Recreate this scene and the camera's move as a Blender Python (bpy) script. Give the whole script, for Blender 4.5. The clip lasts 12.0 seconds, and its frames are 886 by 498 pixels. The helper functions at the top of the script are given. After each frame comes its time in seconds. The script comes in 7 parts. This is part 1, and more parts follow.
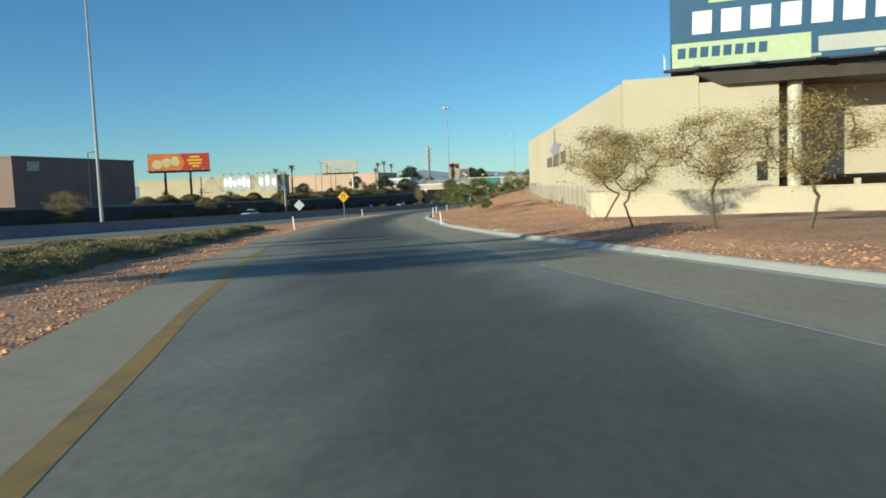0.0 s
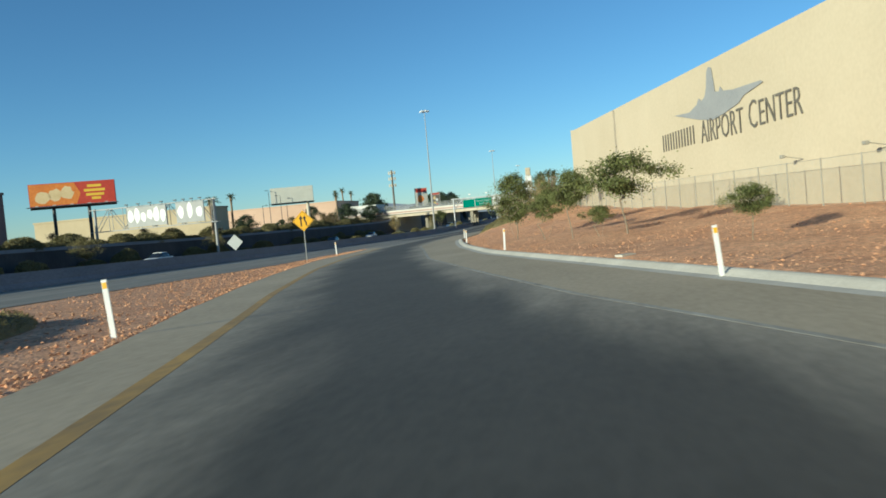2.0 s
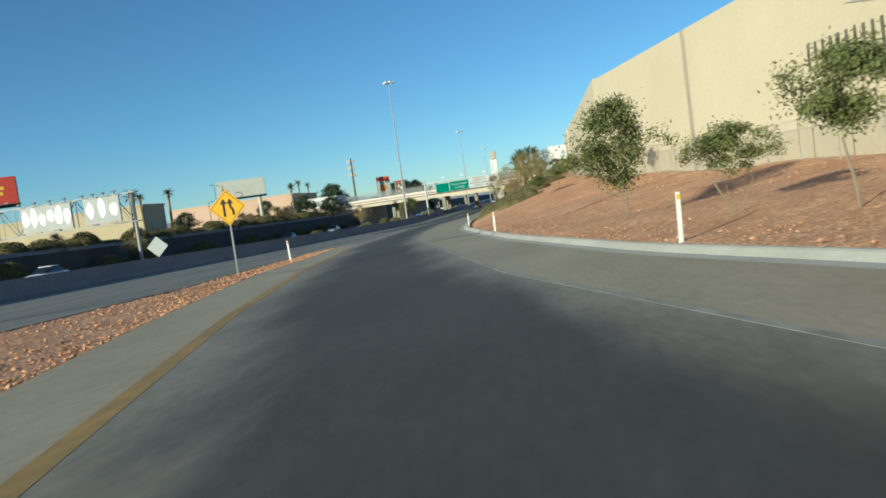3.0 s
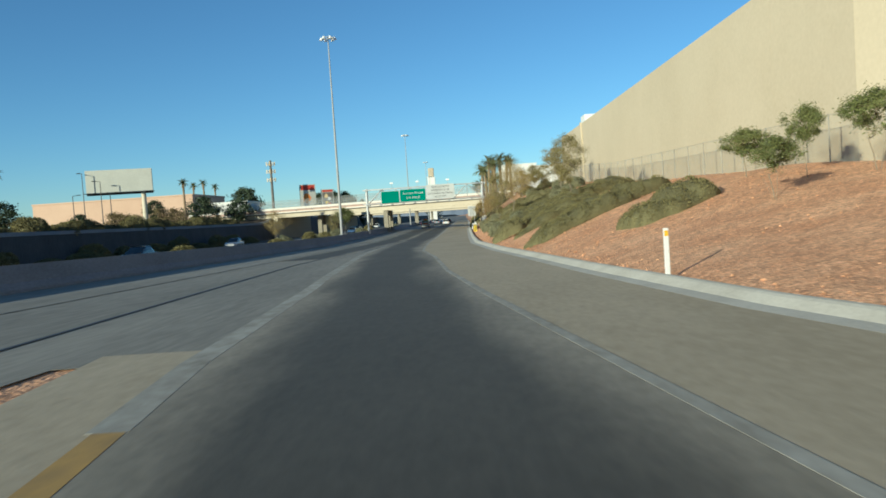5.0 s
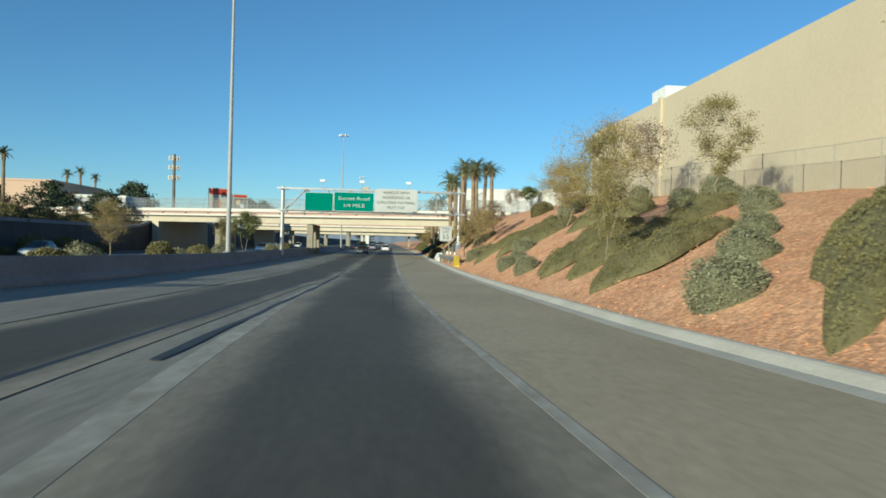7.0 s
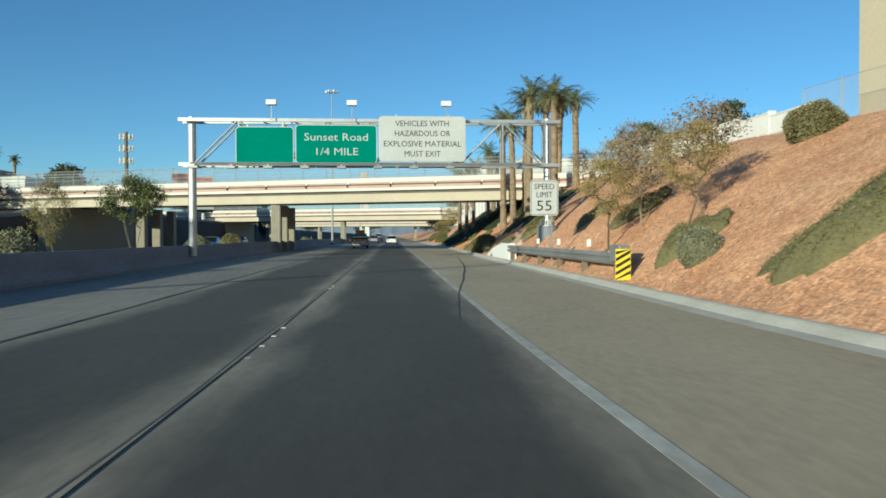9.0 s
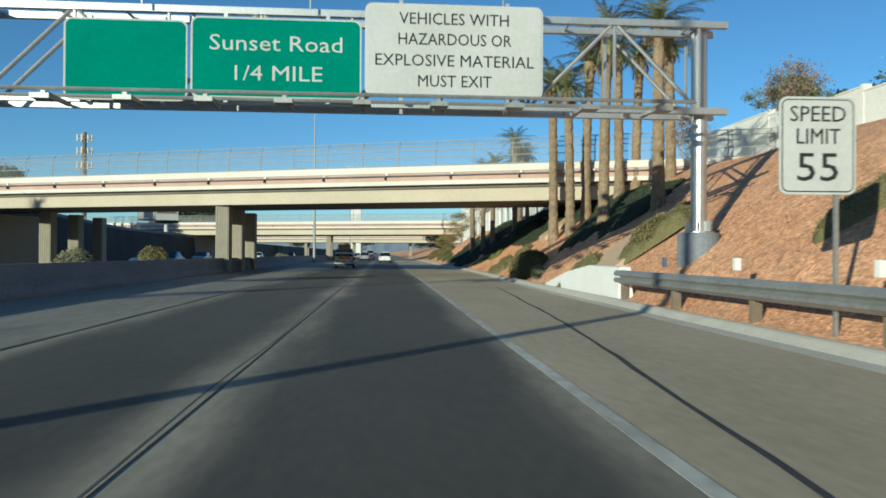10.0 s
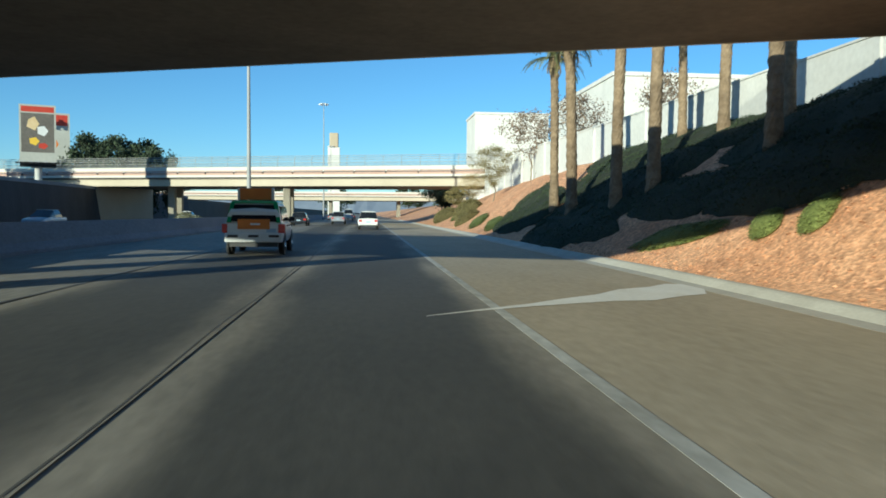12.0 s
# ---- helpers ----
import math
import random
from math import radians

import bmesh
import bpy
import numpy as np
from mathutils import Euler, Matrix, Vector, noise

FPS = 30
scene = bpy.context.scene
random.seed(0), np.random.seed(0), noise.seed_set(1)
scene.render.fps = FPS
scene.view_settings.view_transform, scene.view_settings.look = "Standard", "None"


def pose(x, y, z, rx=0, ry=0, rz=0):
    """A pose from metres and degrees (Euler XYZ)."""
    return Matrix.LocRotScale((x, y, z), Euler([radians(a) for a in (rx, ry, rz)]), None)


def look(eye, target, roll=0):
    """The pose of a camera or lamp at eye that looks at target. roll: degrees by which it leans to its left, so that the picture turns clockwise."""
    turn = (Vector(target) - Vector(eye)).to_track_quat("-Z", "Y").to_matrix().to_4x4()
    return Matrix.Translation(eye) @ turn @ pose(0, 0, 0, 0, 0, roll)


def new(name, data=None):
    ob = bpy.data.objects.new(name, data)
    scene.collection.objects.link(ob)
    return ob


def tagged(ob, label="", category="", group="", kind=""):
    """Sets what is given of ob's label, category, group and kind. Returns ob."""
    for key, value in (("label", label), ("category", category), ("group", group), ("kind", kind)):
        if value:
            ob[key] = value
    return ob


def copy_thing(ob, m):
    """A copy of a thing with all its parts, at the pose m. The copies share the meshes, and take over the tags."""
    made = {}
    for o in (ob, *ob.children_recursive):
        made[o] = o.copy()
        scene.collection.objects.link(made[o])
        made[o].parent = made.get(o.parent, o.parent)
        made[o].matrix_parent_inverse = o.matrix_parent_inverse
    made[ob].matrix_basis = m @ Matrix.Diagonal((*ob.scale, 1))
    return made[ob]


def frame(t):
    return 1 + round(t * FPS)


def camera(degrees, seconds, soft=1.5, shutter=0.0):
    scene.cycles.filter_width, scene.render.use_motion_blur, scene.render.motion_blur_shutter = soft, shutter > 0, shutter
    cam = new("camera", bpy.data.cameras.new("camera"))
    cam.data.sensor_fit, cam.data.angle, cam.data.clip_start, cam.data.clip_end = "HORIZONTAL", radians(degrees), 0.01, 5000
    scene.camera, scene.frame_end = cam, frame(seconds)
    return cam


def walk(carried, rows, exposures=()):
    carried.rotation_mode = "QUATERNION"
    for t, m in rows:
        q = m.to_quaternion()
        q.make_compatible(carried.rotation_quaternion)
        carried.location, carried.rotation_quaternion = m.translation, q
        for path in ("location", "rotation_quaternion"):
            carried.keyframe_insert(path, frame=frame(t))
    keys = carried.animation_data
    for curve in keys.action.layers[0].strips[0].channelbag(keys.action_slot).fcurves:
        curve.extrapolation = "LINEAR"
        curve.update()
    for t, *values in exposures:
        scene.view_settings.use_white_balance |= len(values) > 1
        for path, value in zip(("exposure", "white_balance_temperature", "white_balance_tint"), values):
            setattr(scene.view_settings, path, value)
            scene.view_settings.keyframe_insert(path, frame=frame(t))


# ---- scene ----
cam = camera(60.86, 12.0, soft=1.7, shutter=0.1)
PATH = [
    (0, (40.347, -0.000, 5.029), (39.8479, 1.9300, 4.8672), -2.27),
    (0.5, (35.628, 10.572, 4.703), (35.1791, 12.5131, 4.5314), -2.03),
    (1, (31.027, 21.173, 4.388), (30.6004, 23.1232, 4.2726), -1.83),
    (1.5, (26.665, 31.832, 4.093), (26.2525, 33.7871, 3.9949), -4.75),
    (2, (22.637, 42.571, 3.827), (22.2570, 44.5325, 3.7386), -5.14),
    (2.5, (18.952, 53.369, 3.589), (18.6598, 55.3428, 3.4508), -3.85),
    (2.7, (17.572, 57.699, 3.500), (17.2493, 59.6684, 3.3699), -8.10),
    (3.1, (14.968, 66.367, 3.334), (14.7019, 68.3449, 3.2097), -7.53),
    (3.5, (12.573, 75.037, 3.180), (12.3636, 77.0222, 3.0619), -6.95),
    (3.9, (10.398, 83.706, 3.036), (10.2461, 85.6969, 2.9237), -6.38),
    (4.3, (8.456, 92.371, 2.898), (8.3623, 94.3664, 2.7923), -5.80),
    (4.5, (7.578, 96.702, 2.831), (7.4949, 98.6984, 2.7381), -4.84),
    (5, (5.652, 107.520, 2.666), (5.5879, 109.5170, 2.5776), -3.80),
    (5.5, (4.097, 118.319, 2.505), (4.1092, 120.3176, 2.4417), -1.61),
    (6, (2.887, 129.090, 2.346), (2.9558, 131.0884, 2.2983), -1.91),
    (6.5, (1.989, 139.827, 2.188), (2.0538, 141.8254, 2.2235), -2.94),
    (7, (1.341, 150.520, 2.030), (1.4786, 152.5156, 2.0169), 1.47),
    (7.5, (0.873, 161.163, 1.870), (1.0144, 163.1580, 1.8567), -0.40),
    (7.7, (0.720, 165.404, 1.806), (0.8730, 167.3985, 1.7889), -0.26),
    (8.1, (0.464, 173.866, 1.680), (0.6123, 175.8599, 1.6576), -0.21),
    (8.5, (0.269, 182.309, 1.567), (0.4124, 184.3032, 1.5381), -0.16),
    (8.9, (0.129, 190.747, 1.474), (0.2674, 192.7417, 1.4396), -0.12),
    (9.3, (0.038, 199.194, 1.410), (0.1720, 201.1887, 1.3690), -0.75),
    (9.5, (0.007, 203.425, 1.388), (0.1590, 205.4191, 1.3408), -1.15),
    (10, (-0.034, 214.047, 1.357), (0.1215, 216.0414, 1.3694), 0.32),
    (10.5, (-0.042, 224.759, 1.347), (0.1119, 226.7533, 1.3278), -0.72),
    (11, (-0.035, 235.584, 1.344), (0.1487, 237.5751, 1.3160), -0.03),
    (11.5, (-0.019, 246.492, 1.346), (0.1190, 248.4869, 1.3331), -1.67),
    (12, (-0.000, 257.442, 1.349), (0.2005, 259.4294, 1.2571), 0.52),
]
walk(cam, [(t, look(eye, target, roll)) for t, eye, target, roll in PATH],
     [(0.0, 0.34, 5950, -9), (7.5, 0.32, 5950, -9), (9.5, 0.25, 5800, -10), (10.5, 0.06, 5650, -9), (11.0, -0.08, 5600, -9), (11.4, -0.1, 5600, -9), (11.7, 0.1, 5600, -9), (12.0, 0.46, 5600, -10)])
# ---------------------------------------------------------------- light
SUN_AZ = (-0.63, -0.777)          # horizontal direction towards the sun
SUN_EL = 12.5                    # degrees
world = bpy.data.worlds.new("sky")
scene.world = world
world.use_nodes = True
wn = world.node_tree.nodes
sky = wn.new("ShaderNodeTexSky")
sky.sky_type = 'NISHITA'
sky.sun_disc = False
sky.sun_elevation = radians(SUN_EL)
sky.sun_rotation = math.atan2(SUN_AZ[0], SUN_AZ[1])
sky.altitude = 1200
sky.air_density = 1.0
sky.dust_density = 0.15
sky.ozone_density = 4.4
wn["Background"].inputs[1].default_value = 0.11
world.node_tree.links.new(sky.outputs[0], wn["Background"].inputs[0])
sun = new("sun", bpy.data.lights.new("sun", 'SUN'))
sun.data.energy = 5.0
sun.data.angle = radians(0.55)
sun.data.color = (1.0, 0.88, 0.70)
sun.matrix_world = look((SUN_AZ[0], SUN_AZ[1], math.tan(radians(SUN_EL)) * math.hypot(*SUN_AZ)), (0, 0, 0))
scene.view_settings.exposure = 0.0


# ---------------------------------------------------------------- materials
def mat(name, a, b, scale=3.0, rough=0.8, bump=0.0, metal=0.0, fine=None, stretch=None, spec=0.5, vary=0.0, bscale=None):
    """Two-colour surface: large stains, fine grain, relief, in metres of the object's own space."""
    m = bpy.data.materials.new(name)
    m.use_nodes = True
    n, l = m.node_tree.nodes, m.node_tree.links
    p = n["Principled BSDF"]
    geo = n.new("ShaderNodeNewGeometry")
    co = geo.outputs["Position"]
    if stretch:
        mp = n.new("ShaderNodeMapping")
        mp.inputs["Scale"].default_value = stretch
        l.new(co, mp.inputs[0])
        co = mp.outputs[0]
    big = n.new("ShaderNodeTexNoise")
    big.inputs["Scale"].default_value = scale
    big.inputs["Detail"].default_value = 5
    big.inputs["Roughness"].default_value = 0.6
    l.new(co, big.inputs["Vector"])
    small = n.new("ShaderNodeTexNoise")
    small.inputs["Scale"].default_value = fine or scale * 14
    small.inputs["Detail"].default_value = 3
    l.new(co, small.inputs["Vector"])
    s = n.new("ShaderNodeMath")
    s.operation = 'MULTIPLY_ADD'
    s.inputs[1].default_value = 0.45
    l.new(small.outputs[0], s.inputs[0])
    h = n.new("ShaderNodeMath")
    h.operation = 'MULTIPLY'
    h.inputs[1].default_value = 0.62
    l.new(big.outputs[0], h.inputs[0])
    l.new(h.outputs[0], s.inputs[2])
    ramp = n.new("ShaderNodeMapRange")
    ramp.inputs[1].default_value, ramp.inputs[2].default_value = 0.36, 0.7
    l.new(s.outputs[0], ramp.inputs[0])
    mix = n.new("ShaderNodeMix")
    mix.data_type = 'RGBA'
    mix.inputs[6].default_value = (*a, 1)
    mix.inputs[7].default_value = (*b, 1)
    l.new(ramp.outputs[0], mix.inputs[0])
    out = mix.outputs[2]
    if vary:
        info = n.new("ShaderNodeObjectInfo")
        hs = n.new("ShaderNodeHueSaturation")
        mr = n.new("ShaderNodeMapRange")
        mr.inputs[3].default_value, mr.inputs[4].default_value = 1 - vary, 1 + vary
        l.new(info.outputs["Random"], mr.inputs[0])
        l.new(mr.outputs[0], hs.inputs["Value"])
        l.new(out, hs.inputs["Color"])
        out = hs.outputs[0]
    l.new(out, p.inputs["Base Color"])
    p.inputs["Roughness"].default_value = rough
    p.inputs["Metallic"].default_value = metal
    p.inputs["Specular IOR Level"].default_value = spec
    if bump:
        bn = n.new("ShaderNodeBump")
        bn.inputs["Strength"].default_value = 1.0
        bn.inputs["Distance"].default_value = bump
        src = small
        if bscale:
            src = n.new("ShaderNodeTexVoronoi")
            src.inputs["Scale"].default_value = bscale
            l.new(co, src.inputs["Vector"])
        l.new(src.outputs[0], bn.inputs["Height"])
        l.new(bn.outputs[0], p.inputs["Normal"])
    return m


def island(m, lo=0.7, hi=1.3):
    """Varies the brightness of each loose piece of a mesh."""
    n, l = m.node_tree.nodes, m.node_tree.links
    p = n["Principled BSDF"]
    src = p.inputs["Base Color"].links[0].from_socket
    g = n.new("ShaderNodeNewGeometry")
    r = n.new("ShaderNodeMapRange")
    r.inputs[3].default_value, r.inputs[4].default_value = lo, hi
    hs = n.new("ShaderNodeHueSaturation")
    l.new(g.outputs["Random Per Island"], r.inputs[0])
    l.new(r.outputs[0], hs.inputs["Value"])
    l.new(src, hs.inputs["Color"])
    l.new(hs.outputs[0], p.inputs["Base Color"])
    return m


def glow(m, colour, power):
    p = m.node_tree.nodes["Principled BSDF"]
    p.inputs["Emission Color"].default_value = (*colour, 1)
    p.inputs["Emission Strength"].default_value = power
    return m


def driven(m, dark, depth=1.0, lo=0.12, hi=0.32):
    """Tyre-polished, oil-darkened band along the middle of a lane, ragged at its sides."""
    n, l = m.node_tree.nodes, m.node_tree.links
    p = n["Principled BSDF"]
    src = p.inputs["Base Color"].links[0].from_socket
    uv = n.new("ShaderNodeUVMap")
    sep = n.new("ShaderNodeSeparateXYZ")
    l.new(uv.outputs[0], sep.inputs[0])
    geo = n.new("ShaderNodeNewGeometry")
    mp = n.new("ShaderNodeMapping")
    mp.inputs["Scale"].default_value = (0.9, 0.16, 1)
    l.new(geo.outputs["Position"], mp.inputs[0])
    ns = n.new("ShaderNodeTexNoise")
    ns.inputs["Scale"].default_value = 1.0
    ns.inputs["Detail"].default_value = 4
    l.new(mp.outputs[0], ns.inputs["Vector"])
    # distance from the nearer side of the lane, 0 to 0.5, shaken by the noise
    c = n.new("ShaderNodeMath")
    c.operation = 'SUBTRACT'
    c.inputs[1].default_value = 0.5
    l.new(sep.outputs[0], c.inputs[0])
    ab = n.new("ShaderNodeMath")
    ab.operation = 'ABSOLUTE'
    l.new(c.outputs[0], ab.inputs[0])
    inv = n.new("ShaderNodeMath")
    inv.operation = 'SUBTRACT'
    inv.inputs[0].default_value = 0.36
    l.new(ab.outputs[0], inv.inputs[1])
    sh = n.new("ShaderNodeMath")
    sh.operation = 'MULTIPLY_ADD'
    sh.inputs[1].default_value = 0.42
    l.new(ns.outputs[0], sh.inputs[0])
    l.new(inv.outputs[0], sh.inputs[2])
    mr = n.new("ShaderNodeMapRange")
    mr.interpolation_type = 'SMOOTHSTEP'
    mr.inputs[1].default_value, mr.inputs[2].default_value = lo, hi + 0.12
    mr.inputs[4].default_value = depth
    l.new(sh.outputs[0], mr.inputs[0])
    mx = n.new("ShaderNodeMix")
    mx.data_type = 'RGBA'
    mx.blend_type = 'MULTIPLY'
    l.new(mr.outputs[0], mx.inputs[0])
    l.new(src, mx.inputs[6])
    mx.inputs[7].default_value = (*dark, 1)
    l.new(mx.outputs[2], p.inputs["Base Color"])
    return m


def pebbles(m, scale, lo, hi):
    """Gives each pebble-sized cell a brightness of its own."""
    n, l = m.node_tree.nodes, m.node_tree.links
    p = n["Principled BSDF"]
    src = p.inputs["Base Color"].links[0].from_socket
    geo = n.new("ShaderNodeNewGeometry")
    last = src
    for k, (sc, a, b) in enumerate(((scale, lo, hi), (scale * 0.37, 0.85, 1.12))):
        vo = n.new("ShaderNodeTexVoronoi")
        vo.inputs["Scale"].default_value = sc
        l.new(geo.outputs["Position"], vo.inputs["Vector"])
        sep = n.new("ShaderNodeSeparateColor")
        l.new(vo.outputs["Color"], sep.inputs[0])
        r = n.new("ShaderNodeMapRange")
        r.inputs[3].default_value, r.inputs[4].default_value = a, b
        l.new(sep.outputs[k], r.inputs[0])
        hs = n.new("ShaderNodeHueSaturation")
        l.new(r.outputs[0], hs.inputs["Value"])
        l.new(last, hs.inputs["Color"])
        last = hs.outputs[0]
    l.new(last, p.inputs["Base Color"])
    return m


M = {}
M["gravel"] = pebbles(mat("desert_gravel", (0.53, 0.24, 0.115), (0.74, 0.415, 0.235), 0.5, 0.95, 0.02, fine=12.0, bscale=14.0), 14.0, 0.62, 1.28)
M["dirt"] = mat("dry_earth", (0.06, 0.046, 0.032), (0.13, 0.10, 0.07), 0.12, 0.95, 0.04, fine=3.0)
M["rock"] = island(mat("desert_rock", (0.46, 0.21, 0.10), (0.68, 0.385, 0.22), 1.2, 0.9, 0.01), 0.65, 1.3)
M["asphalt"] = driven(mat("worn_lane_pavement", (0.22, 0.19, 0.14), (0.36, 0.312, 0.235), 0.45, 0.78, 0.004, fine=9, stretch=(1, 0.35, 1)), (0.26, 0.266, 0.275), lo=0.05, hi=0.26)
M["asphalt_ramp"] = driven(mat("pale_ramp_pavement", (0.215, 0.192, 0.148), (0.33, 0.297, 0.23), 0.45, 0.78, 0.004, fine=9, stretch=(1, 0.6, 1)), (0.45, 0.452, 0.46))
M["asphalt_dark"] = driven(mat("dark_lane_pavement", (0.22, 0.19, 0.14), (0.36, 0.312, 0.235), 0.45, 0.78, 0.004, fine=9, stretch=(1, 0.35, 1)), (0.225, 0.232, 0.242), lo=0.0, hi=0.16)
M["concrete_road"] = mat("shoulder_concrete", (0.345, 0.28, 0.185), (0.475, 0.39, 0.27), 0.4, 0.85, 0.004, fine=9, stretch=(1, 0.35, 1))
M["freeway"] = mat("freeway_concrete", (0.145, 0.132, 0.108), (0.30, 0.272, 0.222), 0.35, 0.8, 0.004, fine=9, stretch=(1, 0.12, 1))
M["kerb"] = mat("kerb_concrete", (0.42, 0.385, 0.32), (0.58, 0.54, 0.46), 0.8, 0.9, 0.004, fine=18)
# cool blue of the barrier's shaded face is put into the base colour
M["barrier"] = mat("blue_shade_concrete", (0.14, 0.155, 0.18), (0.215, 0.232, 0.26), 0.5, 0.85, 0.006, fine=8, stretch=(1, 0.5, 1.5))
M["yellow_line"] = mat("worn_yellow_paint", (0.27, 0.175, 0.065), (0.50, 0.30, 0.075), 0.9, 0.7, 0.002, fine=7, stretch=(1, 0.4, 1))
M["white_line"] = mat("worn_white_paint", (0.30, 0.28, 0.235), (0.58, 0.56, 0.5), 1.3, 0.85, 0.002, fine=7, stretch=(1, 0.4, 1))
M["faded_line"] = mat("nearly_worn_off_white_paint", (0.24, 0.215, 0.17), (0.44, 0.415, 0.355), 1.3, 0.85, 0.002, fine=6, stretch=(1, 0.4, 1))
M["seam"] = mat("thin_dark_joint", (0.055, 0.05, 0.042), (0.14, 0.128, 0.1), 1.2, 0.7, 0.003, fine=5)
M["tar"] = mat("tar_joint", (0.018, 0.017, 0.016), (0.045, 0.042, 0.038), 1.5, 0.6, 0.003)
M["stucco"] = mat("cream_stucco", (0.485, 0.405, 0.285), (0.56, 0.475, 0.345), 0.12, 0.9, 0.003, fine=5)
M["stucco_dark"] = mat("tan_stucco", (0.42, 0.34, 0.24), (0.50, 0.42, 0.30), 0.2, 0.9, 0.003, fine=5)
M["white_wall"] = mat("white_block_wall", (0.60, 0.58, 0.54), (0.75, 0.73, 0.68), 0.4, 0.9, 0.004, fine=6)
M["bridge"] = mat("bridge_concrete", (0.44, 0.375, 0.28), (0.53, 0.46, 0.35), 0.3, 0.85, 0.004, fine=7)
M["bridge_cap"] = mat("pale_painted_concrete", (0.57, 0.525, 0.455), (0.66, 0.62, 0.55), 0.4, 0.8, 0.003, fine=7)
M["bridge_pink"] = mat("dusty_pink_band", (0.42, 0.27, 0.215), (0.52, 0.36, 0.29), 0.4, 0.85, 0.003, fine=7)
M["pier"] = mat("pier_concrete", (0.27, 0.24, 0.185), (0.38, 0.34, 0.265), 0.6, 0.9, 0.005, fine=6, stretch=(1, 1, 0.3))
# underside shade is put into this colour, much darker than the girder concrete
M["soffit"] = mat("shade_dark_concrete", (0.11, 0.097, 0.084), (0.19, 0.168, 0.145), 0.4, 0.9, 0.004, fine=5)
M["steel"] = mat("galvanised_steel", (0.42, 0.42, 0.41), (0.56, 0.56, 0.55), 1.5, 0.45, 0.001, metal=0.75)
M["steel_dull"] = mat("weathered_galvanised_rail", (0.26, 0.26, 0.25), (0.40, 0.40, 0.385), 0.8, 0.5, 0.001, metal=0.6)
M["wood"] = mat("weathered_timber", (0.13, 0.10, 0.07), (0.22, 0.175, 0.125), 2.0, 0.9, 0.004, fine=20)
# face of the far wall: its shade is put into the base colour
M["wall_stained"] = mat("shade_dark_wall_concrete", (0.029, 0.030, 0.033), (0.062, 0.062, 0.065), 0.35, 0.9, 0.006, fine=6, stretch=(1, 1, 0.25))
M["mast_steel"] = mat("dull_grey_mast", (0.27, 0.27, 0.265), (0.36, 0.36, 0.35), 0.6, 0.55, 0.001)
M["fence_paint"] = mat("dull_fence_steel", (0.24, 0.225, 0.19), (0.33, 0.31, 0.265), 1.0, 0.6)
M["grey_paint"] = mat("grey_painted_steel", (0.40, 0.40, 0.38), (0.50, 0.50, 0.48), 1.0, 0.6, 0.001)
M["dark"] = mat("dark_metal", (0.018, 0.018, 0.02), (0.04, 0.04, 0.042), 1.5, 0.5)
M["black"] = mat("matt_black", (0.012, 0.012, 0.013), (0.022, 0.022, 0.022), 2, 0.6)
M["sign_green"] = mat("green_reflective_sheet", (0.0, 0.155, 0.108), (0.0, 0.195, 0.138), 0.6, 0.6, spec=0.08)
M["sign_white"] = mat("white_reflective_sheet", (0.42, 0.425, 0.41), (0.50, 0.505, 0.49), 0.6, 0.6, spec=0.15)
M["sign_yellow"] = mat("yellow_reflective_sheet", (0.80, 0.40, 0.015), (0.88, 0.47, 0.03), 0.8, 0.5)
M["marker_yellow"] = mat("lemon_reflective_sheet", (0.80, 0.56, 0.02), (0.88, 0.64, 0.04), 0.8, 0.5)
M["white_paint"] = mat("white_paint", (0.70, 0.69, 0.66), (0.80, 0.79, 0.76), 0.9, 0.5)


# ---------------------------------------------------------------- mesh helpers
def thing(name, label, category, group="", kind="", at=(0, 0, 0), turn=0.0):
    ob = new(name)
    ob.empty_display_size = 0.2
    ob.matrix_basis = pose(*at, 0, 0, turn)
    return tagged(ob, label, category, group, kind)


def mesh(name, bm, material, smooth=False):
    me = bpy.data.meshes.new(name)
    bm.to_mesh(me)
    bm.free()
    for mt in (material if isinstance(material, (list, tuple)) else [material]):
        me.materials.append(M[mt])
    if smooth:
        for f in me.polygons:
            f.use_smooth = True
    return me


def part(name, bm, material, parent, label="", smooth=False):
    """Links a bmesh as one mesh object under a thing or a part."""
    ob = new(name, mesh(name, bm, material, smooth))
    ob.parent = parent
    return tagged(ob, label) if label else ob


def solo(name, bm, material, label, category, kind="", group="", smooth=False, at=None):
    ob = new(name, mesh(name, bm, material, smooth))
    if at is not None:
        ob.matrix_basis = at
    return tagged(ob, label, category, group, kind)


def box(bm, x0, x1, y0, y1, z0, z1, m=None, bevel=0.0):
    r = bmesh.ops.create_cube(bm, size=1.0)
    vs = r["verts"]
    t = Matrix.Translation(((x0 + x1) / 2, (y0 + y1) / 2, (z0 + z1) / 2)) @ Matrix.Diagonal((x1 - x0, y1 - y0, z1 - z0, 1))
    bmesh.ops.transform(bm, matrix=(m @ t if m else t), verts=vs)
    if bevel:
        es = list({e for v in vs for e in v.link_edges})
        bmesh.ops.bevel(bm, geom=es, offset=bevel, segments=2, affect='EDGES', profile=0.6)
    return vs


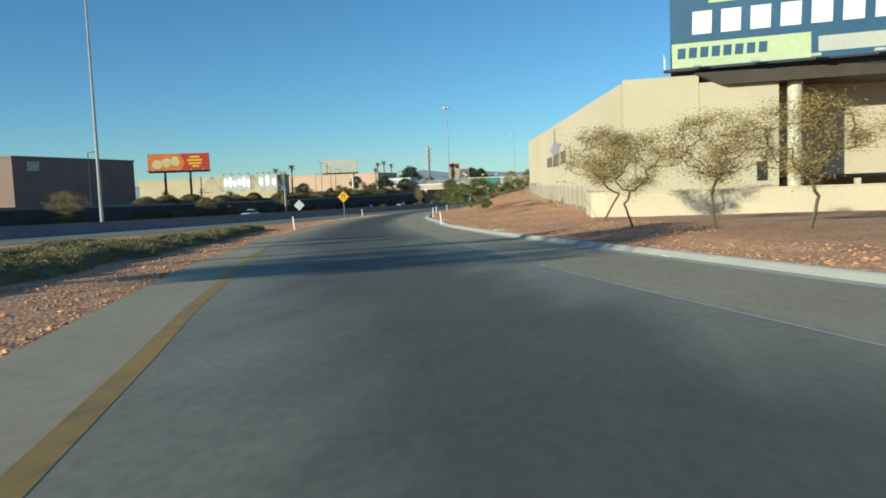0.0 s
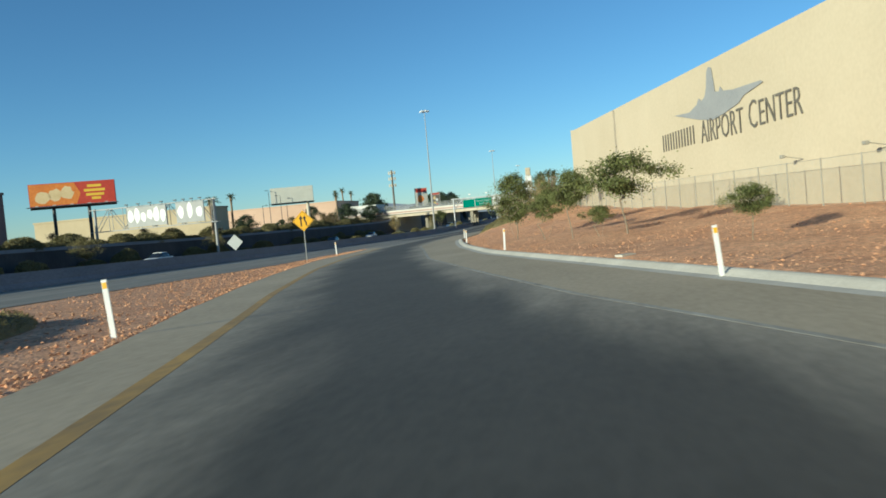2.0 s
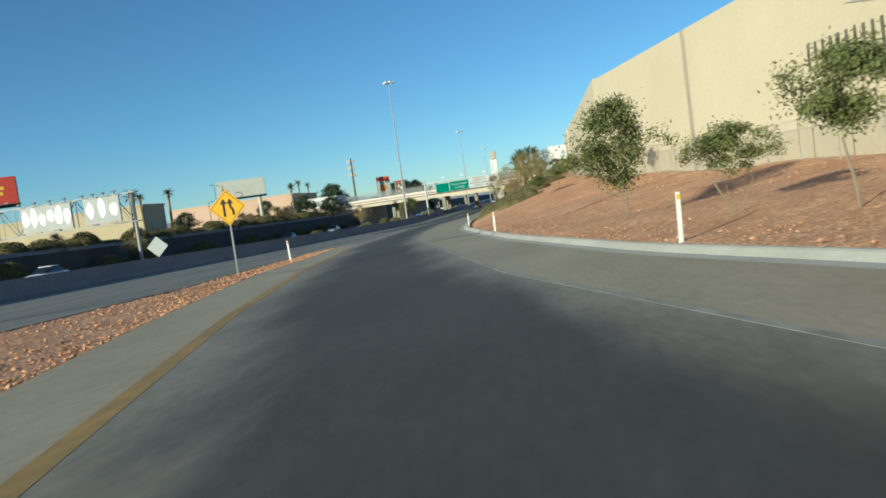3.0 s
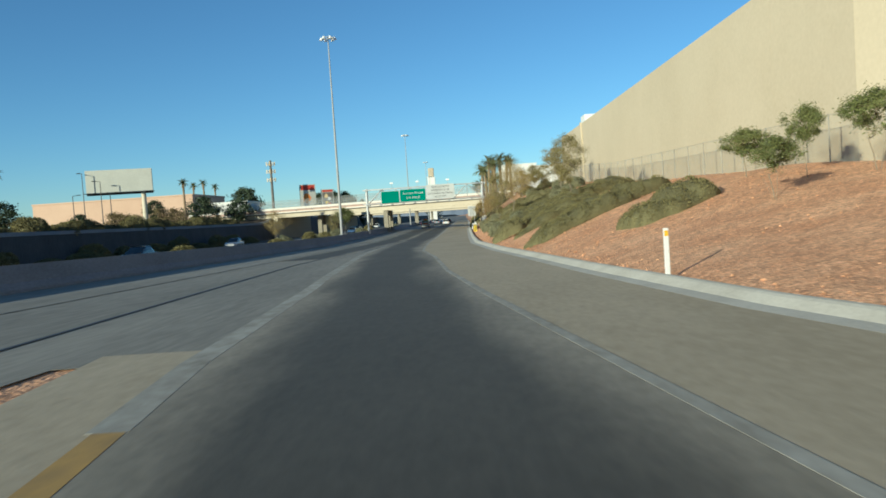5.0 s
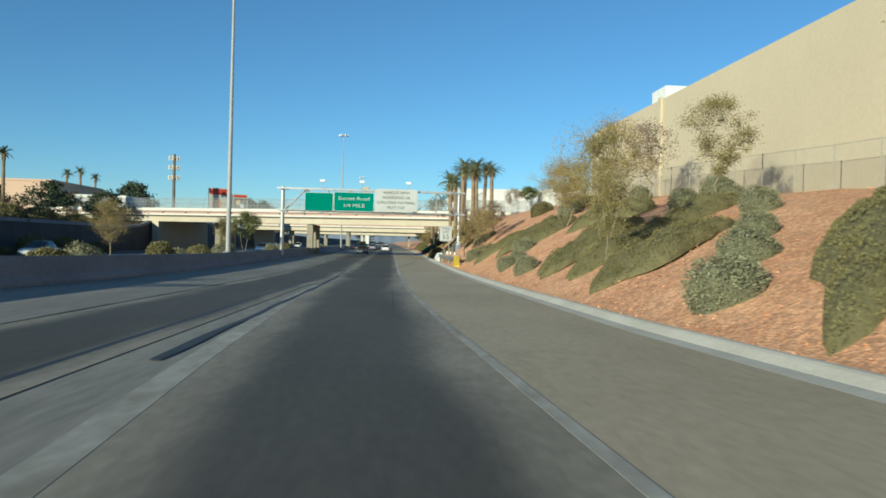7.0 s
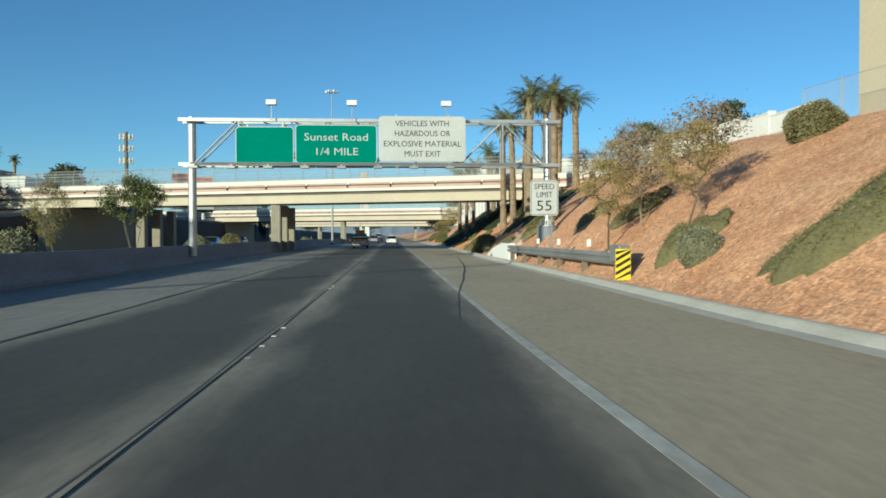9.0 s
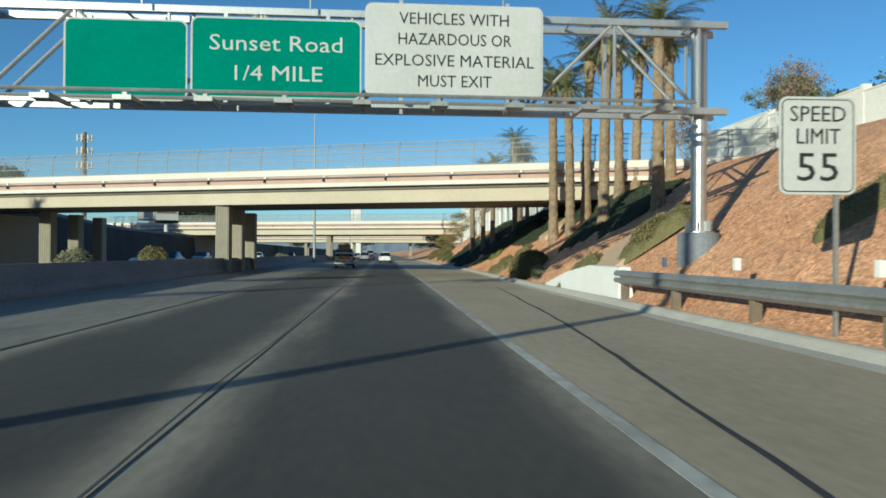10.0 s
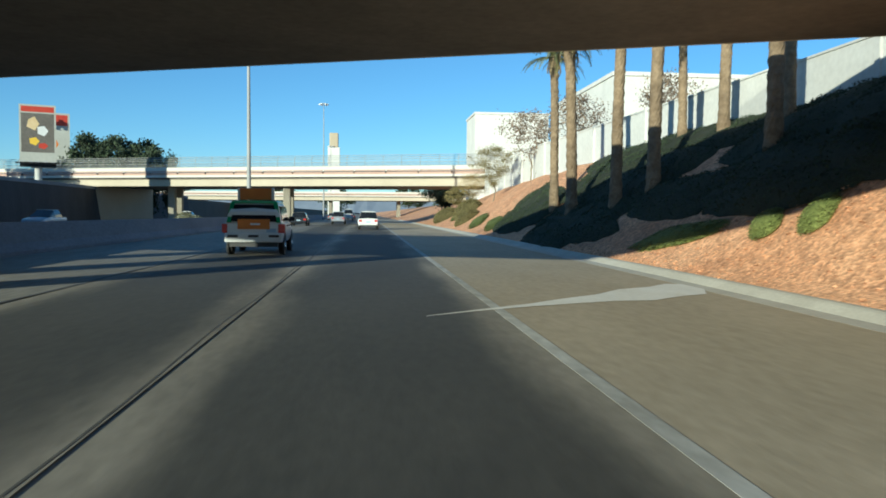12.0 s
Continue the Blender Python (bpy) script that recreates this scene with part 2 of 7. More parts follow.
def rod(bm, p0, p1, r0, r1=None, seg=8, cap=True):
    """A tapered round bar from p0 to p1."""
    p0, p1 = Vector(p0), Vector(p1)
    r1 = r0 if r1 is None else r1
    q = (p1 - p0).to_track_quat('Z', 'Y').to_matrix()
    rings = []
    for p, r in ((p0, r0), (p1, r1)):
        rings.append([bm.verts.new(p + q @ Vector((r * math.cos(a), r * math.sin(a), 0))) for a in (math.tau * k / seg for k in range(seg))])
    for k in range(seg):
        bm.faces.new((rings[0][k], rings[0][(k + 1) % seg], rings[1][(k + 1) % seg], rings[1][k]))
    if cap:
        bm.faces.new(rings[0][::-1])
        bm.faces.new(rings[1])


def tube(bm, pts, radii, seg=8):
    """A bent tapered bar through the points."""
    rings = []
    for i, p in enumerate(pts):
        p = Vector(p)
        d = Vector(pts[min(i + 1, len(pts) - 1)]) - Vector(pts[max(i - 1, 0)])
        q = d.to_track_quat('Z', 'Y').to_matrix()
        r = radii[i] if isinstance(radii, (list, tuple)) else radii
        rings.append([bm.verts.new(p + q @ Vector((r * math.cos(a), r * math.sin(a), 0))) for a in (math.tau * k / seg for k in range(seg))])
    for a, b in zip(rings, rings[1:]):
        for k in range(seg):
            bm.faces.new((a[k], a[(k + 1) % seg], b[(k + 1) % seg], b[k]))
    bm.faces.new(rings[0][::-1])
    bm.faces.new(rings[-1])


def sweep(bm, profile, path, closed=True):
    """A profile of (across, up) carried along a path; across points to the path's right."""
    rows = []
    for i, p in enumerate(path):
        a, b = path[max(i - 1, 0)], path[min(i + 1, len(path) - 1)]
        d = Vector((b[0] - a[0], b[1] - a[1], 0)).normalized()
        rt = Vector((d.y, -d.x, 0))
        rows.append([bm.verts.new(Vector(p) + rt * u + Vector((0, 0, v))) for u, v in profile])
    n = len(profile)
    for a, b in zip(rows, rows[1:]):
        for k in range(n if closed else n - 1):
            bm.faces.new((a[k], b[k], b[(k + 1) % n], a[(k + 1) % n]))
    if closed:
        bm.faces.new(rows[0])
        bm.faces.new(rows[-1][::-1])
    bmesh.ops.recalc_face_normals(bm, faces=bm.faces)


def lettering(text, size, material, parent, at, name="lettering", depth=0.006, width=None, label="", bold=0.0):
    """Raised letters, centred on the pose at; they stand in its x-y plane."""
    cu = bpy.data.curves.new(name, 'FONT')
    cu.body = text
    cu.size = size
    cu.align_x, cu.align_y = 'CENTER', 'CENTER'
    cu.extrude = depth
    cu.offset = bold * size
    cu.resolution_u = 2
    tmp = bpy.data.objects.new("tmp", cu)
    scene.collection.objects.link(tmp)
    me = bpy.data.meshes.new_from_object(tmp.evaluated_get(bpy.context.evaluated_depsgraph_get()))
    bpy.data.objects.remove(tmp)
    bpy.data.curves.remove(cu)
    me.name = name
    me.materials.clear()
    me.materials.append(M[material])
    if width:
        xs = [v.co.x for v in me.vertices]
        k = width / (max(xs) - min(xs))
        for v in me.vertices:
            v.co.x *= k
    ob = new(name, me)
    ob.parent = parent
    ob.matrix_basis = at
    return tagged(ob, label) if label else ob


def along(table, v):
    return float(np.interp(v, [a for a, _ in table], [b for _, b in table]))


# ---------------------------------------------------------------- the lie of the land
GRADE = [(-400, 3.9), (-40, 3.9), (0, 3.68), (12.7, 3.29), (25.4, 2.92), (38.3, 2.58), (51.2, 2.28), (64.2, 2.02), (77.2, 1.79), (90.2, 1.58),
         (103.2, 1.38), (116.2, 1.19), (129.1, 1.0), (142, 0.81), (154.8, 0.62), (167.5, 0.42), (180.2, 0.24), (193, 0.1), (205.5, 0.0), (5000, 0.0)]
KERB = [(-60, 76), (-20, 58), (0, 50), (13, 44.0), (21, 40.6), (35, 34.4), (44, 30.6), (53, 27.0), (64, 23.4), (72, 20.6), (81, 17.5), (95, 14.0),
        (105, 12.0), (118, 9.7), (127, 8.8), (136, 8.1), (147, 7.2), (165, 6.3), (190, 6.2), (245, 6.2), (275, 6.7), (5000, 6.7)]
CREST_X = [(-400, 125), (56, 36.5), (138, 20.3), (232, 19.8), (248, 19.8), (256, 18.2), (263.4, 16.5), (266, 15.2), (270, 13.7), (276, 13.3), (310, 13.2), (340, 15), (380, 20.5), (5000, 20.5)]
CREST_Z = [(-400, 4.0), (-40, 4.0), (0, 3.6), (30, 3.35), (45, 2.95), (55, 2.8), (80, 2.9), (110, 3.0), (126, 3.4), (140, 3.8), (160, 4.2), (180, 4.7), (195, 5.5),
           (230, 6.6), (248, 6.6), (256, 6.2), (263.4, 5.9), (266, 5.4), (270, 5.0), (280, 4.6), (300, 4.5), (340, 4.3), (500, 4), (5000, 4)]
WEST_Z = [(-400, 5), (60, 4.6), (100, 4.1), (150, 3.5), (225, 3.3), (270, 3.3), (284, 5.6), (300, 5.6), (325, 4.6), (500, 4), (5000, 4)]
# how full and rounded the bank's profile is
FULL = [(-400, 0), (118, 0), (138, 1), (262, 1), (278, 0), (5000, 0)]
YELLOW = [(-60, 66), (-20, 48.5), (0, 38.6), (6, 35.7), (10, 33.7), (21, 28.6), (30, 24.6), (41, 20.5), (48, 18.3), (56, 15.8), (63, 13.5), (70, 11.5),
          (78, 9.3), (90, 6.7), (103, 4.5), (109, 3.4), (116, 2.4), (126, 1.6), (132, 1.0), (144, 0.0), (150, -0.5), (160, -1.1), (173, -1.6), (190, -1.75), (5000, -1.75)]
EDGE_R = [(-60, 72), (-20, 54), (0, 46), (13, 40.2), (30, 33.0), (51, 24.8), (57, 22.3), (67, 18.9), (80, 14.6), (100, 9.9), (105, 8.6), (110, 7.6), (123, 5.9),
          (131, 5.0), (143, 4.1), (153, 3.0), (165, 2.5), (180, 2.05), (200, 1.9), (5000, 1.9)]
EDGE_L = [(-60, 64.4), (-20, 46.9), (0, 37.0), (6, 34.1), (19, 27.8), (28, 24.2), (39, 19.4), (50, 16.2), (59, 13.0), (69, 9.9), (79, 7.2), (93, 4.0), (103, 2.9), (110, 1.8), (117, 0.9)]
GORE_L = [(-60, 2.0), (60, 2.0), (90, 2.4), (105, 0.9), (110, 0.4), (117, 0.7)]
BARRIER_X = [(-400, -11.5), (140, -11.0), (5000, -11.0)]


def grade(y):
    return along(GRADE, y)


def land(x, y):
    k, z0 = along(KERB, y), grade(y)
    c = max(along(CREST_X, y), k + 3)
    if x <= k:
        if x > -37.5:
            return z0
        w = along(WEST_Z, y)
        return z0 if x > -38.2 else w
    u = min(max((x - k - 0.3) / (c - k - 0.3), 0), 1)
    e = 0.5 * u + 0.5 * u * u * (3 - 2 * u)
    full = along(FULL, y)
    if full:
        v = min(max((x - k - 0.9) / (c - k - 0.9), 0), 1)
        e += full * (1 - (1 - v) ** 1.7 - e)
    return z0 + 0.12 * min(1, u * 20) + (along(CREST_Z, y) - z0 - 0.12) * e


def build_ground():
    bm = bmesh.new()
    ys = [-1500, -400, -150] + list(np.arange(-60, 330, 2.0)) + [335, 345, 360, 380, 410, 450, 520, 650, 900, 1500, 4000]
    rows = []
    for y in ys:
        k, c = along(KERB, y), max(along(CREST_X, y), along(KERB, y) + 3)
        xs = [-4000, -1000, -300, -120, -70, -50, -42, -38.3, -38.15, -37.5, -30, -20, -11, -5, 0, k - 4, k - 2, k - 0.1, k + 0.3]
        xs += [k + 0.3 + (c - k - 0.3) * u for u in np.linspace(0, 1, 22)[1:]] + [c + 3, c + 12, c + 60, c + 300, 4000]
        xs = [xs[0]] + [max(b, a + 0.02) for a, b in zip(xs, xs[1:])]
        row = []
        for x in xs:
            z = land(x, y) - 0.06
            if k + 0.3 < x < c + 20 and -60 < y < 330:
                s = min(1, (x - k - 0.3) / 3)
                z += s * (0.22 * noise.noise((x * 0.16, y * 0.16, 0)) + 0.07 * noise.noise((x * 0.7, y * 0.7, 3)))
            row.append(bm.verts.new((x, y, z)))
        rows.append(row)
    for a, b in zip(rows, rows[1:]):
        for i in range(len(a) - 1):
            f = bm.faces.new((a[i], a[i + 1], b[i + 1], b[i]))
            f.smooth = True
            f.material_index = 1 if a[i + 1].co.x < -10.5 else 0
    solo("ground", bm, ["gravel", "dirt"], "reddish desert gravel and bare earth beside the road", "ground", "structure")


def ribbon(name, left, right, y0, y1, lift, material, label, category="road", step=2.5, parent=None):
    """A strip of paving between two lines of the plan, with a skirt."""
    bm = bmesh.new()
    n = max(2, int((y1 - y0) / step))
    top = []
    knots = [y for y, _ in GRADE + KERB + EDGE_R if y0 < y < y1]
    for y in sorted(set(np.linspace(y0, y1, n + 1).round(3)) | set(knots)):
        xl, xr = left(y), right(y)
        cols = 3 if xr - xl > 1 else 1
        top.append([bm.verts.new((xl + (xr - xl) * i / cols, y, grade(y) + lift)) for i in range(cols + 1)])
    uv = bm.loops.layers.uv.new("UVMap")
    for a, b in zip(top, top[1:]):
        for i in range(len(a) - 1):
            f = bm.faces.new((a[i], a[i + 1], b[i + 1], b[i]))
            for lp, u in zip(f.loops, (i, i + 1, i + 1, i)):
                lp[uv].uv = (u / (len(a) - 1), lp.vert.co.y)
    edge = bmesh.ops.extrude_face_region(bm, geom=bm.faces[:])
    vs = [v for v in edge["geom"] if isinstance(v, bmesh.types.BMVert)]
    bmesh.ops.translate(bm, verts=vs, vec=(0, 0, -0.004))
    bmesh.ops.recalc_face_normals(bm, faces=bm.faces)
    if parent:
        return part(name, bm, material, parent, label)
    return solo(name, bm, material, label, category, "structure")


yellow_x = lambda y: along(YELLOW, y)
right_x = lambda y: along(EDGE_R, y)
left_x = lambda y: along(EDGE_L, y)
gore_x = lambda y: along(GORE_L, y)
kerb_x = lambda y: along(KERB, y)
wall_x = lambda y: along(BARRIER_X, y)

build_ground()
# paving: freeway slab, ramp shoulders, the darker driven lanes
ribbon("road_freeway", lambda y: wall_x(y) + 0.1, lambda y: gore_x(y) if y < 117 else kerb_x(y) - 0.05, -300, 117, -0.035, "freeway", "pale worn concrete freeway carriageway", step=6)
ribbon("road_merge", lambda y: wall_x(y) + 0.1, lambda y: kerb_x(y) - 0.02, 117, 1500, -0.035, "freeway", "pale worn concrete carriageway where ramp and freeway join", step=6)
ribbon("road_ramp", left_x, lambda y: kerb_x(y) - 0.02, -60, 117, -0.027, "concrete_road", "grey concrete ramp with wide pale shoulders")
ribbon("road_shoulder", right_x, lambda y: kerb_x(y) - 0.02, 117, 420, -0.027, "concrete_road", "pale concrete right shoulder", step=4)
ribbon("road_lane_ramp", lambda y: yellow_x(y) + 0.1, lambda y: right_x(y) + 0.02, -60, 36, -0.024, "asphalt_ramp", "grey worn ramp lane")
ribbon("road_lane", lambda y: yellow_x(y) + 0.1, lambda y: right_x(y) + 0.02, 36, 192, -0.024, "asphalt", "dark tyre-polished driving lane")
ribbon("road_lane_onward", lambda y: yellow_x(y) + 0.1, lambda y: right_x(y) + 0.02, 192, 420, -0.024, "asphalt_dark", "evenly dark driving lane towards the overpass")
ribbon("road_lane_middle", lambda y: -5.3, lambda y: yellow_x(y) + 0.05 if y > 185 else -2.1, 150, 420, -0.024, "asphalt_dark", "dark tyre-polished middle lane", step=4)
ribbon("road_far_lane", lambda y: -8.9, lambda y: -5.45, 60, 420, -0.029, "freeway", "worn inner lane", step=6)
ribbon("road_opposite", lambda y: -29.5, lambda y: -13, -300, 1500, -0.03, "freeway", "opposite carriageway beyond the median barrier", step=6)
# painted lines and tar joints
ribbon("line_yellow", lambda y: yellow_x(y) - 0.06, lambda y: yellow_x(y) + 0.2, -60, 113, -0.0215, "yellow_line", "worn yellow edge line", "road marking", step=1.5)
ribbon("line_gore", lambda y: yellow_x(y) - 0.12, lambda y: yellow_x(y) + 0.22, 113, 182, -0.0215, "faded_line", "worn wide white merge line", "road marking", step=1.5)
ribbon("line_right", lambda y: right_x(y) - 0.07, lambda y: right_x(y) + 0.08, -60, 196, -0.0215, "faded_line", "nearly worn-off white edge line", "road marking", step=2)
ribbon("line_edge", lambda y: right_x(y) - 0.07, lambda y: right_x(y) + 0.08, 196, 420, -0.0215, "white_line", "worn white edge line", "road marking", step=2)
ribbon("joint_lane", lambda y: -1.77 + 0.03 * math.sin(y * 0.7), lambda y: -1.748 + 0.03 * math.sin(y * 0.7), 195, 420, -0.0215, "seam", "dark lane joint", "road marking", step=1.0)
SEAM_W = [(206, 0.008), (213, 0.015), (222, 0.032), (236, 0.028), (245, 0.01)]
seam_x = lambda y: along([(200, 0.9), (206, 1.3), (211.6, 1.75), (215.5, 2.2), (221, 2.8), (226, 3.3), (229, 3.6), (244, 4.6)], y) + 0.015 * math.sin(y * 0.9) + 0.01 * math.sin(y * 2.7)
ribbon("joint_shoulder", lambda y: seam_x(y) - along(SEAM_W, y), lambda y: seam_x(y) + along(SEAM_W, y) * (1.2 + 0.4 * math.sin(y * 1.3)), 206, 245, -0.020, "tar", "dark tar seam in the shoulder", "road marking", step=1.0)
ribbon("joint_inner", lambda y: -5.45 + 0.03 * math.sin(y), lambda y: -5.36 + 0.03 * math.sin(y), 118, 420, -0.0215, "seam", "dark lane joint", "road marking", step=1.5)
ribbon("joint_merge", lambda y: -1.62 + 0.03 * math.sin(y * 0.8), lambda y: -1.46 + 0.03 * math.sin(y * 1.1), 160, 194, -0.0205, "tar", "wide dark joint between slabs", "road marking", step=1.0)
ribbon("crack_lane", lambda y: 1.43 + 0.02 * math.sin(y * 0.9), lambda y: 1.445 + 0.02 * math.sin(y * 0.9), 168, 181, -0.0215, "tar", "thin dark crack in the lane", "road marking", step=0.8)
ribbon("joint_gore", lambda y: -2.65 + max(0, 143 - y) * 0.055, lambda y: -2.53 + max(0, 143 - y) * 0.055, 112, 196, -0.0225, "tar", "dark joint between slabs", "road marking", step=1.5)


def swept(name, profile, line, y0, y1, material, label, category, step=3.0, lift=0.0):
    bm = bmesh.new()
    sweep(bm, profile, [(line(y), y, grade(y) + lift) for y in sorted(set(np.arange(y0, y1 + 0.1, step).round(3)) | {y for y, _ in GRADE if y0 < y < y1})])
    return solo(name, bm, material, label, category, "structure")


swept("kerb", [(-0.35, -0.1), (-0.35, -0.0255), (-0.02, -0.012), (0.17, 0.09), (0.24, 0.115), (0.34, 0.12), (0.3, -0.1)], kerb_x, -60, 420, "kerb", "pale concrete kerb and gutter", "kerb", 2.0)
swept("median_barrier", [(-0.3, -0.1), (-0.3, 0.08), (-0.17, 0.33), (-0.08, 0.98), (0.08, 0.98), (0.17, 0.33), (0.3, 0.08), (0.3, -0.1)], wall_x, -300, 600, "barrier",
      "grey concrete median barrier, blue shade put into its colour", "barrier", 6.0)


# ---------------------------------------------------------------- warehouse and its walls
W0, W1, W2 = Vector((39.4, 51.5, 0)), Vector((21.5, 138.2, 0)), Vector((21.4, 226.0, 0))
# plan points and parapet heights of the long wall
FRONT = [(W0, 11.3, 11.3), (W1, 12.75, 12.9), (W2, 13.5, 13.5)]


def wall_pieces(parent, p, q, z0, tp, tq, n, thick, material, gap=0.025, name="panel"):
    """Tilt-up panels between two plan points, with open joints."""
    d = (q - p)
    length = d.length
    d.normalize()
    out = Vector((d.y, -d.x, 0))
    for i in range(n):
        a, b = length * i / n + gap / 2, length * (i + 1) / n - gap / 2
        bm = bmesh.new()
        za, zb = tp + (tq - tp) * a / length, tp + (tq - tp) * b / length
        c = []
        for s, z in ((a, za), (b, zb)):
            for o in (0, thick):
                c.append([bm.verts.new(p + d * s + out * o + Vector((0, 0, h))) for h in (z0, z)])
        for f in ((0, 1, 3, 2),):
            bm.faces.new((c[0][0], c[2][0], c[2][1], c[0][1]))
            bm.faces.new((c[1][0], c[1][1], c[3][1], c[3][0]))
            bm.faces.new((c[0][1], c[2][1], c[3][1], c[1][1]))
            bm.faces.new((c[0][0], c[0][1], c[1][1], c[1][0]))
            bm.faces.new((c[2][0], c[3][0], c[3][1], c[2][1]))
            bm.faces.new((c[0][0], c[1][0], c[3][0], c[2][0]))
        bmesh.ops.recalc_face_normals(bm, faces=bm.faces)
        part(name, bm, material, parent)


M["fascia"] = mat("dark_brown_fascia", (0.045, 0.034, 0.026), (0.075, 0.057, 0.043), 0.5, 0.7, fine=6)
wh = thing("warehouse", "long windowless cream stucco warehouse above the gravel bank", "warehouse")
for (a, _, ta), (b, tb, _) in zip(FRONT, FRONT[1:]):
    wall_pieces(wh, a, b, 0.5, ta, tb, max(2, round((b - a).length / 8)), 0.4, "stucco", 0.012)
bm = bmesh.new()
for a, b in ((W0, W1), (W1, W2)):
    d = (b - a).normalized()
    o = Vector((d.y, -d.x, 0))
    q = [a + o * 0.3, b + o * 0.3, b + o * 60, a + o * 60]
    lo = [bm.verts.new(v + Vector((0, 0, 10.6))) for v in q]
    hi = [bm.verts.new(v + Vector((0, 0, 10.9))) for v in q]
    bm.faces.new(lo[::-1]), bm.faces.new(hi)
    for k in range(4):
        bm.faces.new((lo[k], lo[(k + 1) % 4], hi[(k + 1) % 4], hi[k]))
part("roof", bm, "stucco_dark", wh)
bm = bmesh.new()
box(bm, 21.4, 80, 225.6, 226.0, 0.5, 13.4)
part("end_wall", bm, "stucco", wh)
# front of the building towards the street: stepped parapet, recessed bays, black panel for an opening
bm = bmesh.new()
box(bm, 39.6, 44.3, 51.0, 51.4, 2, 11.5)
part("front_wall", bm, "stucco", wh)
bm = bmesh.new()
box(bm, 44.32, 49.0, 51.02, 51.4, 2, 11.0)
box(bm, 49.0, 75, 55.5, 55.9, 4.9, 11.0)
box(bm, 60, 75, 55.5, 55.9, 2, 4.9)
part("front_wall", bm, "stucco", wh)
bm = bmesh.new()
q = [(44.0, 50.4, 11.55), (45.6, 50.4, 10.75), (75, 50.4, 10.75), (75, 50.4, 11.3), (45.0, 50.4, 11.55)]
front = [bm.verts.new(p) for p in q]
back = [bm.verts.new((x, y + 4.5, z)) for x, y, z in q]
bm.faces.new(front), bm.faces.new(back[::-1])
for k in range(5):
    bm.faces.new((front[k], back[k], back[(k + 1) % 5], front[(k + 1) % 5]))
bmesh.ops.recalc_face_normals(bm, faces=bm.faces)
part("eaves_band", bm, "fascia", wh, "dark brown overhanging eaves band")
bm = bmesh.new()
box(bm, 50.5, 60, 62, 62.3, 2, 4.7)
part("back_wall", bm, "stucco_dark", wh)
# black panel on the solid wall stands in for the opening's shade
bm = bmesh.new()
box(bm, 47.7, 48.3, 50.95, 51.015, 4.7, 5.9)
part("opening_panel", bm, "black", wh)
for x in (52, 54.5, 57, 59.5):
    bm = bmesh.new()
    box(bm, x, x + 0.35, 55.7, 56.1, 2, 4.6)
    part("post", bm, "stucco", wh)
# raised grey emblem and lettering on the long wall
d1 = (W1 - W0).normalized()
o1 = Vector((d1.y, -d1.x, 0))


def on_wall(s, z, proud=0.03):
    """A pose on the long wall: x runs along it towards the road's start, y up."""
    m = Matrix((-d1, Vector((0, 0, 1)), -o1)).transposed().to_4x4()
    return Matrix.Translation(W0 + d1 * s - o1 * proud + Vector((0, 0, z))) @ m


M["letter"] = mat("dark_grey_letters", (0.10, 0.09, 0.075), (0.16, 0.145, 0.12), 1.0, 0.7)
M["emblem"] = mat("blue_grey_emblem_paint", (0.25, 0.255, 0.265), (0.31, 0.315, 0.32), 0.5, 0.8)
lettering("AIRPORT", 2.15, "letter", wh, on_wall(40.85, 7.65), "lettering", 0.03, width=6.7, bold=-0.012)
lettering("C", 2.3, "letter", wh, on_wall(36.25, 7.78), "lettering", 0.03, width=1.0, bold=-0.012)
lettering("ENTER", 2.05, "letter", wh, on_wall(33.1, 7.75), "lettering", 0.03, width=4.7, bold=-0.012)
for i in range(12):
    bm = bmesh.new()
    box(bm, -0.075, 0.075, -0.62, 0.62, 0, 0.04)
    part("name_bar", bm, "letter", wh).matrix_basis = on_wall(45.6 + i * 0.6, 7.75)
outline = [(49.2, 9.48), (46.0, 9.3), (44.6, 9.62), (44.2, 9.95), (43.7, 9.72), (43.1, 9.9), (42.75, 10.4), (42.5, 11.35), (42.2, 11.62), (41.75, 11.5), (41.5, 10.6), (41.35, 9.95), (40.7, 9.85),
           (40.5, 10.1), (40.1, 9.8), (38.6, 9.62), (35.0, 9.5), (34.7, 9.36), (37.2, 9.05), (38.0, 8.72), (40.0, 8.45), (42.0, 8.28), (44.4, 8.6), (46.6, 9.0)]
bm = bmesh.new()
lo = [bm.verts.new((42.0 - s, z - 9.0, 0)) for s, z in outline]
hi = [bm.verts.new((42.0 - s, z - 9.0, 0.03)) for s, z in outline]
bm.faces.new(hi)
for k in range(len(lo)):
    bm.faces.new((lo[k], lo[(k + 1) % len(lo)], hi[(k + 1) % len(lo)], hi[k]))
bmesh.ops.recalc_face_normals(bm, faces=bm.faces)
bmesh.ops.triangulate(bm, faces=bm.faces)
ob = part("emblem", bm, "emblem", wh, "pale blue-grey painted wing-shaped emblem")
ob.matrix_basis = on_wall(42.0, 9.0)
